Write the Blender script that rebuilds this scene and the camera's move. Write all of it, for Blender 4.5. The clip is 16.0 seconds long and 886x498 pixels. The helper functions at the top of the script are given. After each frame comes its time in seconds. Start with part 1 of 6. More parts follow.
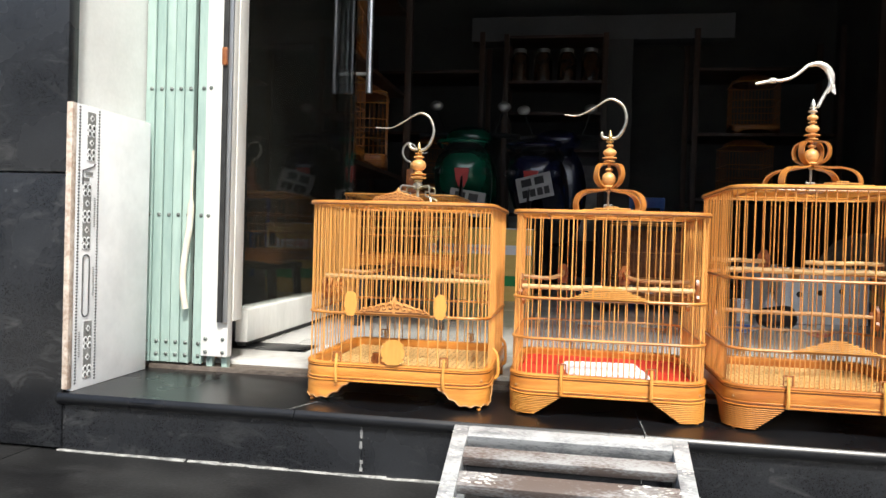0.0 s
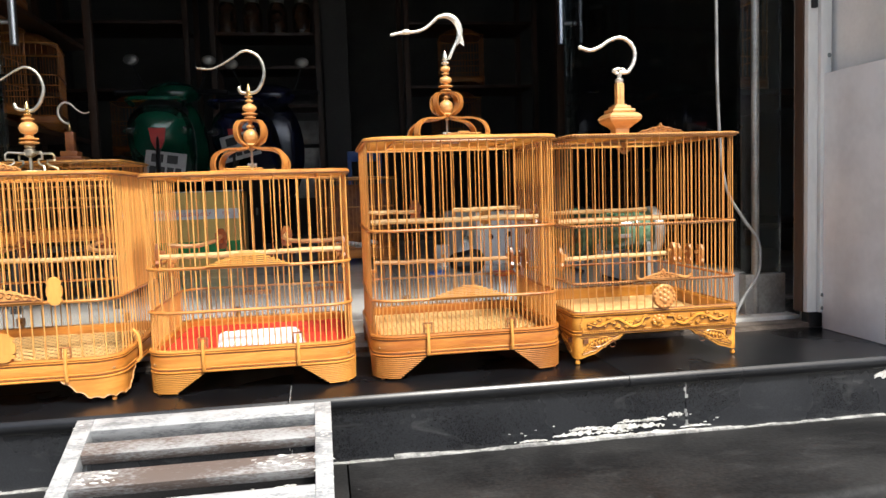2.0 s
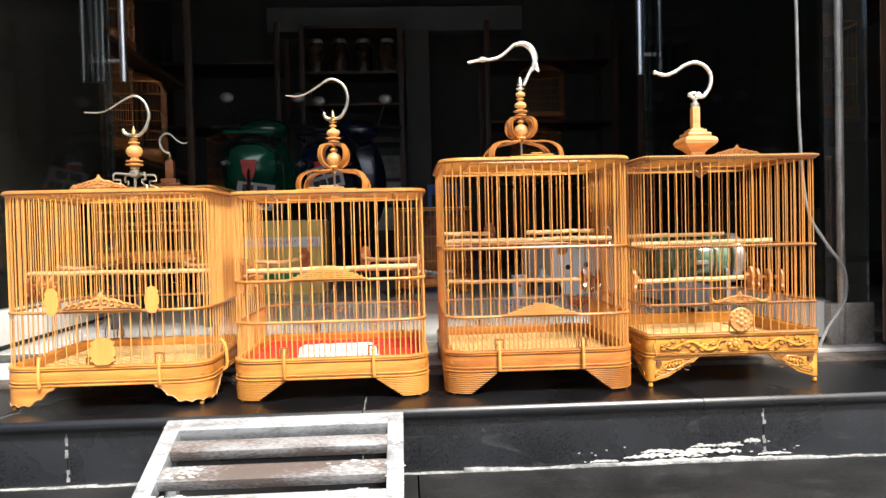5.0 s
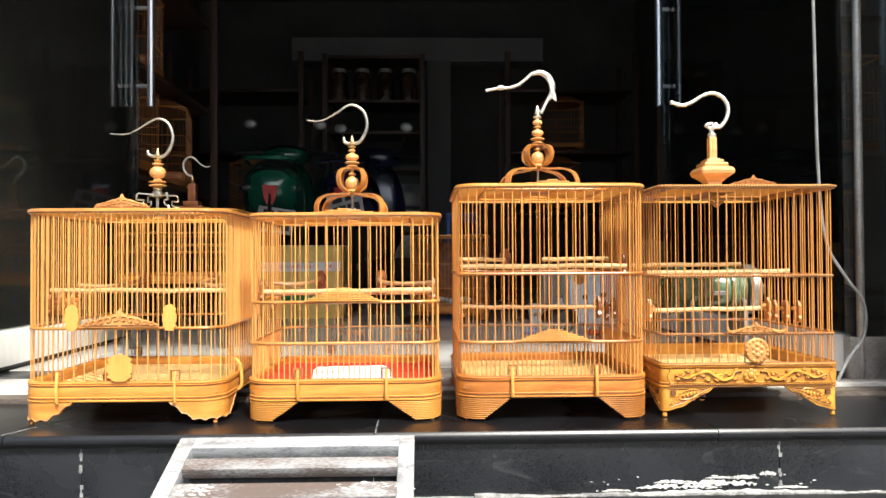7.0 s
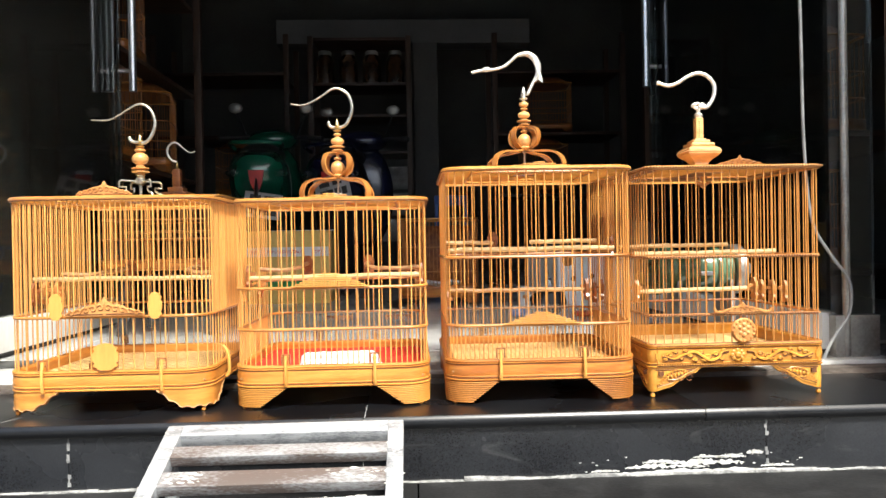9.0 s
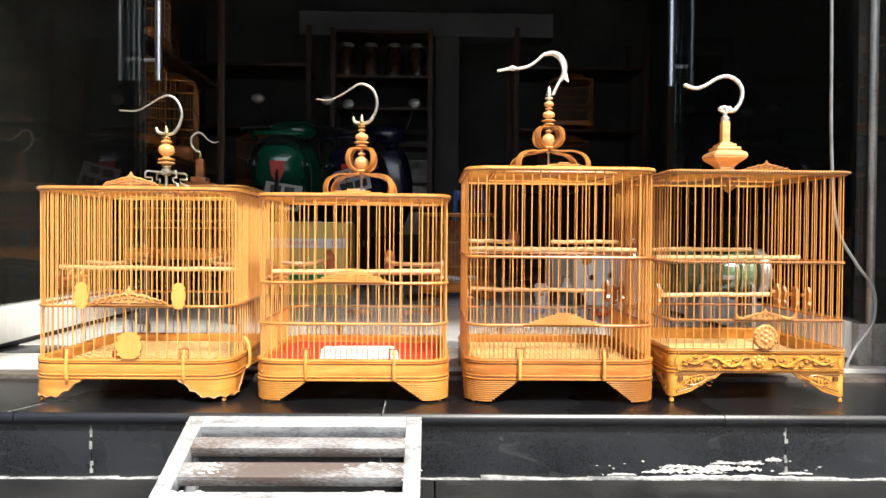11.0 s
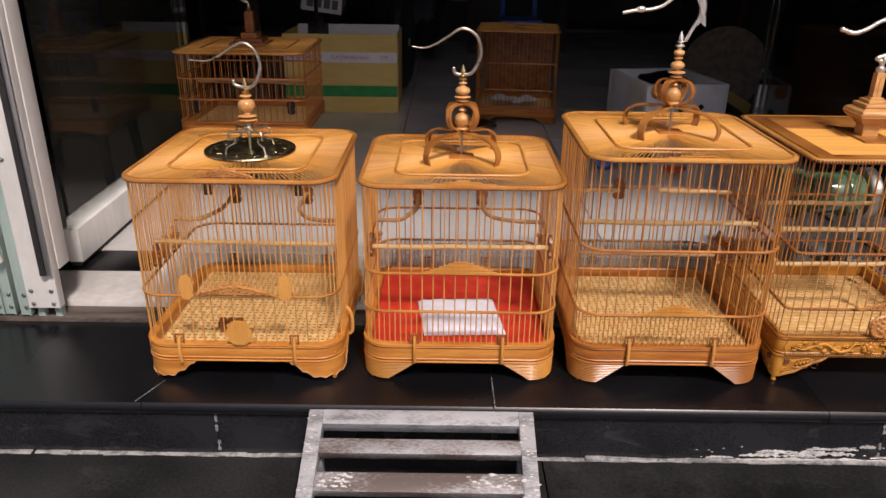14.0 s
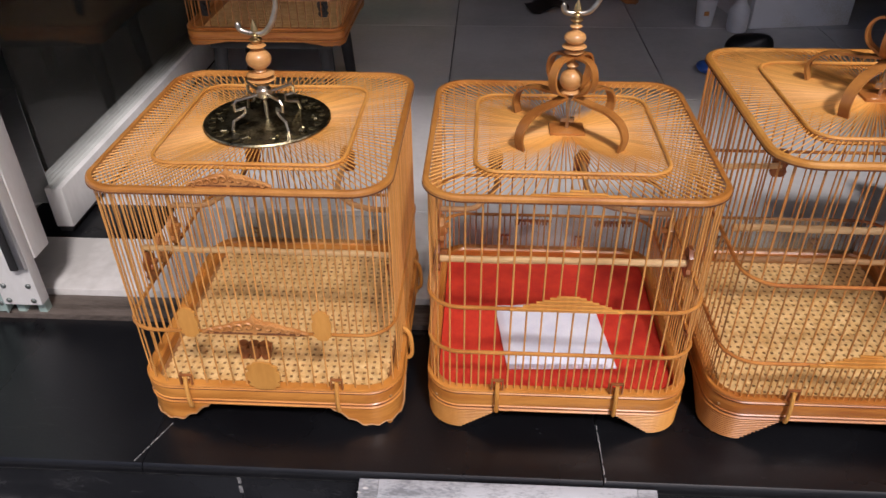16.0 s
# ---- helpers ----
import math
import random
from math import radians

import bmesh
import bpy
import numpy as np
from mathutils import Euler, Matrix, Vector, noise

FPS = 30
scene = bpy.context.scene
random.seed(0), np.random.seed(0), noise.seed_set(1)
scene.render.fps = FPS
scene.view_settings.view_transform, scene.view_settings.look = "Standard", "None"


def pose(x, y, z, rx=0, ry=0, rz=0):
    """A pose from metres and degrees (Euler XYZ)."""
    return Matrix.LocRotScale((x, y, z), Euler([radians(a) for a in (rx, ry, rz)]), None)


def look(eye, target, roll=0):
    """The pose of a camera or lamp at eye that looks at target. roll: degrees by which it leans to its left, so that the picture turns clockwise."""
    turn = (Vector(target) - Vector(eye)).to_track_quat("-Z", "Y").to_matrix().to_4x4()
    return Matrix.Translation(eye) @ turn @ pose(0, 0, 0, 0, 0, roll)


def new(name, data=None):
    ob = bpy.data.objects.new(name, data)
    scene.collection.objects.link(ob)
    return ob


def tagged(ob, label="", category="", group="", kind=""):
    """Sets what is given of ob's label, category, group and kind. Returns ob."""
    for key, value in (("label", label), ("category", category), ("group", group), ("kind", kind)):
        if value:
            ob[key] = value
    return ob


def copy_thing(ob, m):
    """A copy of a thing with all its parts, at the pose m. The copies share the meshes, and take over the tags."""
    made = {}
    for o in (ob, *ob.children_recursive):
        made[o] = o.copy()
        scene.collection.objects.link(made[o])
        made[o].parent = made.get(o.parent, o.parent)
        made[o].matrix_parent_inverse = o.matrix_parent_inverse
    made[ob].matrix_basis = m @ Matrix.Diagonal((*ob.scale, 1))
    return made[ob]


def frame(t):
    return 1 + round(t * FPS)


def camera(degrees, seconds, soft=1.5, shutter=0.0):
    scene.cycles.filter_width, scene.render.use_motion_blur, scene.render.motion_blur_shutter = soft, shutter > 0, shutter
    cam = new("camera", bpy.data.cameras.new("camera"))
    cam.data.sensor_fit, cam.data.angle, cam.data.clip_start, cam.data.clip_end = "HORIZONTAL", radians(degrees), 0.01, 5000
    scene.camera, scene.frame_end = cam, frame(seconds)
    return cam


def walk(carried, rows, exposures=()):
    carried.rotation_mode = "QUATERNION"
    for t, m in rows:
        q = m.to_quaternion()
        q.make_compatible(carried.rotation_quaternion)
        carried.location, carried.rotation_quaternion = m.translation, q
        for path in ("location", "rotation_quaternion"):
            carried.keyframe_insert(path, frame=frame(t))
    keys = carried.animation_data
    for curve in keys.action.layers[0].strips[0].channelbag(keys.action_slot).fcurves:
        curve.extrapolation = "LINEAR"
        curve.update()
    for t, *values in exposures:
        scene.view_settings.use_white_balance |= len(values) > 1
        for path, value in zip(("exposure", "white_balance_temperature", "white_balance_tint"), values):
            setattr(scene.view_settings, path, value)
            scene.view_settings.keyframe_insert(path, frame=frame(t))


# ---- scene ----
cam = camera(62.1, 16.0)
PATH = [
    (0, (0.075, -0.058, 0.32), (-0.267, 1.912, 0.286), 1.7),
    (0.5, (0.061, -0.024, 0.316), (-0.173, 1.96, 0.219), 1.4),
    (1, (0.132, -0.014, 0.322), (0.098, 1.983, 0.221), 0.3),
    (1.5, (0.207, -0.005, 0.322), (0.299, 1.988, 0.191), -0.7),
    (2, (0.281, 0.009, 0.328), (0.594, 1.978, 0.174), -1.9),
    (2.5, (0.319, 0.027, 0.325), (0.768, 1.969, 0.15), -2.3),
    (3, (0.332, 0.041, 0.306), (0.953, 1.938, 0.179), -4.5),
    (3.5, (0.302, 0.014, 0.302), (0.648, 1.98, 0.18), -3.7),
    (4, (0.288, -0.03, 0.3), (0.381, 1.967, 0.268), -0.7),
    (4.2, (0.288, -0.026, 0.297), (0.408, 1.969, 0.248), -0.9),
    (6.3, (0.291, -0.036, 0.292), (0.335, 1.963, 0.29), -1.8),
    (6.5, (0.293, -0.034, 0.29), (0.35, 1.965, 0.317), -0.9),
    (7, (0.295, -0.039, 0.285), (0.346, 1.961, 0.319), -0.3),
    (7.5, (0.294, -0.038, 0.289), (0.352, 1.961, 0.322), -0.7),
    (8, (0.292, -0.037, 0.288), (0.347, 1.962, 0.332), -0.5),
    (8.5, (0.296, -0.037, 0.288), (0.353, 1.962, 0.325), -1.1),
    (9, (0.299, -0.033, 0.287), (0.379, 1.966, 0.274), -1.0),
    (9.2, (0.297, -0.031, 0.29), (0.387, 1.967, 0.279), -1.2),
    (11.5, (0.288, -0.035, 0.297), (0.317, 1.964, 0.262), 0.7),
    (12, (0.291, -0.035, 0.297), (0.338, 1.964, 0.277), 0.3),
    (12.5, (0.278, -0.019, 0.323), (0.437, 1.969, 0.172), -2.5),
    (13, (0.194, -0.011, 0.519), (0.222, 1.937, 0.067), -1.4),
    (13.5, (0.111, 0.028, 0.692), (0.166, 1.916, 0.034), -0.6),
    (14, (0.118, 0.133, 0.752), (0.113, 1.978, -0.02), 0.7),
    (14.5, (0.058, 0.275, 0.749), (0.063, 2.091, -0.09), -0.6),
    (15, (-0.059, 0.424, 0.805), (0.058, 2.178, -0.15), -0.2),
    (15.5, (-0.016, 0.484, 0.777), (0.009, 2.264, -0.135), -1.1),
    (16, (0.036, 0.586, 0.798), (-0.062, 2.232, -0.333), -0.5),
]
EXPOSURES = [(0, 0.83, 6370, 6), (0.5, 0.61, 6370, 7), (1, 0.59, 6320, 11), (1.5, 0.83, 6370, 7), (2, 0.88, 6370, 7), (2.5, 0.74, 6350, 8), (3, 0.61, 6320, 8), (4, 0.91, 6370, 8), (6.5, 1.16, 6370, 5), (9, 1.21, 6370, 5), (11.5, 1.21, 6370, 6), (12.5, 1.19, 6370, 6), (13, 0.54, 6700, 14), (13.5, 0.10, 6700, 18), (14, -0.24, 6700, 21), (14.5, -0.32, 6700, 21), (15, -0.32, 6600, 21), (16, -0.36, 6200, 20)]
walk(cam, [(t, look(eye, target, roll)) for t, eye, target, roll in PATH], EXPOSURES)

# ---- world and light ----
world = bpy.data.worlds.new("world")
scene.world = world
world.use_nodes = True
wn = world.node_tree
sky = wn.nodes.new("ShaderNodeTexSky")
sky.sky_type, sky.sun_disc = "NISHITA", False
sky.sun_elevation, sky.sun_rotation = radians(52), radians(157)
sky.air_density, sky.dust_density = 1.0, 4.0
wn.links.new(sky.outputs[0], wn.nodes["Background"].inputs[0])
wn.nodes["Background"].inputs[1].default_value = 0.13
sun = new("sun", bpy.data.lights.new("sun", "SUN"))
sun.data.energy, sun.data.angle, sun.data.color = 3.3, radians(6), (1.0, 0.95, 0.88)
sun.matrix_world = look((0.95, -2.3, 3.2), (0, 0, 0))

# ---- materials ----


def surf(name, c1, c2, scale=8.0, stretch=(1, 1, 1), rough=0.5, metal=0.0, bump=0.1, fine=60.0, spread=0.12, coat=0.0, lo=0.35, hi=0.65, per_object=0.0):
    """A node material: two colours mixed by a coarse and a fine noise, with relief and uneven gloss."""
    m = bpy.data.materials.new(name)
    m.use_nodes = True
    nt = m.node_tree
    b = nt.nodes["Principled BSDF"]
    tc = nt.nodes.new("ShaderNodeTexCoord")
    mp = nt.nodes.new("ShaderNodeMapping")
    mp.inputs["Scale"].default_value = stretch
    info = nt.nodes.new("ShaderNodeObjectInfo")
    add = nt.nodes.new("ShaderNodeVectorMath")
    mul = nt.nodes.new("ShaderNodeMath")
    mul.operation, mul.inputs[1].default_value = "MULTIPLY", 17.0
    nt.links.new(info.outputs["Random"], mul.inputs[0])
    nt.links.new(tc.outputs["Object"], add.inputs[0])
    nt.links.new(mul.outputs[0], add.inputs[1])
    nt.links.new(add.outputs[0], mp.inputs[0])
    n1, n2 = nt.nodes.new("ShaderNodeTexNoise"), nt.nodes.new("ShaderNodeTexNoise")
    n1.inputs["Scale"].default_value, n1.inputs["Detail"].default_value = scale, 5
    n2.inputs["Scale"].default_value, n2.inputs["Detail"].default_value = fine, 3
    nt.links.new(mp.outputs[0], n1.inputs["Vector"])
    nt.links.new(mp.outputs[0], n2.inputs["Vector"])
    both = nt.nodes.new("ShaderNodeMath")
    both.operation, both.inputs[1].default_value = "MULTIPLY_ADD", spread
    off = nt.nodes.new("ShaderNodeMath")
    off.operation, off.inputs[1].default_value = "SUBTRACT", spread / 2
    nt.links.new(n2.outputs[0], both.inputs[0])
    nt.links.new(n1.outputs[0], both.inputs[2])
    nt.links.new(both.outputs[0], off.inputs[0])
    ramp = nt.nodes.new("ShaderNodeValToRGB")
    ramp.color_ramp.elements[0].position, ramp.color_ramp.elements[1].position = lo, hi
    ramp.color_ramp.elements[0].color, ramp.color_ramp.elements[1].color = (*c1, 1), (*c2, 1)
    nt.links.new(off.outputs[0], ramp.inputs[0])
    colour = ramp.outputs[0]
    if per_object:
        hsv = nt.nodes.new("ShaderNodeHueSaturation")
        rng = nt.nodes.new("ShaderNodeMapRange")
        rng.inputs["To Min"].default_value, rng.inputs["To Max"].default_value = 1 - per_object, 1 + per_object
        nt.links.new(info.outputs["Random"], rng.inputs[0])
        nt.links.new(rng.outputs[0], hsv.inputs["Value"])
        nt.links.new(colour, hsv.inputs["Color"])
        colour = hsv.outputs[0]
    nt.links.new(colour, b.inputs["Base Color"])
    rr = nt.nodes.new("ShaderNodeMapRange")
    rr.inputs["To Min"].default_value, rr.inputs["To Max"].default_value = max(0.02, rough - 0.1), min(1, rough + 0.12)
    nt.links.new(n1.outputs[0], rr.inputs[0])
    nt.links.new(rr.outputs[0], b.inputs["Roughness"])
    b.inputs["Metallic"].default_value = metal
    b.inputs["Coat Weight"].default_value = coat
    b.inputs["Coat Roughness"].default_value = 0.15
    if bump:
        bp = nt.nodes.new("ShaderNodeBump")
        bp.inputs["Strength"].default_value, bp.inputs["Distance"].default_value = bump, 0.002
        nt.links.new(off.outputs[0], bp.inputs["Height"])
        nt.links.new(bp.outputs[0], b.inputs["Normal"])
    return m


def glass(name, tint, rough=0.02, dust=0.0):
    """Clear pane: gloss by Fresnel over a tinted see-through, under an uneven film of dust."""
    m = bpy.data.materials.new(name)
    m.use_nodes = True
    nt = m.node_tree
    nt.nodes.remove(nt.nodes["Principled BSDF"])
    tr, gl, mix, fr, df, film, nz, rg, tc = (nt.nodes.new("ShaderNode" + k) for k in ("BsdfTransparent", "BsdfGlossy", "MixShader", "Fresnel", "BsdfDiffuse", "MixShader", "TexNoise", "MapRange", "TexCoord"))
    tr.inputs[0].default_value = (*tint, 1)
    gl.inputs["Roughness"].default_value = rough
    fr.inputs[0].default_value = 1.5
    df.inputs[0].default_value = (0.42, 0.42, 0.36, 1)
    nz.inputs["Scale"].default_value, nz.inputs["Detail"].default_value = 3.0, 6
    rg.inputs["To Min"].default_value, rg.inputs["To Max"].default_value = dust * 0.4, dust * 1.6
    nt.links.new(tc.outputs["Object"], nz.inputs["Vector"])
    nt.links.new(nz.outputs[0], rg.inputs[0])
    nt.links.new(rg.outputs[0], film.inputs[0])
    nt.links.new(tr.outputs[0], film.inputs[1])
    nt.links.new(df.outputs[0], film.inputs[2])
    nt.links.new(fr.outputs[0], mix.inputs[0])
    nt.links.new(film.outputs[0], mix.inputs[1])
    nt.links.new(gl.outputs[0], mix.inputs[2])
    nt.links.new(mix.outputs[0], nt.nodes["Material Output"].inputs[0])
    return m


BAMBOO = surf("honey_bamboo", (0.550, 0.228, 0.039), (0.720, 0.351, 0.079), 14, (1, 1, 0.25), 0.34, 0, 0.15, 160, 0.3, 0.35, per_object=0.10)
BAR = surf("bamboo_bar", (0.560, 0.238, 0.047), (0.780, 0.398, 0.117), 3, (4, 4, 1), 0.32, 0, 0.1, 40, 0.3, 0.3, per_object=0.14)
RED_BAMBOO = surf("reddish_bamboo", (0.360, 0.117, 0.026), (0.540, 0.221, 0.049), 14, (1, 1, 0.25), 0.3, 0, 0.15, 160, 0.3, 0.4, per_object=0.08)
TRAY_WOOD = surf("varnished_tray_wood", (0.500, 0.175, 0.027), (0.670, 0.284, 0.054), 10, (1.0, 1.0, 9), 0.34, 0, 0.1, 70, 0.35, 0.2)
TRAY_RED = surf("reddish_tray_wood", (0.380, 0.117, 0.020), (0.540, 0.207, 0.037), 10, (1.0, 1.0, 9), 0.32, 0, 0.1, 70, 0.35, 0.2)
CARVED = surf("carved_wood", (0.440, 0.170, 0.041), (0.640, 0.305, 0.090), 30, (1, 1, 1), 0.45, 0, 0.3, 200, 0.3, 0.1)
CARVED_GOLD = surf("golden_carved_wood", (0.52, 0.205, 0.022), (0.70, 0.325, 0.045), 24, (1, 1, 1), 0.36, 0, 0.3, 180, 0.3, 0.3)
# darker than the gold relief: shade behind the carving is put into the colour
GOLD_TRAY = surf("shaded_gold_tray_wood", (0.44, 0.165, 0.018), (0.60, 0.265, 0.034), 14, (1, 1, 4), 0.34, 0, 0.3, 120, 0.3, 0.3)
MID_BAR = surf("brown_bamboo_bar", (0.460, 0.175, 0.032), (0.660, 0.299, 0.075), 3, (4, 4, 1), 0.32, 0, 0.1, 40, 0.3, 0.3, per_object=0.16)
RING = surf("ring_bamboo", (0.400, 0.146, 0.025), (0.560, 0.244, 0.051), 14, (1, 1, 0.25), 0.32, 0, 0.15, 160, 0.3, 0.35, per_object=0.08)
STRAP = surf("bent_brown_bamboo", (0.30, 0.105, 0.022), (0.48, 0.20, 0.044), 14, (1, 1, 0.25), 0.32, 0, 0.15, 160, 0.3, 0.35)
CARVED_DARK = surf("dark_carved_wood", (0.20, 0.06, 0.018), (0.36, 0.13, 0.035), 40, (1, 1, 1), 0.4, 0, 0.3, 200, 0.3, 0.2)
TURNED = surf("turned_pale_wood", (0.560, 0.264, 0.079), (0.740, 0.404, 0.149), 20, (1, 1, 4), 0.32, 0, 0.1, 120, 0.3, 0.3)
PERCH = surf("pale_perch_wood", (0.58, 0.36, 0.15), (0.76, 0.53, 0.26), 20, (0.3, 2, 2), 0.5, 0, 0.3, 120, 0.3)
DARK_PERCH = surf("brown_perch_wood", (0.40, 0.21, 0.085), (0.54, 0.31, 0.13), 20, (0.3, 2, 2), 0.5, 0, 0.3, 120, 0.3)
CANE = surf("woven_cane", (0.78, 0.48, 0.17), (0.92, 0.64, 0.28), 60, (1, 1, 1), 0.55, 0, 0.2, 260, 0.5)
# mat backing darkened: shade in the weave's holes is put into its colour
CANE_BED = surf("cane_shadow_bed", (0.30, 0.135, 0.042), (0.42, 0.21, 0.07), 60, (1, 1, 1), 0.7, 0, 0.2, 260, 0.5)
RED_CLOTH = surf("red_cloth", (0.56, 0.026, 0.010), (0.70, 0.048, 0.016), 40, (1, 1, 1), 0.85, 0, 0.5, 500, 0.5)
WHITE_CLOTH = surf("white_cloth", (0.74, 0.77, 0.86), (0.84, 0.86, 0.92), 30, (1, 1, 1), 0.8, 0, 0.4, 400, 0.5)
HOOK_METAL = surf("aged_silver_metal", (0.50, 0.45, 0.36), (0.70, 0.66, 0.56), 60, (1, 1, 1), 0.3, 1, 0.2, 300, 0.4)
PALE_METAL = surf("pale_silver_metal", (0.70, 0.67, 0.60), (0.86, 0.84, 0.78), 60, (1, 1, 1), 0.4, 0.85, 0.4, 300, 0.4)
BRONZE = surf("dark_bronze", (0.16, 0.135, 0.075), (0.50, 0.44, 0.27), 70, (1, 1, 1), 0.3, 1, 0.6, 300, 0.6)
BRASS = surf("brass", (0.50, 0.36, 0.16), (0.66, 0.50, 0.26), 60, (1, 1, 1), 0.3, 1, 0.1, 300, 0.3)
GRANITE = surf("black_granite", (0.008, 0.0085, 0.010), (0.028, 0.030, 0.034), 5, (1, 1, 1), 0.25, 0, 0.06, 420, 0.7, lo=0.3, hi=0.8)
GRANITE_FLOOR = surf("worn_black_granite", (0.004, 0.004, 0.005), (0.011, 0.012, 0.014), 4, (1, 1, 1), 0.28, 0, 0.12, 260, 0.5, lo=0.3, hi=0.8)
PAVING = surf("dusty_dark_paving", (0.008, 0.008, 0.0085), (0.034, 0.034, 0.034), 5, (1, 1, 1), 0.42, 0, 0.3, 160, 0.5, lo=0.35, hi=0.75)
BOUNCE_GROUND = surf("pale_bounce_ground", (0.22, 0.215, 0.205), (0.32, 0.315, 0.30), 3, (1, 1, 1), 0.8, 0, 0.4, 90, 0.5)
MORTAR = surf("white_mortar", (0.42, 0.41, 0.38), (0.78, 0.77, 0.74), 60, (1, 1, 1), 0.85, 0, 0.8, 300, 0.7)
JOINT_PALE = surf("pale_grey_mortar", (0.16, 0.16, 0.155), (0.42, 0.415, 0.40), 50, (1, 1, 1), 0.85, 0, 0.6, 250, 0.6)
JOINT = surf("grey_joint", (0.14, 0.14, 0.14), (0.34, 0.34, 0.33), 40, (1, 1, 1), 0.8, 0, 0.4, 200, 0.5)
WHITE_WALL = surf("white_wall_paint", (0.70, 0.70, 0.68), (0.80, 0.80, 0.78), 6, (1, 1, 1), 0.6, 0, 0.1, 120, 0.3)
TILE_WHITE = surf("white_marbled_tile", (0.74, 0.75, 0.76), (0.85, 0.86, 0.87), 9, (1, 1, 1), 0.14, 0, 0.02, 60, 0.3)
TILE_GREY = surf("grey_pattern_glaze", (0.16, 0.16, 0.155), (0.26, 0.26, 0.25), 40, (1, 1, 1), 0.3, 0, 0.05, 200, 0.3)
TILE_DARK = surf("dark_pattern_glaze", (0.05, 0.05, 0.05), (0.10, 0.10, 0.10), 40, (1, 1, 1), 0.3, 0, 0.05, 200, 0.3)
RAW_EDGE = surf("raw_plaster_edge", (0.36, 0.27, 0.21), (0.62, 0.54, 0.47), 30, (1, 1, 1), 0.9, 0, 0.8, 140, 0.6)
GREEN_STEEL = surf("pale_green_painted_steel", (0.29, 0.40, 0.37), (0.41, 0.53, 0.485), 12, (1, 1, 0.2), 0.42, 0, 0.15, 120, 0.3)
WHITE_STEEL = surf("off_white_painted_steel", (0.66, 0.66, 0.63), (0.78, 0.78, 0.75), 14, (1, 1, 0.3), 0.4, 0, 0.1, 140, 0.3)
ALUMINIUM = surf("brushed_aluminium", (0.42, 0.43, 0.44), (0.58, 0.59, 0.60), 30, (1, 1, 0.1), 0.36, 0.9, 0.1, 200, 0.3)
CHROME = surf("stainless_steel", (0.62, 0.63, 0.64), (0.74, 0.75, 0.76), 30, (1, 1, 0.1), 0.30, 1, 0.02, 200, 0.2)
RIVET = surf("dull_rivet_steel", (0.16, 0.18, 0.17), (0.30, 0.33, 0.31), 90, (1, 1, 1), 0.4, 0.8, 0.2, 300, 0.4)
RAMP_PAINT = surf("worn_silver_paint", (0.22, 0.23, 0.24), (0.46, 0.475, 0.49), 16, (1, 3, 3), 0.46, 0.25, 0.35, 130, 0.6, lo=0.3, hi=0.55)
RAMP_RUST = surf("bare_brownish_steel", (0.18, 0.145, 0.13), (0.42, 0.43, 0.44), 7, (1, 3, 3), 0.46, 0.4, 0.3, 130, 0.5, lo=0.4, hi=0.62)
OLD_RAIL = surf("tarnished_brown_rail", (0.10, 0.08, 0.065), (0.24, 0.20, 0.17), 9, (0.4, 6, 1), 0.5, 0.5, 0.2, 160, 0.5)
RUBBER = surf("black_rubber", (0.012, 0.012, 0.012), (0.03, 0.03, 0.03), 20, (1, 1, 1), 0.6, 0, 0.2, 120, 0.3)
CREAM_HOSE = surf("cream_plastic_hose", (0.60, 0.56, 0.46), (0.70, 0.67, 0.58), 20, (1, 1, 1), 0.4, 0, 0.1, 120, 0.3)
MARBLE = surf("white_marble_sill", (0.52, 0.51, 0.48), (0.70, 0.69, 0.66), 5, (1, 1, 1), 0.22, 0, 0.05, 50, 0.4)
FLOOR_TILE = surf("grey_glossy_floor_tile", (0.50, 0.495, 0.48), (0.62, 0.615, 0.60), 3, (1, 1, 1), 0.16, 0, 0.02, 60, 0.2)
# low albedo puts the shop's gloom into the wall, ceiling and cabinet colour
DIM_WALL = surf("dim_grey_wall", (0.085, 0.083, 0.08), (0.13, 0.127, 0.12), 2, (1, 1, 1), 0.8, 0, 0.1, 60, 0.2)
DIM_CEIL = surf("gloom_grey_ceiling", (0.15, 0.15, 0.15), (0.20, 0.20, 0.20), 2, (1, 1, 1), 0.8, 0, 0.1, 60, 0.2)
DARK_WOOD = surf("dark_brown_wood", (0.035, 0.018, 0.010), (0.08, 0.04, 0.022), 6, (1, 1, 0.2), 0.5, 0, 0.2, 80, 0.3)
CARD = surf("brown_cardboard", (0.68, 0.49, 0.15), (0.76, 0.57, 0.20), 6, (1, 1, 4), 0.8, 0, 0.1, 140, 0.3)
CARD_WHITE = surf("white_printed_strip", (0.72, 0.72, 0.74), (0.80, 0.80, 0.82), 20, (1, 1, 1), 0.6, 0, 0.02, 140, 0.3)
CARD_GREEN = surf("green_printed_strip", (0.02, 0.24, 0.06), (0.03, 0.32, 0.09), 20, (1, 1, 1), 0.6, 0, 0.02, 140, 0.3)
PRINT_RED = surf("red_print", (0.50, 0.04, 0.05), (0.60, 0.06, 0.07), 20, (1, 1, 1), 0.6, 0, 0, 140, 0.3)
FOAM = surf("stained_white_foam", (0.66, 0.60, 0.48), (0.90, 0.90, 0.89), 5, (1, 1, 1), 0.8, 0, 0.3, 220, 0.3, lo=0.28, hi=0.46)
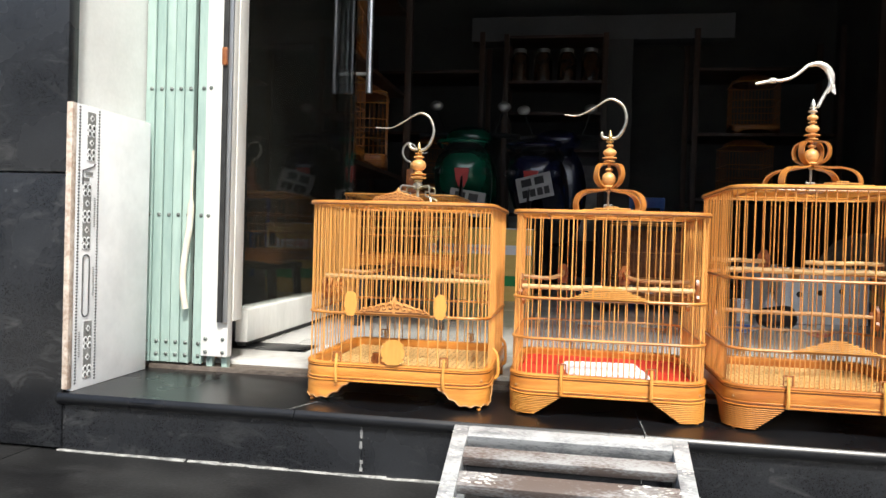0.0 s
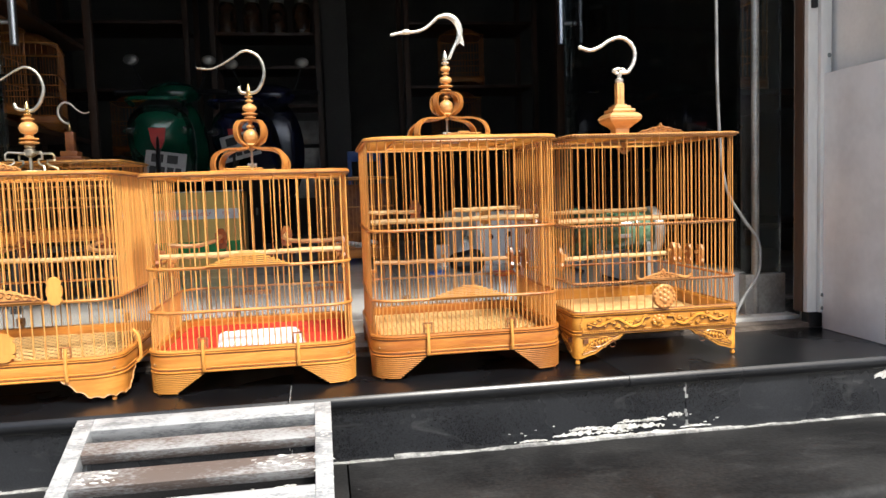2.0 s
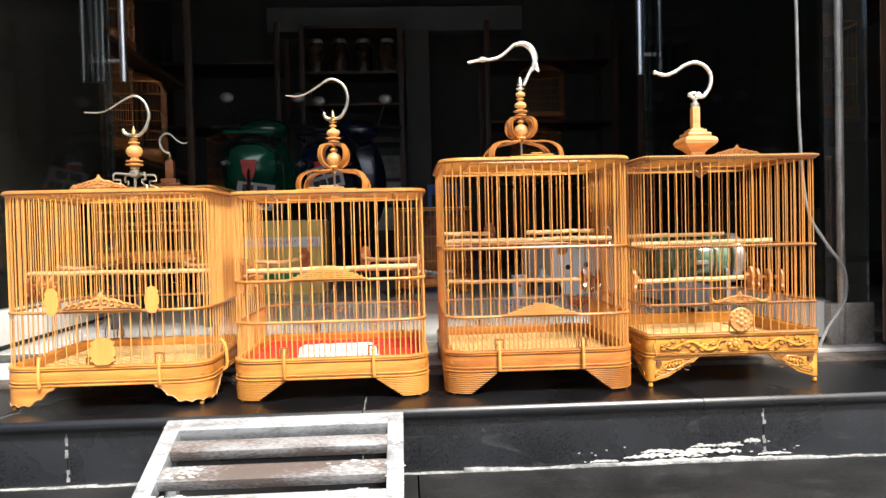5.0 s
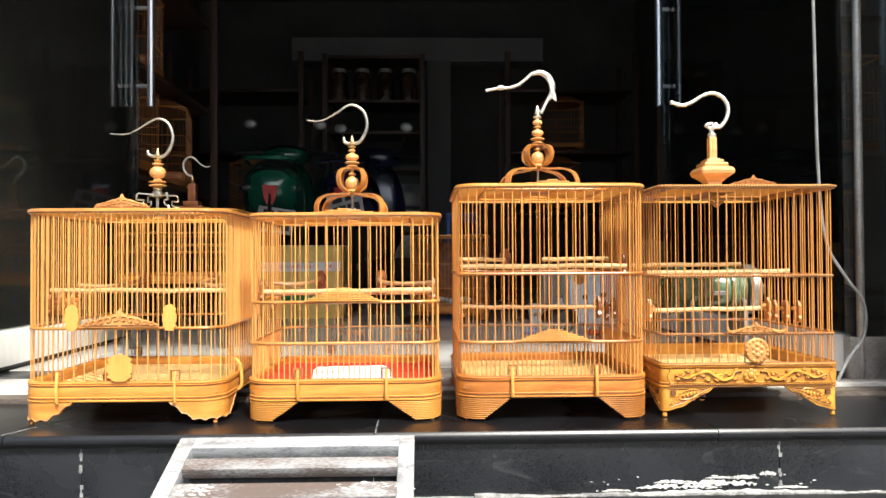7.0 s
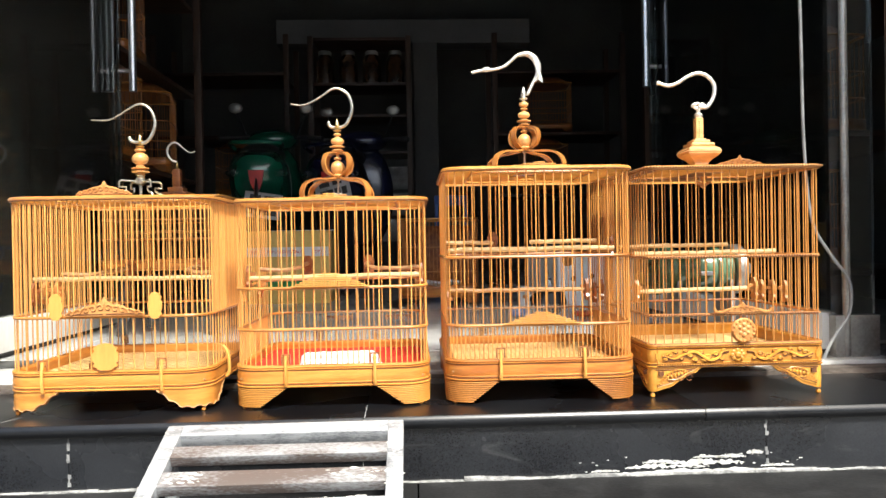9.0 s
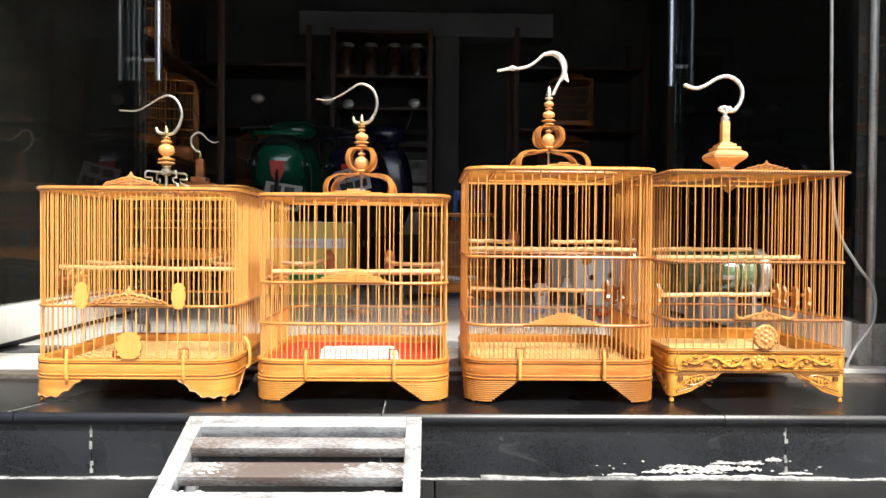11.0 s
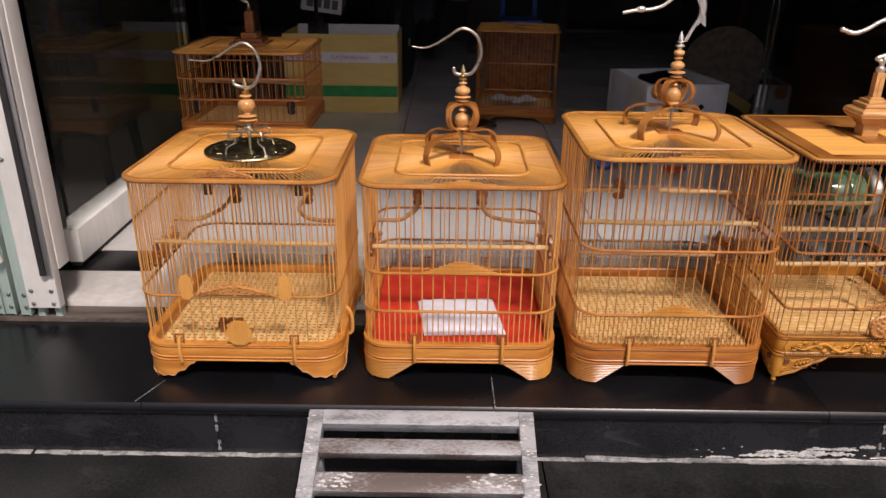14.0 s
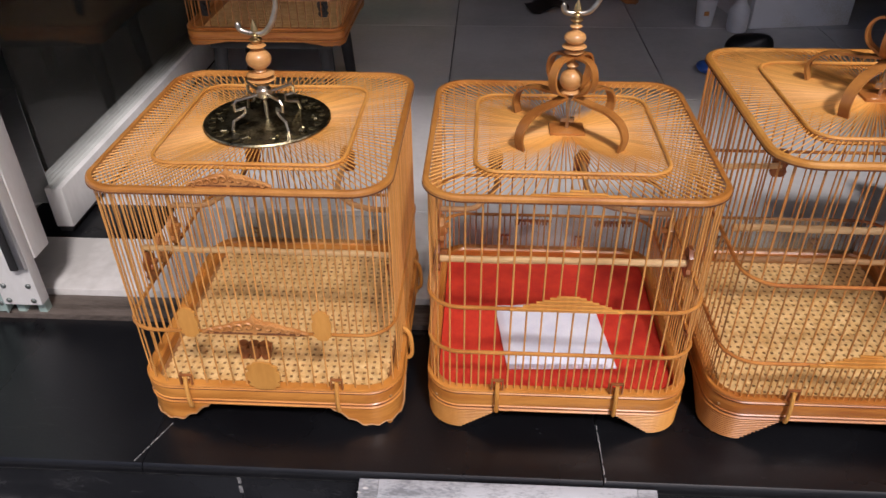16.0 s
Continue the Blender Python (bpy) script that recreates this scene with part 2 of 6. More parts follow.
BLACK = surf("black_plastic", (0.008, 0.008, 0.009), (0.02, 0.02, 0.022), 12, (1, 1, 1), 0.5, 0, 0.1, 140, 0.3)
WHITE_PLASTIC = surf("white_plastic", (0.70, 0.70, 0.70), (0.80, 0.80, 0.80), 12, (1, 1, 1), 0.35, 0, 0.02, 140, 0.3)
BLUE_PLASTIC = surf("blue_plastic", (0.03, 0.09, 0.36), (0.05, 0.14, 0.46), 12, (1, 1, 1), 0.4, 0, 0.05, 140, 0.3)
RED_PLASTIC = surf("red_plastic", (0.50, 0.06, 0.02), (0.62, 0.10, 0.04), 12, (1, 1, 1), 0.4, 0, 0.05, 140, 0.3)
GREEN_PAINT = surf("dark_green_scooter_paint", (0.004, 0.075, 0.045), (0.008, 0.12, 0.07), 6, (1, 1, 1), 0.16, 0.1, 0.0, 60, 0.2, 0.8)
BLUE_PAINT = surf("dark_blue_scooter_paint", (0.004, 0.006, 0.024), (0.008, 0.012, 0.05), 6, (1, 1, 1), 0.16, 0.1, 0.0, 60, 0.2, 0.8)
TAIL_RED = surf("red_lamp_plastic", (0.42, 0.010, 0.006), (0.55, 0.016, 0.010), 12, (1, 1, 1), 0.4, 0, 0, 140, 0.3, 0.1)
PLATE_WHITE = surf("white_plate_enamel", (0.30, 0.30, 0.30), (0.40, 0.40, 0.40), 12, (1, 1, 1), 0.4, 0, 0.02, 140, 0.3)
JADE = surf("green_glass_like_plastic", (0.045, 0.10, 0.055), (0.13, 0.23, 0.13), 10, (1, 1, 1), 0.15, 0, 0.05, 80, 0.4, 0.6)
STEEL_GREY = surf("grey_machine_steel", (0.26, 0.25, 0.23), (0.44, 0.43, 0.40), 12, (1, 1, 1), 0.4, 0.7, 0.2, 140, 0.4)
SIGN_WHITE = surf("white_sign_face", (0.78, 0.80, 0.82), (0.84, 0.86, 0.88), 3, (1, 1, 1), 0.25, 0, 0.02, 60, 0.2)
SIGN_RED = surf("red_sign_letters", (0.62, 0.035, 0.02), (0.74, 0.06, 0.035), 12, (1, 1, 1), 0.4, 0, 0.05, 140, 0.3)
SIGN_EDGE = surf("olive_gold_edging", (0.22, 0.19, 0.08), (0.34, 0.30, 0.15), 20, (1, 1, 1), 0.35, 0.7, 0.1, 140, 0.3)
CABLE = surf("grey_cable_plastic", (0.17, 0.175, 0.175), (0.26, 0.265, 0.265), 20, (1, 1, 1), 0.5, 0, 0.05, 140, 0.3)
FACADE = surf("pale_facade_plaster", (0.50, 0.48, 0.44), (0.62, 0.60, 0.56), 3, (1, 1, 1), 0.85, 0, 0.3, 90, 0.3)
PANE = glass("dusty_door_glass", (0.86, 0.89, 0.87), 0.02, 0.046)
PANE_CLEAN = glass("clean_glass", (0.84, 0.87, 0.86), 0.02, 0.012)
DIM_CANE = surf("grey_brown_weave", (0.16, 0.12, 0.085), (0.27, 0.21, 0.15), 30, (1, 1, 1), 0.7, 0, 0.4, 200, 0.5)
AMBER = surf("dark_amber_glaze", (0.030, 0.014, 0.007), (0.07, 0.035, 0.016), 20, (1, 1, 1), 0.2, 0, 0.05, 140, 0.3, 0.5)
LINER = glass("clear_plastic_liner", (0.94, 0.95, 0.95), 0.10, 0.05)
# dark lines in cuts: stain, with the recess shade put into the colour
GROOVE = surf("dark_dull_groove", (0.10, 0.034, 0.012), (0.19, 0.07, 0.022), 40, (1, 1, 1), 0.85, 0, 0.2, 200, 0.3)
ROOF_BAR = surf("golden_roof_bamboo", (0.60, 0.265, 0.045), (0.80, 0.415, 0.095), 3, (4, 4, 1), 0.55, 0, 0.1, 40, 0.3, 0.0, per_object=0.12)
CLEAR = glass("clear_plastic", (0.86, 0.90, 0.90), 0.08)



def smear(m, colour, scale, stretch, lo, hi, most):
    """Dry dusty smears over a dark stone."""
    nt = m.node_tree
    b = nt.nodes["Principled BSDF"]
    was = b.inputs["Base Color"].links[0].from_socket
    tc, mp, nz, rg, mx = (nt.nodes.new("ShaderNode" + k) for k in ("TexCoord", "Mapping", "TexNoise", "MapRange", "Mix"))
    mp.inputs["Scale"].default_value = stretch
    mp.inputs["Rotation"].default_value = (0.0, 0.0, 0.5)
    nz.inputs["Scale"].default_value, nz.inputs["Detail"].default_value, nz.inputs["Distortion"].default_value = scale, 9, 1.2
    nz.inputs["Roughness"].default_value = 0.68
    rg.inputs["From Min"].default_value, rg.inputs["From Max"].default_value = lo, hi
    rg.inputs["To Max"].default_value = most
    mx.data_type = "RGBA"
    mx.inputs[7].default_value = (*colour, 1)
    nt.links.new(tc.outputs["Object"], mp.inputs[0])
    nt.links.new(mp.outputs[0], nz.inputs["Vector"])
    nt.links.new(nz.outputs[0], rg.inputs[0])
    nt.links.new(rg.outputs[0], mx.inputs[0])
    nt.links.new(was, mx.inputs[6])
    nt.links.new(mx.outputs[2], b.inputs["Base Color"])


smear(GRANITE, (0.11, 0.11, 0.11), 9, (1, 1, 2.5), 0.55, 0.82, 0.55)
smear(GRANITE_FLOOR, (0.10, 0.10, 0.10), 8, (1, 2.4, 1), 0.58, 0.84, 0.16)
smear(GRANITE_FLOOR, (0.30, 0.30, 0.30), 30, (1, 3.5, 1), 0.66, 0.76, 0.26)
smear(PAVING, (0.30, 0.30, 0.29), 110, (1, 1, 1), 0.66, 0.74, 0.5)
smear(GRANITE, (0.20, 0.21, 0.22), 120, (1, 1, 1), 0.68, 0.76, 0.35)
smear(PAVING, (0.10, 0.10, 0.10), 8, (1, 2, 1), 0.56, 0.84, 0.4)
GRANITE_FLOOR.node_tree.nodes["Principled BSDF"].inputs["Specular IOR Level"].default_value = 0.48
PAVING.node_tree.nodes["Principled BSDF"].inputs["Specular IOR Level"].default_value = 0.14

# ---- building blocks ----


def part(name, bm, material, parent, label="", smooth=True):
    me = bpy.data.meshes.new(name)
    bmesh.ops.recalc_face_normals(bm, faces=bm.faces)
    bm.to_mesh(me)
    bm.free()
    if smooth:
        me.shade_smooth()
        me.set_sharp_from_angle(angle=radians(38))
    me.materials.append(material)
    ob = new(name, me)
    ob.parent = parent
    if label:
        tagged(ob, label)
    return ob


def thing(name, at, label, category, group="", turn=0, kind=""):
    ob = new(name)
    ob.matrix_basis = pose(*at, 0, 0, turn)
    ob.empty_display_size = 0.05
    return tagged(ob, label, category, group, kind)


def BM():
    return bmesh.new()


def box(bm, c, size, m=None, bevel=0.0):
    r = bmesh.ops.create_cube(bm, size=1.0)
    vs = r["verts"]
    mat = Matrix.Translation(c) @ (m or Matrix.Identity(4)) @ Matrix.Diagonal((*size, 1))
    bmesh.ops.transform(bm, matrix=mat, verts=vs)
    if bevel:
        es = list({e for v in vs for e in v.link_edges})
        bmesh.ops.bevel(bm, geom=es, offset=bevel, segments=2, affect="EDGES", profile=0.6)
    return bm


def tube(bm, pts, r, seg=8, flat=1.0, up=(0, 1, 0), caps=True):
    """A rod along pts; r is one radius or one for each point; flat squeezes it along the second axis."""
    pts = [Vector(p) for p in pts]
    rad = r if isinstance(r, (list, tuple)) else [r] * len(pts)
    rings, ref = [], Vector(up)
    for i, p in enumerate(pts):
        d = (pts[min(i + 1, len(pts) - 1)] - pts[max(i - 1, 0)]).normalized()
        a = d.cross(ref)
        if a.length < 1e-3:
            a = d.cross(Vector((1, 0.1, 0)))
        a.normalize()
        b = a.cross(d).normalized()
        rings.append([bm.verts.new(p + rad[i] * (math.cos(t) * a + flat * math.sin(t) * b)) for t in (2 * math.pi * k / seg for k in range(seg))])
    for u, v in zip(rings, rings[1:]):
        for k in range(seg):
            bm.faces.new((u[k], u[(k + 1) % seg], v[(k + 1) % seg], v[k]))
    if caps:
        bm.faces.new(rings[0][::-1])
        bm.faces.new(rings[-1])
    return bm


def smooth_pts(pts, n=5):
    """Catmull-Rom through the points."""
    p = [Vector(q) for q in pts]
    p = [2 * p[0] - p[1]] + p + [2 * p[-1] - p[-2]]
    out = []
    for i in range(1, len(p) - 2):
        for k in range(n):
            t = k / n
            a, b, c, d = p[i - 1 : i + 3]
            out.append(0.5 * (2 * b + (c - a) * t + (2 * a - 5 * b + 4 * c - d) * t * t + (3 * b - a - 3 * c + d) * t**3))
    return out + [p[-2]]


def lathe(bm, profile, c=(0, 0, 0), seg=20):
    """Turns (radius, z) pairs about a vertical axis at c."""
    c = Vector(c)
    rings = [[bm.verts.new(c + Vector((r * math.cos(2 * math.pi * k / seg), r * math.sin(2 * math.pi * k / seg), z))) for k in range(seg)] for r, z in profile]
    for u, v in zip(rings, rings[1:]):
        for k in range(seg):
            bm.faces.new((u[k], u[(k + 1) % seg], v[(k + 1) % seg], v[k]))
    bm.faces.new(rings[0][::-1])
    bm.faces.new(rings[-1])
    return bm


def bead(r, z, n=6, squash=1.0):
    """Profile of a ball of radius r about z, its poles cut off."""
    return [(r * math.cos(a), z + squash * r * math.sin(a)) for a in (math.radians(-66 + 132 * k / n) for k in range(n + 1))]


def rr_path(w, d, r, n=7, step=0.03):
    """Points and outward normals round a rounded rectangle."""
    out = []
    for cx, cy, a0 in ((w / 2 - r, d / 2 - r, 0), (-w / 2 + r, d / 2 - r, 90), (-w / 2 + r, -d / 2 + r, 180), (w / 2 - r, -d / 2 + r, 270)):
        for k in range(n + 1):
            a = radians(a0 + 90 * k / n)
            nn = Vector((math.cos(a), math.sin(a), 0))
            out.append((Vector((cx, cy, 0)) + r * nn, nn))
    return out


def rr_at(w, d, r, s):
    """Point and normal at length s round a rounded rectangle, counted from the middle of the front edge to the right."""
    a, b, q = w - 2 * r, d - 2 * r, math.pi * r / 2
    s = s % (2 * (a + b) + 4 * q)
    legs = [(a / 2, 0), (q, 1), (b, 0), (q, 1), (a, 0), (q, 1), (b, 0), (q, 1), (a / 2, 0)]
    p, h = Vector((0, -d / 2, 0)), 0.0
    for length, bend in legs:
        go = min(s, length)
        if bend:
            t = go / r
            n0 = Vector((math.sin(h), -math.cos(h), 0))
            c = p - r * n0
            n1 = Vector((math.sin(h + t), -math.cos(h + t), 0))
            p2, h2 = c + r * n1, h + t
        else:
            p2, h2 = p + go * Vector((math.cos(h), math.sin(h), 0)), h
        s -= go
        if s <= 1e-9:
            return p2, Vector((math.sin(h2), -math.cos(h2), 0))
        p, h = p2, h2
    return p, Vector((0, -1, 0))


def rr_len(w, d, r):
    return 2 * (w - 2 * r + d - 2 * r) + 2 * math.pi * r


def sweep(bm, w, d, r, profile, n=7):
    """Sweeps a closed profile of (outward, z) round a rounded rectangle."""
    rings = [[bm.verts.new(p + nn * o + Vector((0, 0, z))) for o, z in profile] for p, nn in rr_path(w, d, r, n)]
    for u, v in zip(rings, rings[1:] + rings[:1]):
        for k in range(len(profile)):
            bm.faces.new((u[k], u[(k + 1) % len(profile)], v[(k + 1) % len(profile)], v[k]))
    return bm


def disc(r, z, n=8, flat=1.0, o=0.0):
    return [(o + r * math.cos(2 * math.pi * k / n), z + flat * r * math.sin(2 * math.pi * k / n)) for k in range(n)]


def strip(bm, w, d, r, s0, s1, z0, z1, thick=0.006, out=0.0, n=8, edge=None):
    """A piece of wall along the rounded rectangle from length s0 to s1; edge(u) lifts its lower edge."""
    cols = []
    for k in range(n + 1):
        u = k / n
        p, nn = rr_at(w, d, r, s0 + (s1 - s0) * u)
        zb = z0 + (edge(u) if edge else 0)
        e = min(0.0008, (z1 - zb) * 0.3)
        cols.append([bm.verts.new(p + nn * o + Vector((0, 0, z))) for o, z in ((out - e, zb), (out, zb + e), (out, z1 - e), (out - e, z1), (out - thick, z1), (out - thick, zb))])
    for u, v in zip(cols, cols[1:]):
        for k in range(6):
            bm.faces.new((u[k], u[(k + 1) % 6], v[(k + 1) % 6], v[k]))
    bm.faces.new(cols[0][::-1])
    bm.faces.new(cols[-1])
    return bm


def ball(bm, c, r, squash=(1, 1, 1), u=10, v=7, m=None):
    res = bmesh.ops.create_uvsphere(bm, u_segments=u, v_segments=v, radius=1)
    bmesh.ops.transform(bm, matrix=Matrix.Translation(c) @ (m or Matrix.Identity(4)) @ Matrix.Diagonal((r * squash[0], r * squash[1], r * squash[2], 1)), verts=res["verts"])
    return bm


def slab(bm, outline, y0, y1, axis="y"):
    """Extrudes an outline of (x, z) between two depths."""
    f = [bm.verts.new((x, y0, z)) for x, z in outline]
    b = [bm.verts.new((x, y1, z)) for x, z in outline]
    bm.faces.new(f)
    bm.faces.new(b[::-1])
    for k in range(len(f)):
        j = (k + 1) % len(f)
        bm.faces.new((f[j], f[k], b[k], b[j]))
    return bm


def shared(name, me, m, parent):
    ob = bpy.data.objects.new(name, me)
    scene.collection.objects.link(ob)
    ob.parent = parent
    ob.matrix_basis = m
    return ob


def rod_mesh(name, material, seg=6):
    bm = BM()
    rings = [[bm.verts.new((math.cos(2 * math.pi * k / seg), math.sin(2 * math.pi * k / seg), z)) for k in range(seg)] for z in (0, 1)]
    for k in range(seg):
        bm.faces.new((rings[0][k], rings[0][(k + 1) % seg], rings[1][(k + 1) % seg], rings[1][k]))
    bm.faces.new(rings[0][::-1])
    bm.faces.new(rings[1])
    me = bpy.data.meshes.new(name)
    bm.to_mesh(me)
    bm.free()
    me.shade_smooth()
    me.set_sharp_from_angle(angle=radians(70))
    me.materials.append(material)
    return me


def rod_pose(a, b, r, flat=1.0):
    a, b = Vector(a), Vector(b)
    q = (b - a).to_track_quat("Z", "Y").to_matrix().to_4x4()
    return Matrix.Translation(a) @ q @ Matrix.Diagonal((r, r * flat, (b - a).length, 1))


def lettering(name, words, size, material, m, parent, thick=0.0006, stretch=1.0, bold=0.0):
    cu = bpy.data.curves.new(name, "FONT")
    cu.body, cu.size, cu.extrude, cu.offset = words, size, thick, bold
    cu.resolution_u = 3
    tmp = bpy.data.objects.new(name, cu)
    scene.collection.objects.link(tmp)
    me = bpy.data.meshes.new_from_object(tmp.evaluated_get(bpy.context.evaluated_depsgraph_get()))
    bpy.data.objects.remove(tmp)
    me.materials.clear()
    me.materials.append(material)
    ob = new(name, me)
    ob.parent = parent
    ob.matrix_basis = m @ Matrix.Diagonal((stretch, 1, 1, 1))
    return ob


# ---- the large structure ----
STEP, LEDGE, FLOOR, FAR = -0.120, -0.0065, 0.012, 7.2


def edge_y(x):
    return 1.222


def plain_box(name, c, size, material, label, category, bevel=0.0, smooth=False):
    bm = box(BM(), (0, 0, 0), size, None, bevel)
    ob = part(name, bm, material, None, "", smooth)
    ob.location = c
    return tagged(ob, label, category, kind="structure")


# unseen street ground behind the camera, coloured pale to bounce light onto the jambs
bm = box(BM(), (0, 0, -0.05), (160, 160, 0.1))
ground = part("ground", bm, BOUNCE_GROUND, None, smooth=False)
ground.location = (0, -79.2, -0.23)
tagged(ground, "unseen street ground, pale to bounce light", "ground", kind="structure")
landing = thing("pavement", (0, 0, 0), "dusty dark stone lower step before the ledge", "pavement", kind="structure")
for a, b in ((-6.0, -2.2), (-2.2, -0.96), (-0.96, 0.3), (0.3, 2.4), (2.4, 6.0)):
    ends = []
    prof = [(0.004, -0.040), (0.0, -0.034), (-0.003, -0.022), (0.0, -0.008), (0.006, -0.002), (0.014, 0.0), (0.5, 0.0), (0.5, -0.040)]
    bm = BM()
    for x in (a + 0.0015, b - 0.0015):
        f = 0.855 + 0.078 * min(max(x, 0.3), 2.4)
        ends.append([bm.verts.new((x, f + o if o < 0.1 else 1.28, STEP + z)) for o, z in prof])
    for k in range(len(prof)):
        j = (k + 1) % len(prof)
        bm.faces.new((ends[0][k], ends[0][j], ends[1][j], ends[1][k]))
    bm.faces.new(ends[0][::-1])
    bm.faces.new(ends[1])
    part("paving_slab", bm, PAVING, landing)
    mid = 0.855 + 0.078 * min(max((a + b) / 2, 0.3), 2.4)
    bm = box(BM(), ((a + b) / 2, (mid + 0.022 + 1.28) / 2, STEP - 0.080), (b - a - 0.003, 1.28 - mid - 0.022, 0.080))
    for v in bm.verts:
        if v.co.y < 1.1:
            v.co.y += 0.855 + 0.078 * min(max(v.co.x, 0.3), 2.4) - mid
    part("riser_slab", bm, GRANITE, landing, smooth=False)

ledge = thing("floor_ledge", (0, 0, 0), "polished black granite ledge at the shop front", "ledge", kind="structure")


def ledge_slab(a, b):
    bm = BM()
    prof = [(-0.012, -0.0285), (-0.016, -0.0245), (-0.018, -0.0175), (-0.016, -0.0105), (-0.012, LEDGE), (0.34, LEDGE), (0.34, -0.0285)]
    ends = []
    for x in (a + 0.0007, b - 0.0007):
        ends.append([bm.verts.new((x, (edge_y(x) if o < 0.1 else 1.173) + o + 0.015, z)) for o, z in prof])
    for k in range(len(prof)):
        j = (k + 1) % len(prof)
        bm.faces.new((ends[0][k], ends[0][j], ends[1][j], ends[1][k]))
    bm.faces.new(ends[0][::-1])
    bm.faces.new(ends[1])
    return bm


for a, b in ((-0.902, -0.415), (-0.415, 0.208), (0.208, 0.80), (0.80, 1.386)):
    part("ledge_slab", ledge_slab(a, b), GRANITE_FLOOR, ledge)
for a, b in ((-0.902, -0.289), (-0.289, 0.208), (0.208, 0.911), (0.911, 1.386)):
    x = (a + b) / 2
    bm = box(BM(), (x, edge_y(x) + 0.1, -0.079), (b - a - 0.0015, 0.18, 0.100), pose(0, 0, 0, 0, 0, 0))
    part("riser_slab", bm, GRANITE, ledge, smooth=False)
# pale joints and scratches in the stone
bm = BM()
for x, w in ((-0.289, 0.005), (0.208, 0.002), (0.911, 0.005)):
    n = 14
    for k in range(n):
        if random.random() < 0.8:
            z = -0.024 - 0.095 * k / n
            box(bm, (x + random.uniform(-0.002, 0.002), edge_y(x) + 0.0098, z - 0.003), (w * random.uniform(0.3, 1.2), 0.001, 0.007), pose(0, 0, 0, 0, 0, 0))
part("joint_filler", bm, JOINT, ledge, "pale grey joint filler", smooth=False)
bm = BM()
for x0, y0, x1, y1 in ((-0.428, 1.226, -0.396, 1.302), (0.2105, 1.226, 0.209, 1.33)):
    for k in range(16):
        u = k / 16
        if random.random() < 0.75:
            box(bm, (x0 + (x1 - x0) * u, y0 + (y1 - y0) * u, LEDGE + 0.0003), (0.0016, 0.008, 0.0006), pose(0, 0, 0, 0, 0, random.uniform(-12, 12) - math.degrees(math.atan2(x1 - x0, y1 - y0))))
part("scratch", bm, JOINT, ledge, "pale scratch on the stone", smooth=False)
# mortar line at the foot of the riser, thick and broken towards one end
bm = BM()
x = -0.90
while x < 1.38:
    y = edge_y(x) + 0.006
    step = random.uniform(0.012, 0.03)
    h = random.uniform(0.0015, 0.004)
    if 0.38 < x < 0.98:
        h = 0.003 + 0.006 * max(0, noise.noise(Vector((x * 9, 0, 0))) + 0.25)
    if random.random() < 0.96:
        box(bm, (x + step / 2, y, STEP + h / 2 - 0.001), (step * 1.3, 0.008 + random.uniform(0, 0.006), h), pose(0, 0, 0, 0, 0, random.uniform(-4, 4)), 0.0015)
    x += step
part("mortar_line", bm, JOINT_PALE, ledge, "thin grey mortar line at the foot of the step")
bm = BM()


def ragged(bm, x0, x1, z0, z1, y, n=26, rough=0.5):
    """A thin torn patch of mortar between two heights on the riser."""
    h = z1 - z0
    seed = random.uniform(0, 50)
    low = [(x0 + (x1 - x0) * k / n, z0 + h * rough * 0.5 * (0.5 + noise.noise((seed, k * 0.9, 0)))) for k in range(n + 1)]
    high = [(x0 + (x1 - x0) * k / n, max(low[k][1] + 0.0006, z0 + h * math.sin(math.pi * (0.04 + 0.92 * k / n)) ** 0.6 * (1 - rough * 0.6 * (0.6 + noise.noise((seed + 9, k * 0.8, 3)))))) for k in range(n + 1)]
    slab(bm, low + high[::-1], y - 0.0022, y)


face = edge_y(0) + 0.0099
for x0, x1, z0, z1 in ((0.64, 0.97, 0.0, 0.010), (0.66, 0.80, 0.009, 0.021), (0.72, 0.87, 0.013, 0.027), (0.82, 0.875, 0.024, 0.034), (0.875, 0.905, 0.030, 0.040), (0.69, 0.76, 0.019, 0.026), (0.90, 0.96, 0.008, 0.014), (0.60, 0.65, 0.006, 0.011), (0.78, 0.84, 0.026, 0.031)):
    ragged(bm, x0, x1, STEP + z0, STEP + z1, face, 34, 0.75)
for k in range(26):
    x = random.uniform(0.58, 1.0)
    z = STEP + random.uniform(0.006, 0.032)
    ball(bm, (x, face, z), random.uniform(0.0010, 0.0026), (random.uniform(1.2, 3.0), 0.3, 0.5), 6, 4)
ragged(bm, 1.292, 1.382, -0.052, -0.026, face, 26, 0.45)
ragged(bm, 1.365, 1.382, -0.086, -0.070, face, 10, 0.7)
tube(bm, [(1.382 + 0.0012 * math.sin(3 * k), face, -0.026 - 0.093 * k / 12) for k in range(13)], [0.0014 + 0.0009 * abs(math.sin(2.3 * k)) for k in range(13)], 5)
tagged(part("mortar_smear", bm, MORTAR, ledge, "broken white mortar smeared along the step"), kind="stuff")

sill = thing("door_sill", (0, 0, 0), "white marble door sill with dark strips", "sill", kind="structure")
for y0, y1, m, z in ((1.516, 1.572, OLD_RAIL, 0.004), (1.576, 1.86, MARBLE, 0.012)):
    part("sill_strip", box(BM(), (0.245, (y0 + y1) / 2, z - 0.03), (2.27, y1 - y0 - 0.002, 0.06), None, 0.002), m, sill)

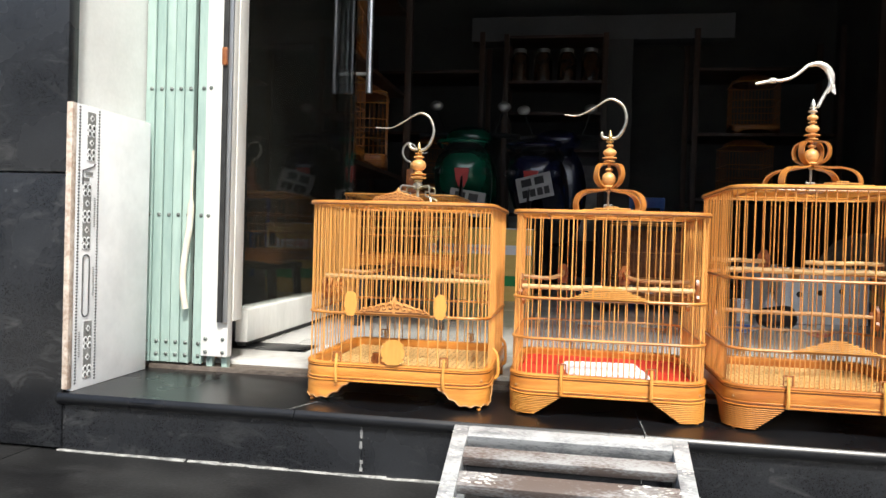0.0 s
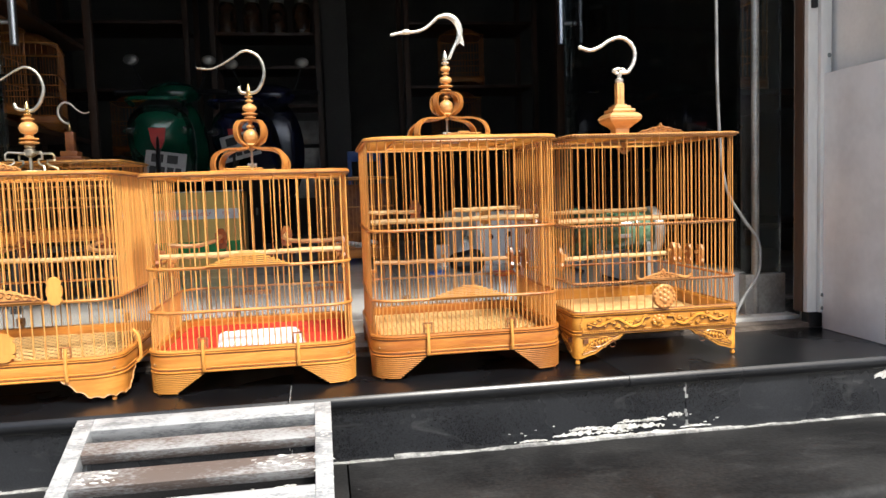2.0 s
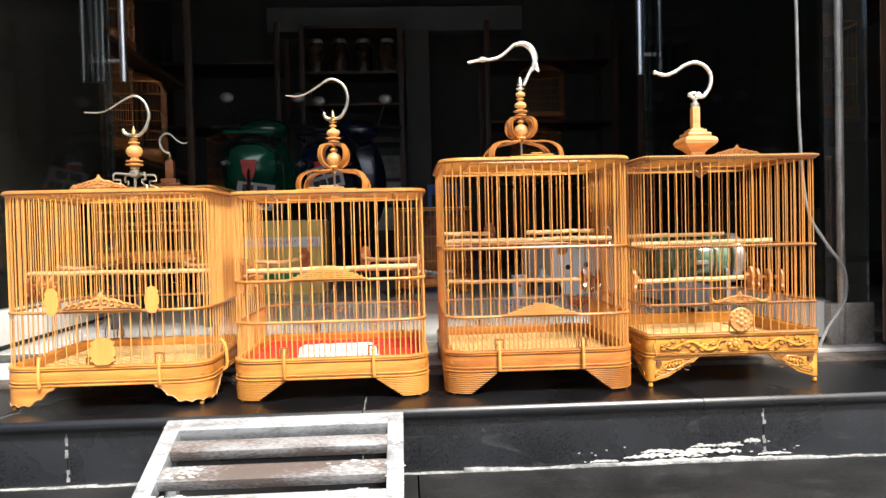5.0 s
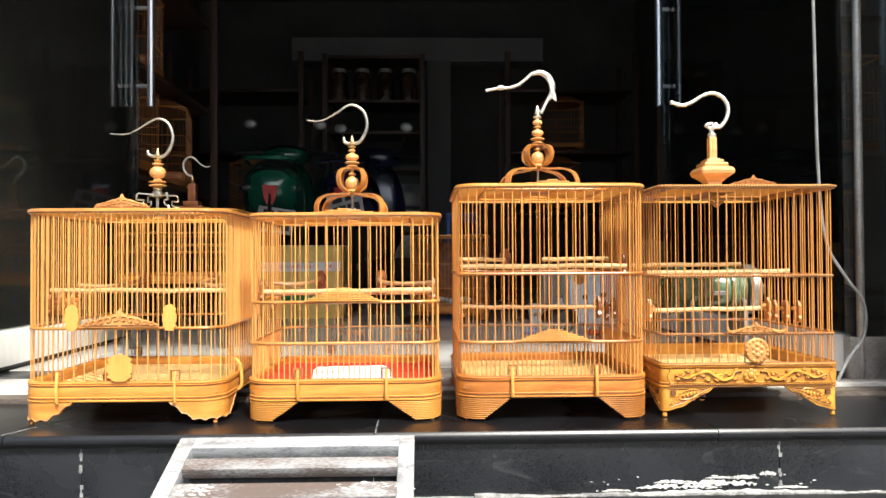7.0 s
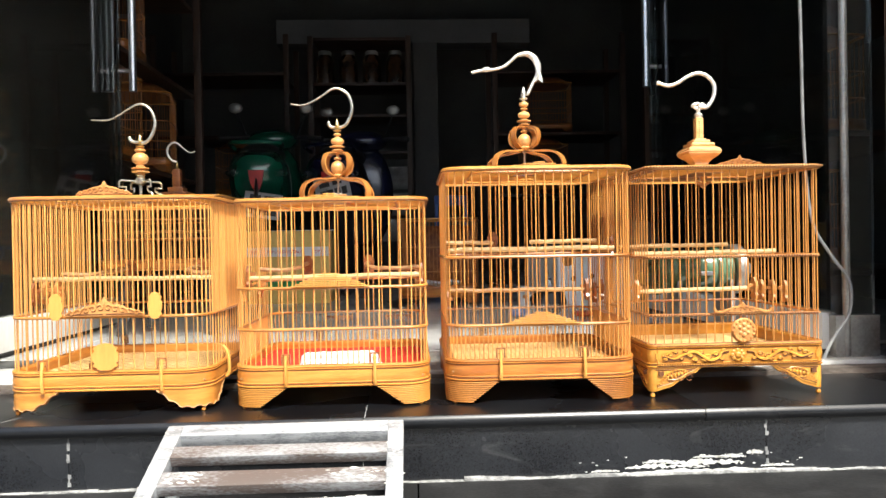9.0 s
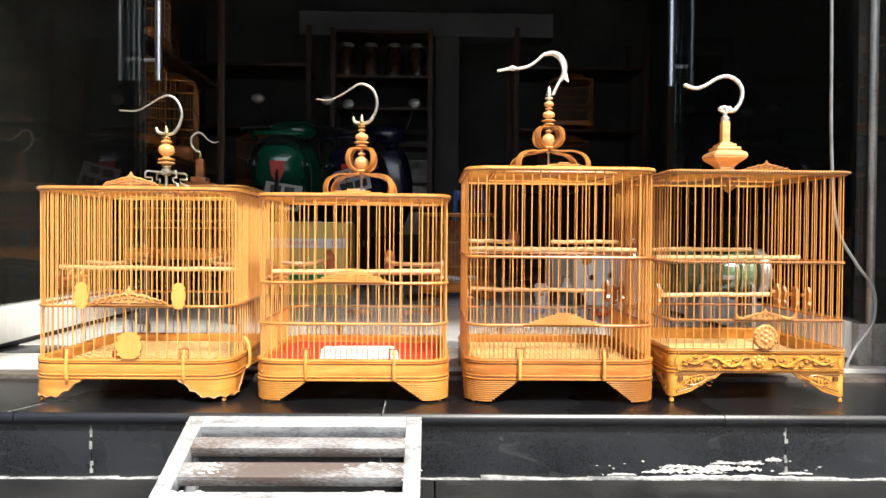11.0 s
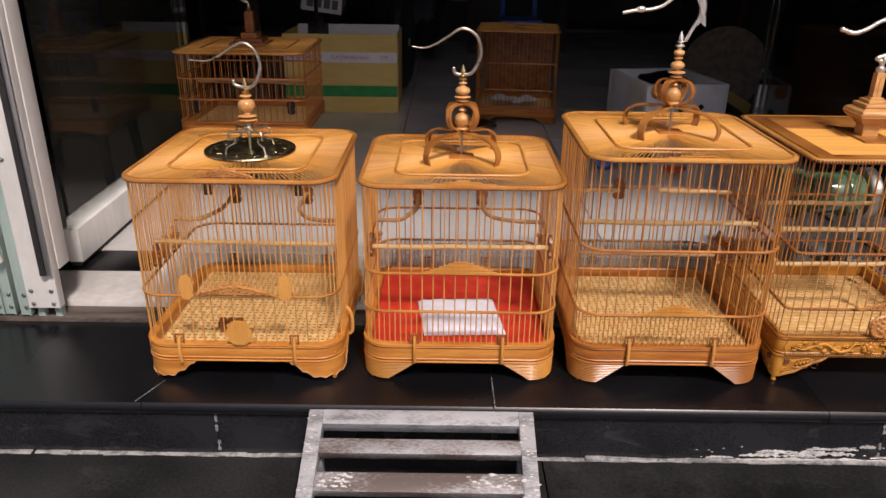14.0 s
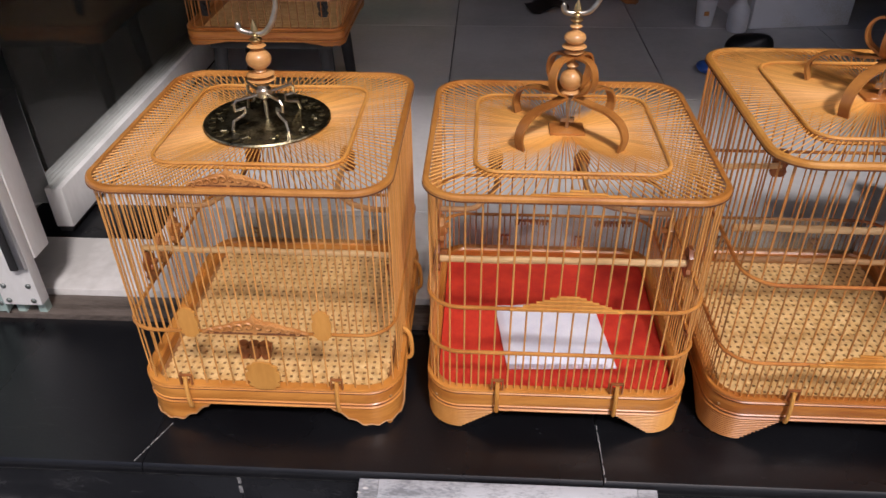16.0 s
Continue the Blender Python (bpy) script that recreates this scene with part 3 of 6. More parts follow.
part("sill_strip", box(BM(), (-0.735, 1.805, 0.0), (0.29, 0.134, 0.026), None, 0.001), GRANITE_FLOOR, sill, "black granite strip")

floor = thing("floor", (0, 0, 0), "grey glossy tiled shop floor with thin joints", "floor", kind="structure")
part("floor_bed", box(BM(), (0.25, 4.55, -0.045), (4.4, 5.44, 0.10)), JOINT, floor, smooth=False)
tile_bm = box(BM(), (0, 0, 0), (0.597, 0.597, 0.012), None, 0.0012)
tile_me = bpy.data.meshes.new("floor_tile")
tile_bm.to_mesh(tile_me)
tile_bm.free()
tile_me.materials.append(FLOOR_TILE)
for i in range(7):
    for j in range(9):
        shared("floor_tile", tile_me, pose(-1.56 + 0.6 * i, 2.16 + 0.6 * j, FLOOR - 0.004), floor)

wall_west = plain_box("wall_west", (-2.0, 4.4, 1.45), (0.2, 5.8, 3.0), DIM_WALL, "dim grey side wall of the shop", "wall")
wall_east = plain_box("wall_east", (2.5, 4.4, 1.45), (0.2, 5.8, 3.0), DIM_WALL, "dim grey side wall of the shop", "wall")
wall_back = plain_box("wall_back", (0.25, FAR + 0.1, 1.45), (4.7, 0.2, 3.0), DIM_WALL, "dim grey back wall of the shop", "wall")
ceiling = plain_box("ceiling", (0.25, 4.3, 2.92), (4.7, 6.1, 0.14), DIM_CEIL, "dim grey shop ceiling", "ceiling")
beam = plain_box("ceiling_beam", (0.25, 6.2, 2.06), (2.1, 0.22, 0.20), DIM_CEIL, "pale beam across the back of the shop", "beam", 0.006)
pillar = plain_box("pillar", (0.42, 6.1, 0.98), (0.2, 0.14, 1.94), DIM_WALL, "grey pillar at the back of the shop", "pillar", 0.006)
lintel = plain_box("wall_lintel", (0.26, 1.44, 3.0), (2.6, 0.42, 1.2), FACADE, "plain facade above the shop opening", "wall")
# unseen canopy, added to keep the sun off the inner shop floor
canopy = plain_box("canopy", (0.26, 0.88, 2.60), (6.0, 0.70, 0.14), FACADE, "plain concrete canopy added out of view for shade", "canopy")


def side_pillar(sign, x):
    """Granite front, white wall, patterned tile on the jamb; sign +1 has its jamb facing +x."""
    name = "wall_pier_west" if sign > 0 else "wall_pier_east"
    pier = thing(name, (x, 0, 0), "shop pier with black granite front and white tiled jamb", "wall", kind="structure")
    w = 1.3
    front = 1.226
    off = 0.016 if sign > 0 else 0.013
    for z0, z1 in ((-0.115, 0.42), (0.424, 1.02), (1.024, 1.62), (1.624, 2.5)):
        part("granite_slab", box(BM(), (-sign * (w / 2 + off), front + 0.015, (z0 + z1) / 2), (w, 0.03, z1 - z0), None, 0.0012), GRANITE, pier)
    part("wall_core", box(BM(), (-sign * w / 2 - sign * 0.036, (front + 0.031 + 1.62) / 2, 1.2), (w, 1.589 - front, 2.6)), WHITE_WALL, pier, "white painted pier wall", smooth=False)
    part("plaster_edge", box(BM(), (-sign * 0.0095, front + 0.005, 0.28), (0.0125, 0.014, 0.56), pose(0, 0, 0, 0, 0, 14 if sign < 0 else 0), 0.002), RAW_EDGE, pier, "rough brown plaster edge")
    top = 0.56
    t = part("wall_tile", box(BM(), (-sign * 0.010, 1.366, top / 2 - 0.003), (0.012, 0.256, top + 0.006), None, 0.0012), TILE_WHITE, pier, "white tile with a grey ornamental border")
    # ornamental border: bands, flowers, dots and a long loop, slightly proud of the glaze
    f = -sign * 0.0035

    def plate(bm, y, z, sy, sz, turn=0):
        box(bm, (f, y, z), (0.0012, sy, sz), Matrix.Rotation(radians(turn), 4, "X"))

    yc = 1.277 if sign > 0 else 1.272
    bm, dk = BM(), BM()
    for z in np.arange(0.008, top - 0.005, 0.0062):
        plate(dk, yc - 0.030, z, 0.004, 0.0030)
        plate(dk, yc + 0.030, z, 0.004, 0.0030)
    lightbm = BM()
    for z0, z1, dy in ((0.012, 0.128, 0.006), (0.272, 0.405, -0.004), (0.450, 0.548, 0.006)):
        plate(bm, yc + dy, (z0 + z1) / 2, 0.024, z1 - z0)
        k, n = 0, max(3, round((z1 - z0) / 0.026))
        for k in range(n):
            z = z0 + (z1 - z0) * (k + 0.5) / n
            if k % 2:
                box(lightbm, (f + sign * 0.0008, yc + dy, z), (0.0012, 0.010, 0.010), Matrix.Rotation(radians(45), 4, "X"))
                box(dk, (f + sign * 0.0012, yc + dy, z), (0.0014, 0.005, 0.005), Matrix.Rotation(radians(45), 4, "X"))
            else:
                for a in range(4):
                    q = radians(45 + 90 * a)
                    ball(lightbm, (f + sign * 0.0004, yc + dy + 0.009 * math.cos(q), z + 0.009 * math.sin(q)), 0.0075, (0.12, 1, 1), 8, 5)
                    ball(dk, (f + sign * 0.0010, yc + dy + 0.009 * math.cos(q), z + 0.009 * math.sin(q)), 0.0042, (0.2, 1, 1), 8, 5)
    for z in (0.425, 0.413):
        plate(bm, yc - 0.004 + (z - 0.419) * 0.9, z, 0.022, 0.007)
    loop = [(f, yc + 0.010 * math.cos(a) - 0.003, zc + 0.010 * math.sin(a)) for zc, a0 in ((0.252, 0), (0.148, 180)) for a in (radians(a0 + 15 * k) for k in range(13))]
    tube(dk, loop + loop[:1], 0.0016, 5)
    for y0, z0, z1 in ((0.020, 0.18, 0.24), (-0.020, 0.06, 0.11), (0.020, 0.32, 0.38)):
        for z in np.arange(z0, z1, 0.004):
            plate(bm, yc + y0, z, 0.004, 0.0016)
    tube(dk, [(f, yc - 0.018, 0.402), (f, yc - 0.018, 0.43), (f, yc + 0.014, 0.44), (f, yc + 0.02, 0.446)], 0.0014, 5)
    part("border_band", bm, TILE_GREY, t, "grey patterned band", smooth=False)
    part("border_flower", lightbm, TILE_WHITE, t, "white flower pattern")
    part("border_line", dk, TILE_DARK, t, "fine dark line pattern", smooth=False)
    return pier


pier_west = side_pillar(1, -0.879)
pier_east = side_pillar(-1, 1.373)
# plain neighbouring facades close the street side
plain_box("wall_neighbour_west", (-4.2, 1.45, 1.9), (4.0, 0.4, 4.3), FACADE, "plain neighbouring facade", "wall")
plain_box("wall_neighbour_east", (4.7, 1.45, 1.9), (4.0, 0.4, 4.3), FACADE, "plain neighbouring facade", "wall")
# out of view across the street, added to hold low sky light back
plain_box("wall_opposite", (0.0, -8.2, 1.5), (40.0, 0.4, 3.6), FACADE, "unseen plain facade added to block the low sky", "wall")

# ---- bird cages ----
ROD = rod_mesh("bar", BAR)
ROD_RED = rod_mesh("bar", RED_BAMBOO)
ROD_MID = rod_mesh("bar", MID_BAR)
SLAT = rod_mesh("roof_slat", ROOF_BAR, 4)


def weave(bm, w, d, pitch, z):
    """Crossing ribbons that pass over and under each other."""
    nx, ny = int(w / pitch), int(d / pitch)
    for flip, n, m in ((0, nx, ny), (1, ny, nx)):
        for i in range(n):
            c = (i + 0.5) * pitch - n * pitch / 2
            row = []
            for k in range(2 * m + 1):
                s = (k / 2) * pitch - m * pitch / 2
                h = z + 0.0011 * math.cos(math.pi * (k / 2 - 0.5 + i + flip))
                half = pitch * 0.315
                pq = ((c - half, s, h), (c + half, s, h)) if not flip else ((s, c - half, h), (s, c + half, h))
                row.append([bm.verts.new(p) for p in pq])
            for u, v in zip(row, row[1:]):
                bm.faces.new((u[0], u[1], v[1], v[0]))
    return bm


def mound_height(u):
    """Height of a carved crest at u from -1 to 1: low ends, lobed shoulders and a pointed middle."""
    a = abs(u)
    return 0.13 + 0.70 * (1 - a) ** 0.9 * (0.86 + 0.14 * abs(math.cos(8.2 * a))) + 0.20 * max(0.0, 1 - a / 0.07)


def carved_mound(bm, w, h, y, z, lumps=7, depth=0.006):
    """A low carved crest: a lobed plate with leaf scrolls and veins on it."""
    n = 56
    top = [(w / 2 * (1 - 2 * k / n), z + h * mound_height(1 - 2 * k / n)) for k in range(n + 1)]
    slab(bm, [(-w / 2, z), (w / 2, z)] + top, y, y + depth * 0.6)
    for sgn in (-1, 1):
        for k in range(lumps // 2 + 1):
            u = 0.10 + 0.82 * k / (lumps // 2 + 0.5)
            zz, r = z + h * 0.60 * mound_height(u), h * (0.20 - 0.07 * u)
            curl = [(sgn * (w / 2 * u + r * (1 - 0.09 * q) * math.cos(0.75 * q + 0.6)), y - 0.0010, zz + r * (1 - 0.09 * q) * math.sin(0.75 * q + 0.6)) for q in range(10)]
            tube(bm, curl, [0.050 * h * (1.15 - 0.07 * q) for q in range(10)], 5)
            leaf = [(sgn * w / 2 * (u + 0.05 + 0.035 * q), y - 0.0006, z + h * mound_height(u + 0.05 + 0.035 * q) * (0.95 - 0.10 * q)) for q in range(4)]
            tube(bm, leaf, [0.05 * h, 0.06 * h, 0.04 * h, 0.02 * h], 5)
    ball(bm, (0, y, z + h * 0.72), 0.11 * h, (0.7, 0.5, 1.9), 8, 6)
    return bm


def mound_grooves(w, h, y, z, lumps=7):
    """Dark tubes for the cuts between a crest's scrolls: stain plus painted shade."""
    bm = BM()
    for sgn in (-1, 1):
        for k in range(lumps // 2 + 1):
            u = 0.10 + 0.82 * k / (lumps // 2 + 0.5)
            zz, r = z + h * 0.60 * mound_height(u), h * (0.20 - 0.07 * u) * 0.72
            tube(bm, [(sgn * (w / 2 * u + r * math.cos(0.8 * q + 0.6)), y - 0.0001, zz + r * math.sin(0.8 * q + 0.6)) for q in range(7)], 0.045 * h, 5)
        tube(bm, [(sgn * w / 2 * (0.04 + 0.9 * q / 8), y - 0.0001, z + 0.10 * h) for q in range(9)], 0.035 * h, 5)
    return bm


def plaque(bm, w, h, y, z, depth=0.004):
    """A small shield with notched sides, its foot at z."""
    right = [(0.18, 0.0), (0.29, 0.04), (0.33, 0.11), (0.45, 0.14), (0.47, 0.20), (0.39, 0.27), (0.49, 0.36), (0.5, 0.50), (0.49, 0.63), (0.39, 0.73), (0.46, 0.80), (0.44, 0.87), (0.33, 0.90), (0.28, 0.97), (0.18, 1.0)]
    pts = [(w * x, z + h * t) for x, t in right] + [(0.0, z + h * 1.03)] + [(-w * x, z + h * t) for x, t in reversed(right)]
    return slab(bm, pts, y, y + depth)


def stepped_crest(bm, w, steps, y, z, lift=0.0032):
    """Thin strips laid over each other, each shorter than the last."""
    for k in range(steps):
        ln = w * (1 - 0.8 * k / (steps - 1))
        box(bm, (0, y - 0.0010 * (k % 2), z + lift * (k + 0.5)), (ln, 0.0036, lift * 0.60), None, 0.0005)
    return bm


def clip_parts(cage, x, y, z, sign, mat):
    """A square wire keeper with a hinged peg below it."""
    bm = BM()
    for dx, dz, sx, sz in ((-0.0075, 0, 0.0022, 0.018), (0.0075, 0, 0.0022, 0.018), (0, 0.008, 0.017, 0.0024), (0, -0.001, 0.009, 0.0018)):
        box(bm, (x + dx, y - sign * 0.001, z + dz), (sx, 0.004, sz), None, 0.0005)
    k = part("clip", bm, mat, cage)
    bm = BM()
    pts = smooth_pts([(x, y - sign * 0.002, z + 0.006), (x, y - sign * 0.006, z - 0.012), (x, y - sign * 0.007, z - 0.034), (x, y - sign * 0.004, z - 0.048)], 3)
    tube(bm, pts, [0.0030] * (len(pts) - 2) + [0.0036, 0.0030], 8)
    part("clip_peg", bm, BAMBOO, k)


def strap(bm, pts, width=0.010, thick=0.0018):
    """A bent flat strip along pts, lying flat against the radial direction."""
    pts = smooth_pts(pts, 5)
    side = Vector((pts[-1].y - pts[0].y, -(pts[-1].x - pts[0].x), 0))
    if side.length < 1e-5:
        m = pts[len(pts) // 2] - pts[0]
        side = Vector((m.y, -m.x, 0))
    side.normalize()
    rows = []
    for i, p in enumerate(pts):
        d = (pts[min(i + 1, len(pts) - 1)] - pts[max(i - 1, 0)]).normalized()
        nn = d.cross(side).normalized()
        rows.append([bm.verts.new(p + side * a * width / 2 + nn * b * thick / 2) for a, b in ((-1, -1), (1, -1), (1, 1), (-1, 1))])
    for u, v in zip(rows, rows[1:]):
        for k in range(4):
            bm.faces.new((u[k], u[(k + 1) % 4], v[(k + 1) % 4], v[k]))
    bm.faces.new(rows[0][::-1])
    bm.faces.new(rows[-1])
    return bm


def cage_shell(at, label, W, D, R, levels, spacing, dense, tray_mat, ring_mat, feet, turn=0, rod=None, bar_r=0.00118, inner=0.67, roof=True, mat="cane", group="bird cages on the ledge", drop=0.0):
    """levels: tray_low, tray_top, rings..., roof. Returns the thing and its roof height."""
    rod = rod or ROD
    cage = thing("bird_cage", at, label, "bird cage", group, turn)
    low, tray, rings, top = levels[0], levels[1], levels[2:-1], levels[-1]
    # tray: a moulded band with beads above and below
    h = tray - low
    prof = [(-0.012, low), (0.0, low), (0.0025, low + 0.001), (0.003, low + 0.0025), (0.0008, low + 0.004), (0.0008, low + 0.0075), (0.0022, low + 0.0085), (0.0008, low + 0.0098),
            (0.0026, low + h * 0.5), (0.0008, tray - 0.0082), (0.0030, tray - 0.0065), (0.0012, tray - 0.0052), (0.0030, tray - 0.0030), (0.0022, tray), (-0.009, tray), (-0.012, tray - 0.003)]
    body = part("tray", sweep(BM(), W, D, R, prof, 9), tray_mat, cage)
    # feet at the four corners
    total = rr_len(W, D, R)
    corners = [W / 2 - R + math.pi * R / 4, W / 2 - R + math.pi * R / 2 + D - 2 * R + math.pi * R / 4]
    corners += [total - c for c in corners]
    foot0 = 0.004 - drop
    for c in corners:
        bm = BM()
        if feet == "stepped":
            n = 11
            for k in range(n):
                half = 0.034 + 0.050 * (k + 1) / n
                strip(bm, W, D, R, c - half, c + half, foot0 + (low - foot0) * k / n, foot0 + (low - foot0) * (k + 0.60) / n, 0.005, 0.001 + 0.0012 * k / n, 14)
                strip(bm, W, D, R, c - half + 0.004, c + half - 0.004, foot0 + (low - foot0) * (k + 0.5) / n, foot0 + (low - foot0) * (k + 1.2) / n, 0.004, -0.0042, 14)
            p, nn = rr_at(W, D, R, c)
            ball(bm, p - nn * 0.004 + Vector((0, 0, 0.004 - drop)), 0.0045)
            part("foot", bm, ring_mat, cage)
        elif feet == "scalloped":
            def edge(u):
                a = abs(2 * u - 1)
                return (low - 0.006 + drop) * (0.12 + 0.88 * max(0, (a - 0.42) / 0.58) ** 1.3) + 0.0046 * abs(math.sin(13.0 * a))
            strip(bm, W, D, R, c - 0.084, c + 0.084, 0.002 - drop, low + 0.001, 0.008, 0.001, 44, edge)
            p, nn = rr_at(W, D, R, c)
            ball(bm, p - nn * 0.004 + Vector((0, 0, 0.004 - drop)), 0.0045)
            part("foot", bm, TRAY_WOOD, cage)
            bm = BM()
            pts = []
            for k in range(45):
                u = k / 44
                p, nn = rr_at(W, D, R, c - 0.084 + 0.168 * u)
                pts.append(p + nn * 0.0016 + Vector((0, 0, 0.004 - drop + edge(u))))
            tube(bm, pts, 0.0012, 5, up=(0, 0, 1))
            part("foot_edging", bm, DARK_PERCH, cage, "carved scalloped edging")
        else:
            def edge(u):
                a = abs(2 * u - 1)
                return (low - 0.010 + drop) * (0.03 + 0.97 * max(0, (a - 0.10) / 0.90) ** 1.25) + 0.0028 * abs(math.sin(7 * a + 0.4))
            strip(bm, W, D, R, c - 0.098, c + 0.098, 0.008 - drop, low + 0.001, 0.009, 0.0, 40, edge)
            p, nn = rr_at(W, D, R, c)
            lathe(bm, [(0.002, 0), (0.0045, 0.002), (0.0045, 0.006), (0.003, 0.009)], p - nn * 0.005 - Vector((0, 0, drop)))
            part("foot", bm, CARVED_GOLD, cage)
            bm, dark = BM(), BM()
            for sgn in (-1, 1):
                def on(u, z, out=0.0012):
                    p, nn = rr_at(W, D, R, c + sgn * u)
                    return p + nn * out + Vector((0, 0, z))
                rimline = [on(0.012 + 0.080 * j / 24, 0.015 - drop + edge(0.5 + 0.5 * (0.012 + 0.080 * j / 24) / 0.098)) for j in range(25)]
                tube(bm, rimline, 0.0010, 5, up=(0, 0, 1))
                leaf = [on(0.047 + 0.021 * math.cos(0.45 * j), low * 0.74 + 0.0085 * math.sin(0.45 * j) + 0.004 * math.cos(0.45 * j)) for j in range(15)]
                tube(bm, leaf, 0.0011, 5, up=(0, 0, 1))
                for j in range(6):
                    v = on(0.031 + 0.0065 * j, low * 0.74 + 0.004 * (j - 2.5) / 2.5, 0.0008)
                    ball(bm, v, 0.0030 - 0.0003 * abs(j - 2.5), (1, 1, 1.3), 7, 5)
                    tube(dark, [v + Vector((0, 0, -0.006)), v + Vector((0.0002, 0, 0.006))], 0.0011, 5, up=(1, 0.3, 0))
                for j in range(5):
                    u = 0.014 + 0.004 * j
                    tube(bm, [on(u + 0.003 * math.cos(q), low * (0.36 + 0.09 * j) + 0.004 * math.sin(q)) for q in (0, 1, 2, 3, 4, 5)], 0.0010, 5, up=(0, 0, 1))
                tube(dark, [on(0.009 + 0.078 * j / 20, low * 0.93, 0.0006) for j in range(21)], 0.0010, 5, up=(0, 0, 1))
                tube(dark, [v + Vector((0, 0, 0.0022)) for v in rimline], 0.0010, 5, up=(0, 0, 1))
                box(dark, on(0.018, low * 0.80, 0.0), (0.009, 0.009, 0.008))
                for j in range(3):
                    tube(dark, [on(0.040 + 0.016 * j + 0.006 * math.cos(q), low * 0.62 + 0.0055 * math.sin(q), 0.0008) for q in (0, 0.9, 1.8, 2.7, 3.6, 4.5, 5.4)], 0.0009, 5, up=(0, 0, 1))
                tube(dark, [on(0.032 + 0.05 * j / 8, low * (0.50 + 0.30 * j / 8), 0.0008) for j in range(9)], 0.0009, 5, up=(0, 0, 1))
            part("foot_groove", dark, GROOVE, cage, "dark stained groove with painted shade")
            part("foot_carving", bm, CARVED_GOLD, cage, "carved leaf relief")
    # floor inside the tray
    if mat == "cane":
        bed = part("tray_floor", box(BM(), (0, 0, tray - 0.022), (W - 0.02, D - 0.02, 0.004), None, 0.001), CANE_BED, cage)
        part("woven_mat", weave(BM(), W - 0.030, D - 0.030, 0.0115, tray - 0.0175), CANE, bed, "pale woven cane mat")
    elif mat == "red":
        bm = BM()
        bmesh.ops.create_grid(bm, x_segments=36, y_segments=36, size=0.5)
        for v in bm.verts:
            v.co = Vector((v.co.x * (W - 0.026), v.co.y * (D - 0.026), tray - 0.016 + 0.0016 * noise.noise(v.co * 9) + 0.0008 * noise.noise(v.co * 30)))
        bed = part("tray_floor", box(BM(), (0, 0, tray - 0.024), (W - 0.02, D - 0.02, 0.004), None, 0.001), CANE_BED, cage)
        part("floor_cloth", bm, RED_CLOTH, bed, "bright red cloth lining")
    else:
        bed = part("tray_floor", box(BM(), (0, 0, tray - 0.030), (W - 0.02, D - 0.02, 0.004), None, 0.001), TRAY_WOOD, cage)
        n = int((D - 0.03) / 0.012)
        bm = BM()
        for k in range(n):
            box(bm, (0, -D / 2 + 0.02 + (D - 0.04) * k / (n - 1), tray - 0.0255), (W - 0.026, 0.0085, 0.004), None, 0.0006)
        part("floor_slats", bm, CANE, bed, "pale split-bamboo floor slats")
    # rings and roof rim
    Wb, Db, Rb = W - 0.006, D - 0.006, R - 0.003
    for z in rings:
        part("ring", sweep(BM(), Wb, Db, Rb, disc(0.0028, z, 8, 0.95, 0.001)), RING if ring_mat is BAMBOO else ring_mat, cage)
    rim = part("roof_rim", sweep(BM(), W, D, R, [(-0.005, top - 0.004), (0.002, top - 0.004), (0.004, top - 0.001), (0.0035, top + 0.002), (0.001, top + 0.004), (-0.004, top + 0.004)], 9), RING if ring_mat is BAMBOO else BAMBOO, cage)
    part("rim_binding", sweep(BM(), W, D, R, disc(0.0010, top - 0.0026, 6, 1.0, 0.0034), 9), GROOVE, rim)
    # dark lines in the moulding's grooves, their shade set in colour
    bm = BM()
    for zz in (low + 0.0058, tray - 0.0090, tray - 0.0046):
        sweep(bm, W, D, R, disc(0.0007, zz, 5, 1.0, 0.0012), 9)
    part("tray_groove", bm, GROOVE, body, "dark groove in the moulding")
    # upright bars, denser below the lowest ring where the cage has them
    nb = round(rr_len(Wb, Db, Rb) / spacing)
    for k in range(nb):
        p, nn = rr_at(Wb, Db, Rb, rr_len(Wb, Db, Rb) * (k + 0.5) / nb)
        shared("bar", rod, rod_pose(p + Vector((0, 0, tray - 0.004)), p + Vector((random.uniform(-1, 1) * 0.0006, random.uniform(-1, 1) * 0.0006, top)), bar_r * random.uniform(0.93, 1.08)), cage)
        if dense == "above":
            p, nn = rr_at(Wb, Db, Rb, rr_len(Wb, Db, Rb) * (k + 1.0) / nb)
            shared("short_bar", rod, rod_pose(p + Vector((0, 0, rings[-1])), p + Vector((0, 0, top)), bar_r * 0.97), cage)
        elif dense:
            p, nn = rr_at(Wb, Db, Rb, rr_len(Wb, Db, Rb) * (k + 1.0) / nb)
            shared("short_bar", rod, rod_pose(p + Vector((0, 0, tray - 0.004)), p + Vector((0, 0, rings[0])), bar_r * 0.85), cage)
    # roof: thin slats that run in from the rim to a small frame
    if roof:
        nt = 2 * nb
        for k in range(nt):
            u = (k + 0.5) / nt
            p, nn = rr_at(W - 0.008, D - 0.008, R - 0.003, rr_len(W - 0.008, D - 0.008, R - 0.003) * u)
            q = Vector((p.x * 0.11, p.y * 0.11, 0))
            shared("roof_slat", SLAT, rod_pose(p + Vector((0, 0, top + 0.0005)), q + Vector((0, 0, top + 0.0045)), 0.00082, 1.4), cage)
        part("roof_ring", sweep(BM(), W * inner, D * inner, R * inner, disc(0.0026, top + 0.0042, 7, 0.9)), BAMBOO, cage)
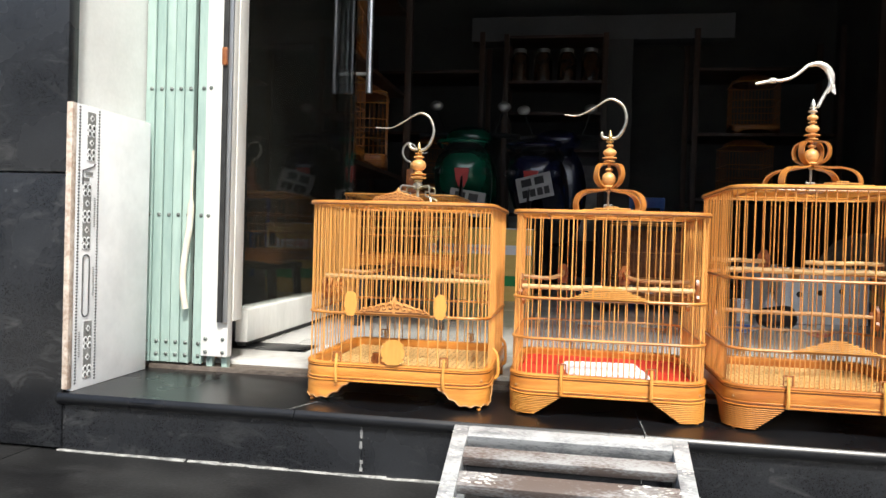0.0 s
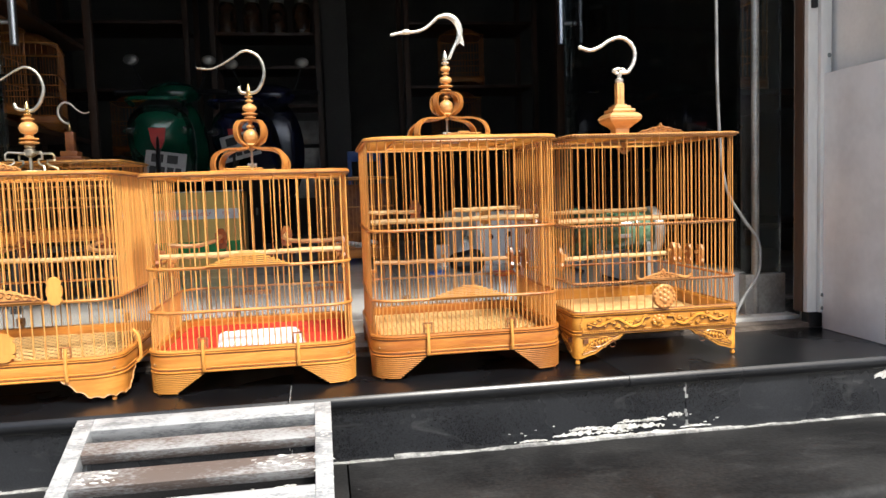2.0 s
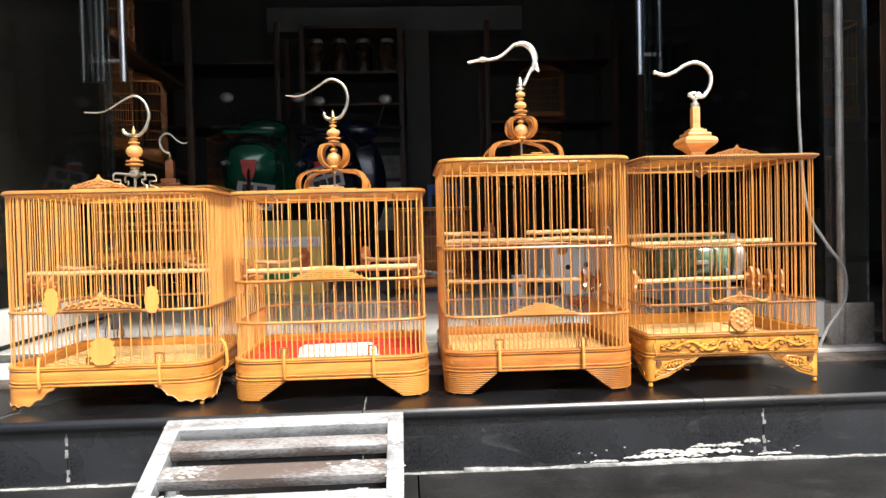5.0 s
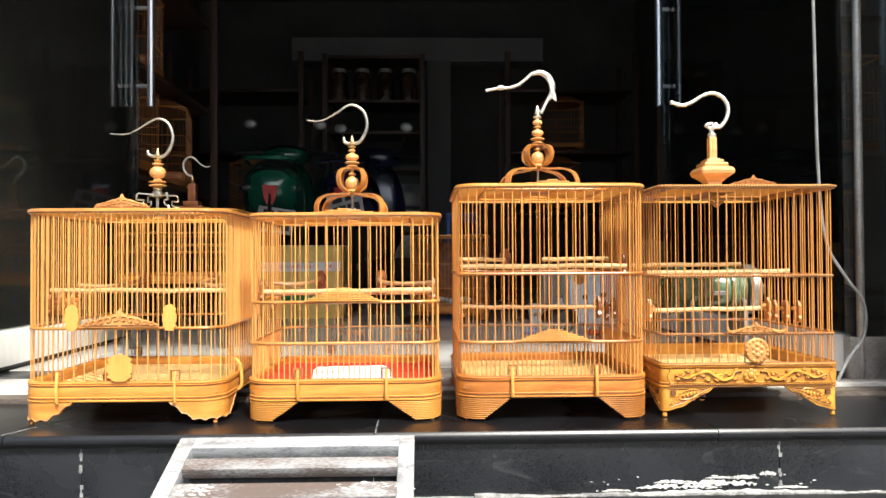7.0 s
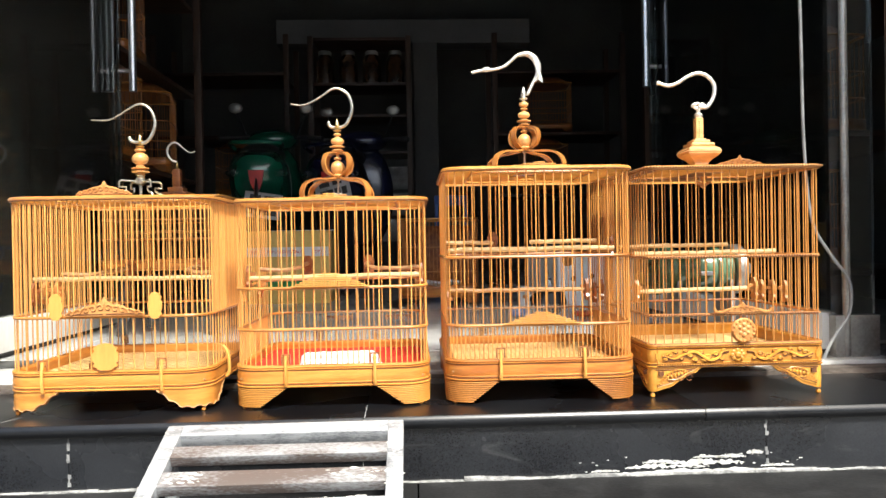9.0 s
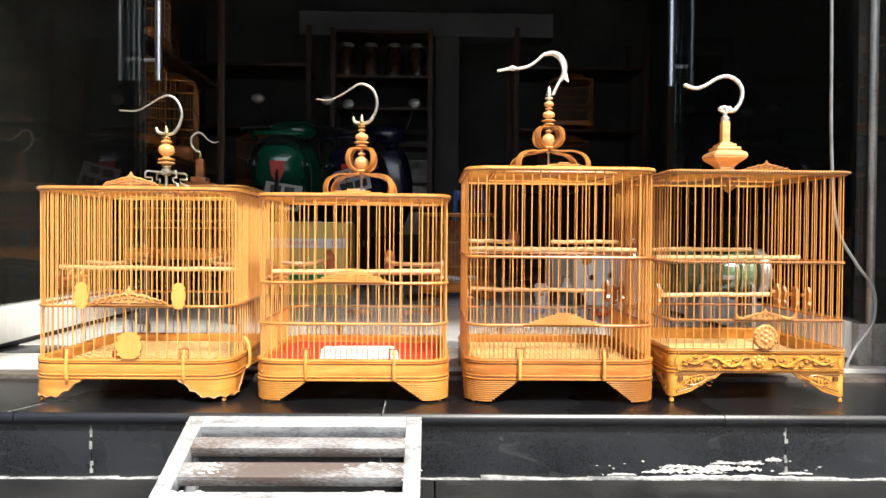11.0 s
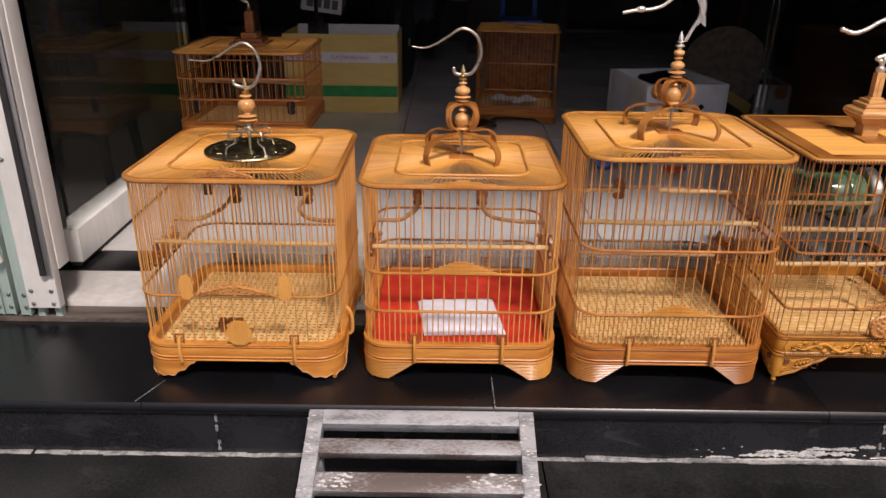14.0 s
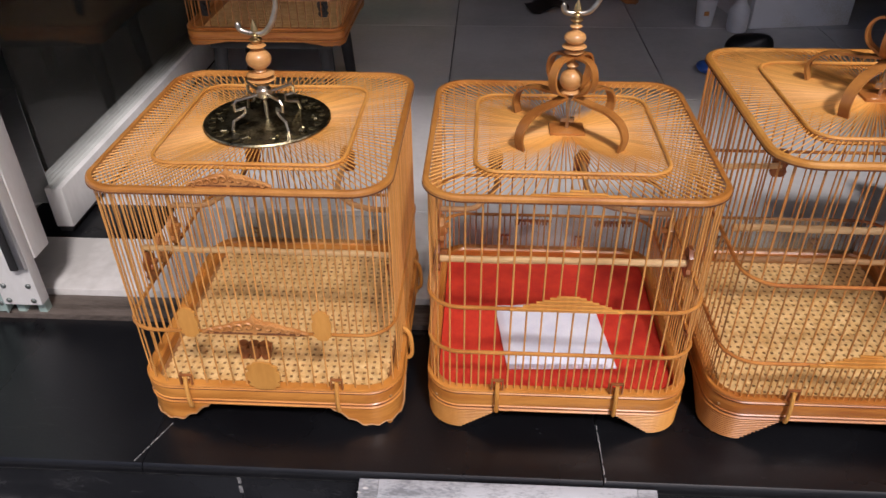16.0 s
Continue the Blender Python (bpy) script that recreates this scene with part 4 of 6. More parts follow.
        part("roof_ring", sweep(BM(), W * inner, D * inner, R * inner, disc(0.0024, top - 0.0012, 7, 0.9)), BAMBOO, cage)
        part("roof_centre", sweep(BM(), W * 0.11, D * 0.11, R * 0.11, disc(0.0020, top + 0.004, 7, 0.9)), BAMBOO, cage)
        part("roof_boss", box(BM(), (0, 0, top + 0.005), (0.046, 0.036, 0.007), None, 0.0015), RED_BAMBOO, cage)
    return cage, top


def hook_part(cage, pts, r0, r1, mat, y=0.0, label=""):
    p = smooth_pts([(x, y, z) for x, z in pts], 5)
    n = len(p)
    rad = [r0 + (r1 - r0) * max(0, (i / (n - 1) - 0.35) / 0.65) for i in range(n)]
    rad[0] *= 0.6
    return part("hook", tube(BM(), p, rad, 10), mat, cage, label)


def loop_finial(cage, z_roof, beads, loop_z, loop_r, leg_z, leg, ball_z, turn=0):
    """Turned beads over bent strap loops that stand on four bent strap legs."""
    bm = BM()
    prof = []
    for r, z, sq in sorted(beads, key=lambda b: b[1]):
        prof += bead(r, z, 6, sq)
    lathe(bm, prof)
    part("finial", bm, TURNED, cage, "turned pale wooden finial")
    bm = BM()
    lathe(bm, [(0.003, loop_z[0] - 0.003)] + bead(0.0125, loop_z[0] + 0.003, 4, 0.35) + bead(0.0145, ball_z, 8) + bead(0.008, ball_z + 0.019, 4, 0.5) + [(0.004, loop_z[1])])
    part("finial", bm, TURNED, cage, "turned pale wooden ball")
    for a in range(4):
        q = radians(45 + 90 * a + turn)
        c, s = math.cos(q), math.sin(q)
        zl, zh = loop_z
        strap_pts = [(0.004 * c, 0.004 * s, zh), (loop_r * 0.75 * c, loop_r * 0.75 * s, zh - 0.003), (loop_r * c, loop_r * s, zl + (zh - zl) * 0.62), (loop_r * 0.86 * c, loop_r * 0.86 * s, zl + (zh - zl) * 0.25), (0.012 * c, 0.012 * s, zl)]
        part("strap", strap(BM(), strap_pts, 0.0115, 0.0030), STRAP, cage)
        lx, ly = leg[0] * (1 if c > 0 else -1), leg[1] * (1 if s > 0 else -1)
        zt = leg_z
        leg_pts = [(0.010 * c, 0.010 * s, zl - 0.002), (lx * 0.40, ly * 0.40, zt + 0.001), (lx * 0.70, ly * 0.70, zt - 0.001), (lx * 0.95, ly * 0.95, zt - 0.011), (lx * 1.05, ly * 1.05, zt - 0.028), (lx, ly, z_roof + 0.004)]
        part("strap_leg", strap(BM(), leg_pts, 0.013, 0.0034), STRAP, cage)
    bm = BM()
    lathe(bm, [(0.0018, z_roof + 0.006), (0.0022, z_roof + 0.010), (0.0022, loop_z[0] - 0.008), (0.006, loop_z[0] - 0.006), (0.006, loop_z[0] - 0.003)], seg=8)
    box(bm, (0, 0, z_roof + 0.020), (0.018, 0.002, 0.007), None, 0.0008)
    part("wing_nut", bm, HOOK_METAL, cage, "small metal bolt and wing nut")


def top_tip(cage, z, mat, r=0.0085):
    bm = lathe(BM(), [(r * 0.55, z - 0.022)] + bead(r, z - 0.017, 4, 0.35) + bead(r * 0.75, z - 0.010, 4, 0.4) + [(r * 0.55, z - 0.006), (r * 0.42, z), (r * 0.05, z + 0.008)], seg=12)
    return part("hook_socket", bm, mat, cage, "metal hook socket")


def perch(cage, a, b, r, mat):
    n = 9
    pts = [Vector(a).lerp(Vector(b), k / n) + Vector((0, random.uniform(-1, 1) * 0.0012, random.uniform(-1, 1) * 0.0010)) for k in range(n + 1)]
    return part("perch", tube(BM(), pts, [r * random.uniform(0.92, 1.08) for _ in pts], 9, up=(0, 0, 1)), mat, cage)


def cup_bracket(cage, x, y, z, ax, mat=CARVED_DARK):
    """A small carved board with a scalloped foot and a peg, which holds a food cup to the bars."""
    bm = BM()
    w, h = 0.024, 0.044
    half = [(0.25, -0.50), (0.42, -0.43), (0.50, -0.30), (0.38, -0.18), (0.50, 0.0), (0.50, 0.26), (0.36, 0.34), (0.22, 0.50)]
    out = [(w * a, h * b) for a, b in half] + [(-w * a, h * b) for a, b in reversed(half)]
    slab(bm, out, -0.0028, 0.0028)
    ball(bm, (0, -0.004, -0.004), 0.0065, (1, 0.6, 1), 8, 6)
    box(bm, (0, -0.007, 0.006), (0.007, 0.010, 0.007), None, 0.0015)
    bmesh.ops.transform(bm, matrix=pose(x, y, z, 0, 0, (90 if x < 0 else -90) if ax == "x" else 0), verts=bm.verts)
    part("cup_bracket", bm, mat, cage)


def bent_perch(cage, sx, D, mat, x_in, z):
    """A perch from the side bars that bends round to a bracket on the back bars."""
    y_end = D / 2 - 0.012
    pts = [(sx * 0.168, 0.015, z), (sx * 0.125, 0.022, z - 0.003), (sx * (x_in + 0.020), 0.040, z - 0.002), (sx * x_in, 0.075, z + 0.003), (sx * x_in, y_end - 0.03, z + 0.006), (sx * x_in, y_end, z + 0.006)]
    part("perch", tube(BM(), smooth_pts(pts, 4), 0.0044, 8, up=(0, 0, 1)), mat, cage)
    cup_bracket(cage, sx * x_in, y_end, z + 0.002, "y")


def splash_guard(cage, W, D, z0, z1):
    """A clear sheet with round top corners inside the lower back bars."""
    w, r = W - 0.070, 0.022
    top_arc = [(w / 2 - r + r * math.cos(a), z1 - r + r * math.sin(a)) for a in (radians(15 * k) for k in range(7))]
    bm = slab(BM(), [(-w / 2, z0), (w / 2, z0)] + top_arc + [(-x, z) for x, z in reversed(top_arc)], D / 2 - 0.0105, D / 2 - 0.0095)
    p = part("splash_guard", bm, LINER, cage, "clear plastic splash guard", smooth=False)
    p.visible_shadow = False


Y0 = 1.480

# first cage: round corners, scalloped feet, bronze roof disc
W, D = 0.360, 0.364
cage, top = cage_shell((-0.250, 1.480, 0), "honey bamboo cage with carved crests and scalloped feet", W, D, 0.045, (0.036, 0.073, 0.168, 0.380), 0.0187, "above", TRAY_WOOD, BAMBOO, "scalloped", drop=0.0065)
fy = -D / 2 - 0.004
crest = part("crest", carved_mound(BM(), 0.138, 0.034, fy - 0.002, 0.170, 9), CARVED, cage, "carved wooden crest on the front ring")
part("crest_groove", mound_grooves(0.138, 0.034, fy - 0.002, 0.170, 9), GROOVE, crest, "dark stained groove with painted shade")
crest = part("roof_crest", carved_mound(BM(), 0.098, 0.026, fy + 0.006, top + 0.004, 8), CARVED, cage, "carved wooden crest on the roof rim")
part("crest_groove", mound_grooves(0.098, 0.026, fy + 0.006, top + 0.004, 8), GROOVE, crest, "dark stained groove with painted shade")
for x in (-0.085, 0.088):
    bm = plaque(BM(), 0.025, 0.046, fy - 0.002, 0.164)
    bmesh.ops.translate(bm, vec=(x, 0, 0), verts=bm.verts)
    part("plaque", bm, BAMBOO, cage)
part("plaque", plaque(BM(), 0.046, 0.047, fy - 0.003, 0.074), BAMBOO, cage)
for x in (-0.110, 0.098):
    clip_parts(cage, x, fy + 0.002, 0.084, 1, CARVED_DARK)
    clip_parts(cage, x, -fy - 0.002, 0.084, -1, CARVED_DARK)
for y in (-0.08, 0.09):
    bm = tube(BM(), smooth_pts([(W / 2 - 0.002, y, 0.10), (W / 2 + 0.008, y, 0.085), (W / 2 + 0.010, y, 0.050), (W / 2 + 0.004, y, 0.040)], 4), 0.0032, 8)
    part("clip_peg", bm, BAMBOO, cage)
perch(cage, (-0.172, -0.087, 0.233), (0.172, -0.087, 0.231), 0.0045, PERCH)
for sx, xi in ((-1, 0.088), (1, 0.068)):
    bent_perch(cage, sx, D, DARK_PERCH, xi, 0.240)
    for y in (-0.087, -0.045, 0.005):
        cup_bracket(cage, sx * (W / 2 - 0.010), y, 0.205, "x", CARVED if y > -0.06 else CARVED_DARK)
splash_guard(cage, W, D, 0.070, 0.131)
bm = BM()
for k in range(3):
    tube(bm, [(-0.054 + 0.016 * k, -0.105, 0.056), (-0.054 + 0.016 * k, -0.105, 0.082)], 0.0075, 10)
box(bm, (-0.038, -0.103, 0.070), (0.050, 0.014, 0.012), None, 0.001)
part("seed_cups", bm, CARVED_DARK, cage, "small dark brown seed cups on the mat")
bm = lathe(BM(), [(0.020, top + 0.0055), (0.083, top + 0.0055), (0.0845, top + 0.0075), (0.083, top + 0.0095), (0.072, top + 0.0085), (0.060, top + 0.0072), (0.030, top + 0.0072), (0.026, top + 0.009), (0.004, top + 0.009)], seg=40)
disc_ob = part("roof_disc", bm, BRONZE, cage, "engraved dark bronze roof disc")
bm = BM()
for k in range(30):
    a = 2 * math.pi * k / 30
    ball(bm, (0.072 * math.cos(a), 0.072 * math.sin(a), top + 0.009), 0.0055, (1.0, 1.0, 0.28), 7, 5)
    if k % 3 == 0:
        tube(bm, [((0.062 + 0.004 * math.sin(j)) * math.cos(a + 0.03 * j), (0.062 + 0.004 * math.sin(j)) * math.sin(a + 0.03 * j), top + 0.0085) for j in range(7)], 0.0014, 5, up=(0, 0, 1))
part("disc_relief", bm, BRONZE, disc_ob)
bm = BM()
for k in range(4):
    a = radians(45 + 90 * k)
    c, s = math.cos(a), math.sin(a)
    tube(bm, [(r * c, r * s, z) for r, z in ((0.006, 0.424), (0.040, 0.425), (0.044, 0.421), (0.044, 0.412), (0.030, 0.412), (0.030, 0.406), (0.034, 0.403), (0.048, 0.399), (0.052, 0.386))], 0.0021, 7, up=(-s, c, 0))
    ball(bm, (0.052 * c, 0.052 * s, 0.385), 0.004, (1, 1, 0.6), 8, 5)
lathe(bm, [(0.002, 0.380), (0.003, 0.40), (0.003, 0.416), (0.010, 0.420), (0.0105, 0.424), (0.0105, 0.430), (0.007, 0.434), (0.010, 0.437), (0.006, 0.441)], seg=14)
part("scroll_legs", bm, HOOK_METAL, cage, "silvery metal scroll legs")
prof = [(0.009, 0.440)] + bead(0.0180, 0.4435, 4, 0.16) + bead(0.0178, 0.4505, 4, 0.16) + [(0.009, 0.455)] + bead(0.0162, 0.470, 8, 0.80) + [(0.0085, 0.4835)] + bead(0.0120, 0.487, 4, 0.25) + [(0.007, 0.492)]
part("finial", lathe(BM(), prof), TURNED, cage, "turned pale wooden vase finial")
top_tip(cage, 0.512, BRASS)
hook_part(cage, [(-0.0205, 0.516), (-0.0175, 0.507), (-0.004, 0.503), (0.010, 0.503), (0.021, 0.513), (0.029, 0.530), (0.031, 0.546), (0.025, 0.565), (0.014, 0.577), (0.0, 0.581), (-0.017, 0.574), (-0.041, 0.559), (-0.064, 0.549), (-0.096, 0.550)], 0.0036, 0.0012, HOOK_METAL, 0, "curved silvery metal hanging hook")

# second cage: stepped feet, red cloth, strap finial
W, D = 0.350, 0.350
fy = -D / 2 - 0.004
cage, top = cage_shell((0.147, Y0 + 0.003, 0), "honey bamboo cage with red cloth floor and stepped feet", W + 0.004, D, 0.045, (0.032, 0.072, 0.137, 0.212, 0.372), 0.0195, True, TRAY_WOOD, BAMBOO, "stepped", mat="red", bar_r=0.00125, drop=0.0065)
part("crest", stepped_crest(BM(), 0.142, 8, fy, 0.2135), BAMBOO, cage, "stepped crest of thin strips")
part("roof_crest", stepped_crest(BM(), 0.108, 3, fy + 0.008, top + 0.003, 0.003), BAMBOO, cage, "low stepped strip on the roof rim")
for x in (-0.082, 0.078):
    clip_parts(cage, x, fy + 0.002, 0.084, 1, CARVED_DARK)
    clip_parts(cage, x * 0.8, -fy - 0.002, 0.084, -1, CARVED_DARK)
perch(cage, (-0.170, -0.090, 0.228), (0.170, -0.090, 0.230), 0.0050, PERCH)
for sx, xi in ((-1, 0.088), (1, 0.050)):
    bent_perch(cage, sx, D, DARK_PERCH, xi, 0.242)
    cup_bracket(cage, sx * 0.166, -0.085, 0.230, "x")
    cup_bracket(cage, sx * 0.166, 0.02, 0.205, "x", CARVED)
splash_guard(cage, W, D, 0.070, 0.140)
for x0 in (-0.020, 0.115):
    teeth = [(x0 - 0.031 + 0.0052 * k + dx, 0.118 if low else 0.124) for k in range(12) for dx, low in ((0, 1), (0.0028, 1), (0.0028, 0), (0.0052, 0))]
    part("door_track", slab(BM(), [(x0 + 0.0314, 0.128), (x0 - 0.031, 0.128)] + teeth, D / 2 - 0.0035, D / 2 - 0.0005), CARVED_DARK, cage, "dark slotted door track", smooth=False)
loop_finial(cage, top, [(0.0155, 0.4900, 0.18), (0.0120, 0.4830, 0.22), (0.0137, 0.5010, 0.62), (0.0078, 0.5150, 0.35)], (0.428, 0.478), 0.036, 0.422, (0.062, 0.058), 0.447)
top_tip(cage, 0.540, BRASS)
hook_part(cage, [(-0.018, 0.543), (-0.014, 0.532), (0, 0.530), (0.016, 0.534), (0.028, 0.554), (0.031, 0.574), (0.024, 0.596), (0.008, 0.608), (-0.008, 0.609), (-0.028, 0.596), (-0.052, 0.582), (-0.071, 0.576), (-0.093, 0.578)], 0.0036, 0.0012, HOOK_METAL, 0, "curved silvery metal hanging hook")

# the folded cloth lies on the red lining
bm = BM()
bmesh.ops.create_grid(bm, x_segments=24, y_segments=18, size=0.5)
for v in bm.verts:
    e = max(abs(v.co.x), abs(v.co.y)) * 2
    v.co = Vector((v.co.x * 0.156 - v.co.y * 0.010, v.co.y * 0.142, 0.0125 * (1 - max(0, (e - 0.80) / 0.20) ** 2 * 0.75) + 0.0018 * noise.noise(v.co * 7)))
geo = bmesh.ops.extrude_face_region(bm, geom=bm.faces[:])
for v in [g for g in geo["geom"] if isinstance(g, bmesh.types.BMVert)]:
    v.co.z = 0.0005
cloth = part("folded_cloth", bm, WHITE_CLOTH, None)
cloth.matrix_basis = pose(0.150, Y0 - 0.043, 0.0575, 0, 0, 3)
tagged(cloth, "folded white cloth packet on the red cage floor", "cloth")
bm = BM()
for k in range(26):
    box(bm, (-0.068 + 0.136 * k / 25, -0.0715, 0.0065), (0.0028, 0.0016, 0.010), None, 0.0005)
part("crimped_seam", bm, WHITE_CLOTH, cloth, "white crimped edge")

# third cage: taller, reddish tray and feet
cage, top = cage_shell((0.532, Y0 + 0.004, 0), "tall honey bamboo cage with reddish tray and stepped feet", W + 0.002, D + 0.01, 0.045, (0.036, 0.075, 0.137, 0.262, 0.424), 0.0165, True, TRAY_RED, RED_BAMBOO, "stepped", bar_r=0.00125, rod=ROD_MID, drop=0.0065)
fy = -(D + 0.01) / 2 - 0.004
part("crest", stepped_crest(BM(), 0.142, 7, fy, 0.1385), BAMBOO, cage, "stepped crest of thin strips")
part("roof_crest", stepped_crest(BM(), 0.100, 3, fy + 0.008, top + 0.003, 0.003), BAMBOO, cage, "low stepped strip on the roof rim")
for x in (-0.078, 0.076):
    clip_parts(cage, x, fy + 0.002, 0.087, 1, CARVED_DARK)
    clip_parts(cage, x, -fy - 0.002, 0.087, -1, CARVED_DARK)
perch(cage, (-0.166, -0.07, 0.274), (0.164, -0.07, 0.275), 0.0052, PERCH)
perch(cage, (-0.16, -0.02, 0.192), (0.12, -0.02, 0.190), 0.0042, DARK_PERCH)
perch(cage, (-0.165, 0.07, 0.290), (-0.06, 0.08, 0.288), 0.0045, PERCH)
perch(cage, (0.165, 0.07, 0.290), (0.02, 0.08, 0.288), 0.0045, PERCH)
splash_guard(cage, W + 0.002, D + 0.01, 0.072, 0.145)
for x, y, z, ax in ((0.164, -0.05, 0.275, "x"), (0.163, 0.03, 0.185, "x"), (0.163, 0.09, 0.175, "x"), (0.120, -0.02, 0.19, "x"), (-0.164, 0.03, 0.165, "x"), (-0.06, 0.085, 0.29, "y")):
    cup_bracket(cage, x, y, z, ax)
loop_finial(cage, top, [(0.0155, 0.5385, 0.18), (0.012, 0.531, 0.22), (0.0125, 0.551, 0.62), (0.0085, 0.5635, 0.25), (0.0100, 0.573, 0.62), (0.0070, 0.5845, 0.3)], (0.480, 0.526), 0.036, 0.473, (0.066, 0.060), 0.498)
top_tip(cage, 0.602, PALE_METAL, 0.0088)
h3 = hook_part(cage, [(0.008, 0.592), (0.014, 0.606), (0.022, 0.622), (0.031, 0.640), (0.030, 0.656), (0.021, 0.671), (0.006, 0.678), (-0.010, 0.676), (-0.024, 0.664), (-0.040, 0.652), (-0.060, 0.646), (-0.080, 0.645), (-0.107, 0.640)], 0.0034, 0.0030, PALE_METAL, 0, "thick pale silver hook shaped like a crane's neck")
bm = tube(BM(), smooth_pts([(0.024, 0, 0.621), (0.031, 0, 0.640), (0.030, 0, 0.656), (0.021, 0, 0.671), (0.006, 0, 0.678), (-0.010, 0, 0.675)], 5), [0.0036 + 0.0034 * math.sin(math.pi * k / 25) for k in range(26)], 10)
ball(bm, (-0.076, 0, 0.6462), 0.0062, (1.5, 0.8, 0.9), 10, 7)
tube(bm, [(-0.082, 0, 0.645), (-0.097, 0, 0.6415), (-0.108, 0, 0.6405)], [0.0036, 0.0018, 0.0006], 7)
slab(bm, [(0.026, 0.628), (0.040, 0.618), (0.0385, 0.630), (0.036, 0.640), (0.031, 0.642)], -0.002, 0.002)
for k in range(10):
    ball(bm, (0.033 - 0.0012 * k, -0.0052, 0.632 + 0.0036 * k), 0.0026, (1, 0.5, 0.8), 6, 4)
tagged(part("crane_body", bm, PALE_METAL, h3), kind="stuff")

# fourth cage: square corners, carved golden tray, pagoda finial
cage, top = cage_shell((0.900, Y0 + 0.008, 0), "square carved golden bamboo cage with pagoda finial", 0.332, 0.338, 0.014, (0.049, 0.093, 0.147, 0.255, 0.422), 0.0160, False, GOLD_TRAY, RED_BAMBOO, "carved", mat="slats", bar_r=0.00112, drop=0.0065, rod=ROD_MID, roof=False)
fy = -0.338 / 2 - 0.003
for zz, r_, off in ((0.093, 0.0016, 0.0), (0.147, 0.0017, 0.0), (0.255, 0.0017, 0.0), (top + 0.001, 0.0019, 0.009)):
    bm, dark = BM(), BM()
    Lr = rr_len(0.327 + off, 0.333 + off, 0.012)
    nbead = int(Lr / 0.0052)
    line = []
    for k in range(nbead):
        p, nn = rr_at(0.327 + off, 0.333 + off, 0.012, Lr * k / nbead)
        ball(bm, p + nn * 0.0026 + Vector((0, 0, zz)), r_, (1, 1, 1), 5, 4)
        line.append(p + nn * 0.0022 + Vector((0, 0, zz)))
    tube(dark, line + line[:1], 0.0019, 5, up=(0, 0, 1))
    part("bead_groove", dark, GROOVE, cage, "dark stained groove with painted shade")
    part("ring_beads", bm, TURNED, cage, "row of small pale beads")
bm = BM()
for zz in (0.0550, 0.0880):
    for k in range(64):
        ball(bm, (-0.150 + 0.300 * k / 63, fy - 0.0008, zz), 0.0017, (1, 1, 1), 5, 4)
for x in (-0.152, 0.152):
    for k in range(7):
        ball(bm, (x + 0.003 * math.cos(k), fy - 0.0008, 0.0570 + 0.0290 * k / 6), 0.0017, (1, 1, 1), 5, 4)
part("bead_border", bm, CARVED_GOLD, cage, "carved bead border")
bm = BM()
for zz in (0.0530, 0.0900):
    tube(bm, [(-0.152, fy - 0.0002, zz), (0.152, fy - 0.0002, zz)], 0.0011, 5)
part("panel_groove", bm, GROOVE, cage, "dark stained groove with painted shade")
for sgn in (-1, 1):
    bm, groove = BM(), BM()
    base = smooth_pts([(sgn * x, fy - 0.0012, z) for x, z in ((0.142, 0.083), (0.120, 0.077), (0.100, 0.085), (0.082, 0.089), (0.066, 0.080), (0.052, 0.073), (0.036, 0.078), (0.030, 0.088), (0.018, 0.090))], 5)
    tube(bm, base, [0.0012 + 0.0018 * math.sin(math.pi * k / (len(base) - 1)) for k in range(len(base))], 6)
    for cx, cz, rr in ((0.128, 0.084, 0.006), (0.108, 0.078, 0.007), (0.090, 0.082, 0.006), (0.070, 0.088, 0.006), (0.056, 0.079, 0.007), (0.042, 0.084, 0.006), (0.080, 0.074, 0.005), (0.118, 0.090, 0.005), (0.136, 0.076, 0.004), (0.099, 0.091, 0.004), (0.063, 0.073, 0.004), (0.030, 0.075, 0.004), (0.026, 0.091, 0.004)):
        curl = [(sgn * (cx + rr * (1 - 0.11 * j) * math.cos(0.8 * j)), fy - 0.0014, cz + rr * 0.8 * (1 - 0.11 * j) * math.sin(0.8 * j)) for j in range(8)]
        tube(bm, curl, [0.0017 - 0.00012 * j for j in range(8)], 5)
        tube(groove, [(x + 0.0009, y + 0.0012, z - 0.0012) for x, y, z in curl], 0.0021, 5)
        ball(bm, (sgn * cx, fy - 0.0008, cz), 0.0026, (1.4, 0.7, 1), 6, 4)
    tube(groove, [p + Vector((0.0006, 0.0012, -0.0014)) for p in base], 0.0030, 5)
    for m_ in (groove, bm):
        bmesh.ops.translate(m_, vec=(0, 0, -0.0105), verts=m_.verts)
    part("relief_groove", groove, GROOVE, cage, "dark stained groove with painted shade")
    part("scroll_relief", bm, CARVED_GOLD, cage, "carved dragon-scroll relief")
bm = BM()
for k in range(8):
    a = 2 * math.pi * k / 8
    ball(bm, (0.010 * math.cos(a), fy - 0.001, 0.082 + 0.008 * math.sin(a)), 0.005, (1, 0.5, 0.9), 7, 5)
ball(bm, (0, fy - 0.002, 0.082), 0.0075, (1, 0.6, 0.9), 8, 6)
bmesh.ops.translate(bm, vec=(0, 0, -0.0105), verts=bm.verts)
part("flower_relief", bm, CARVED_GOLD, cage, "carved flower relief")
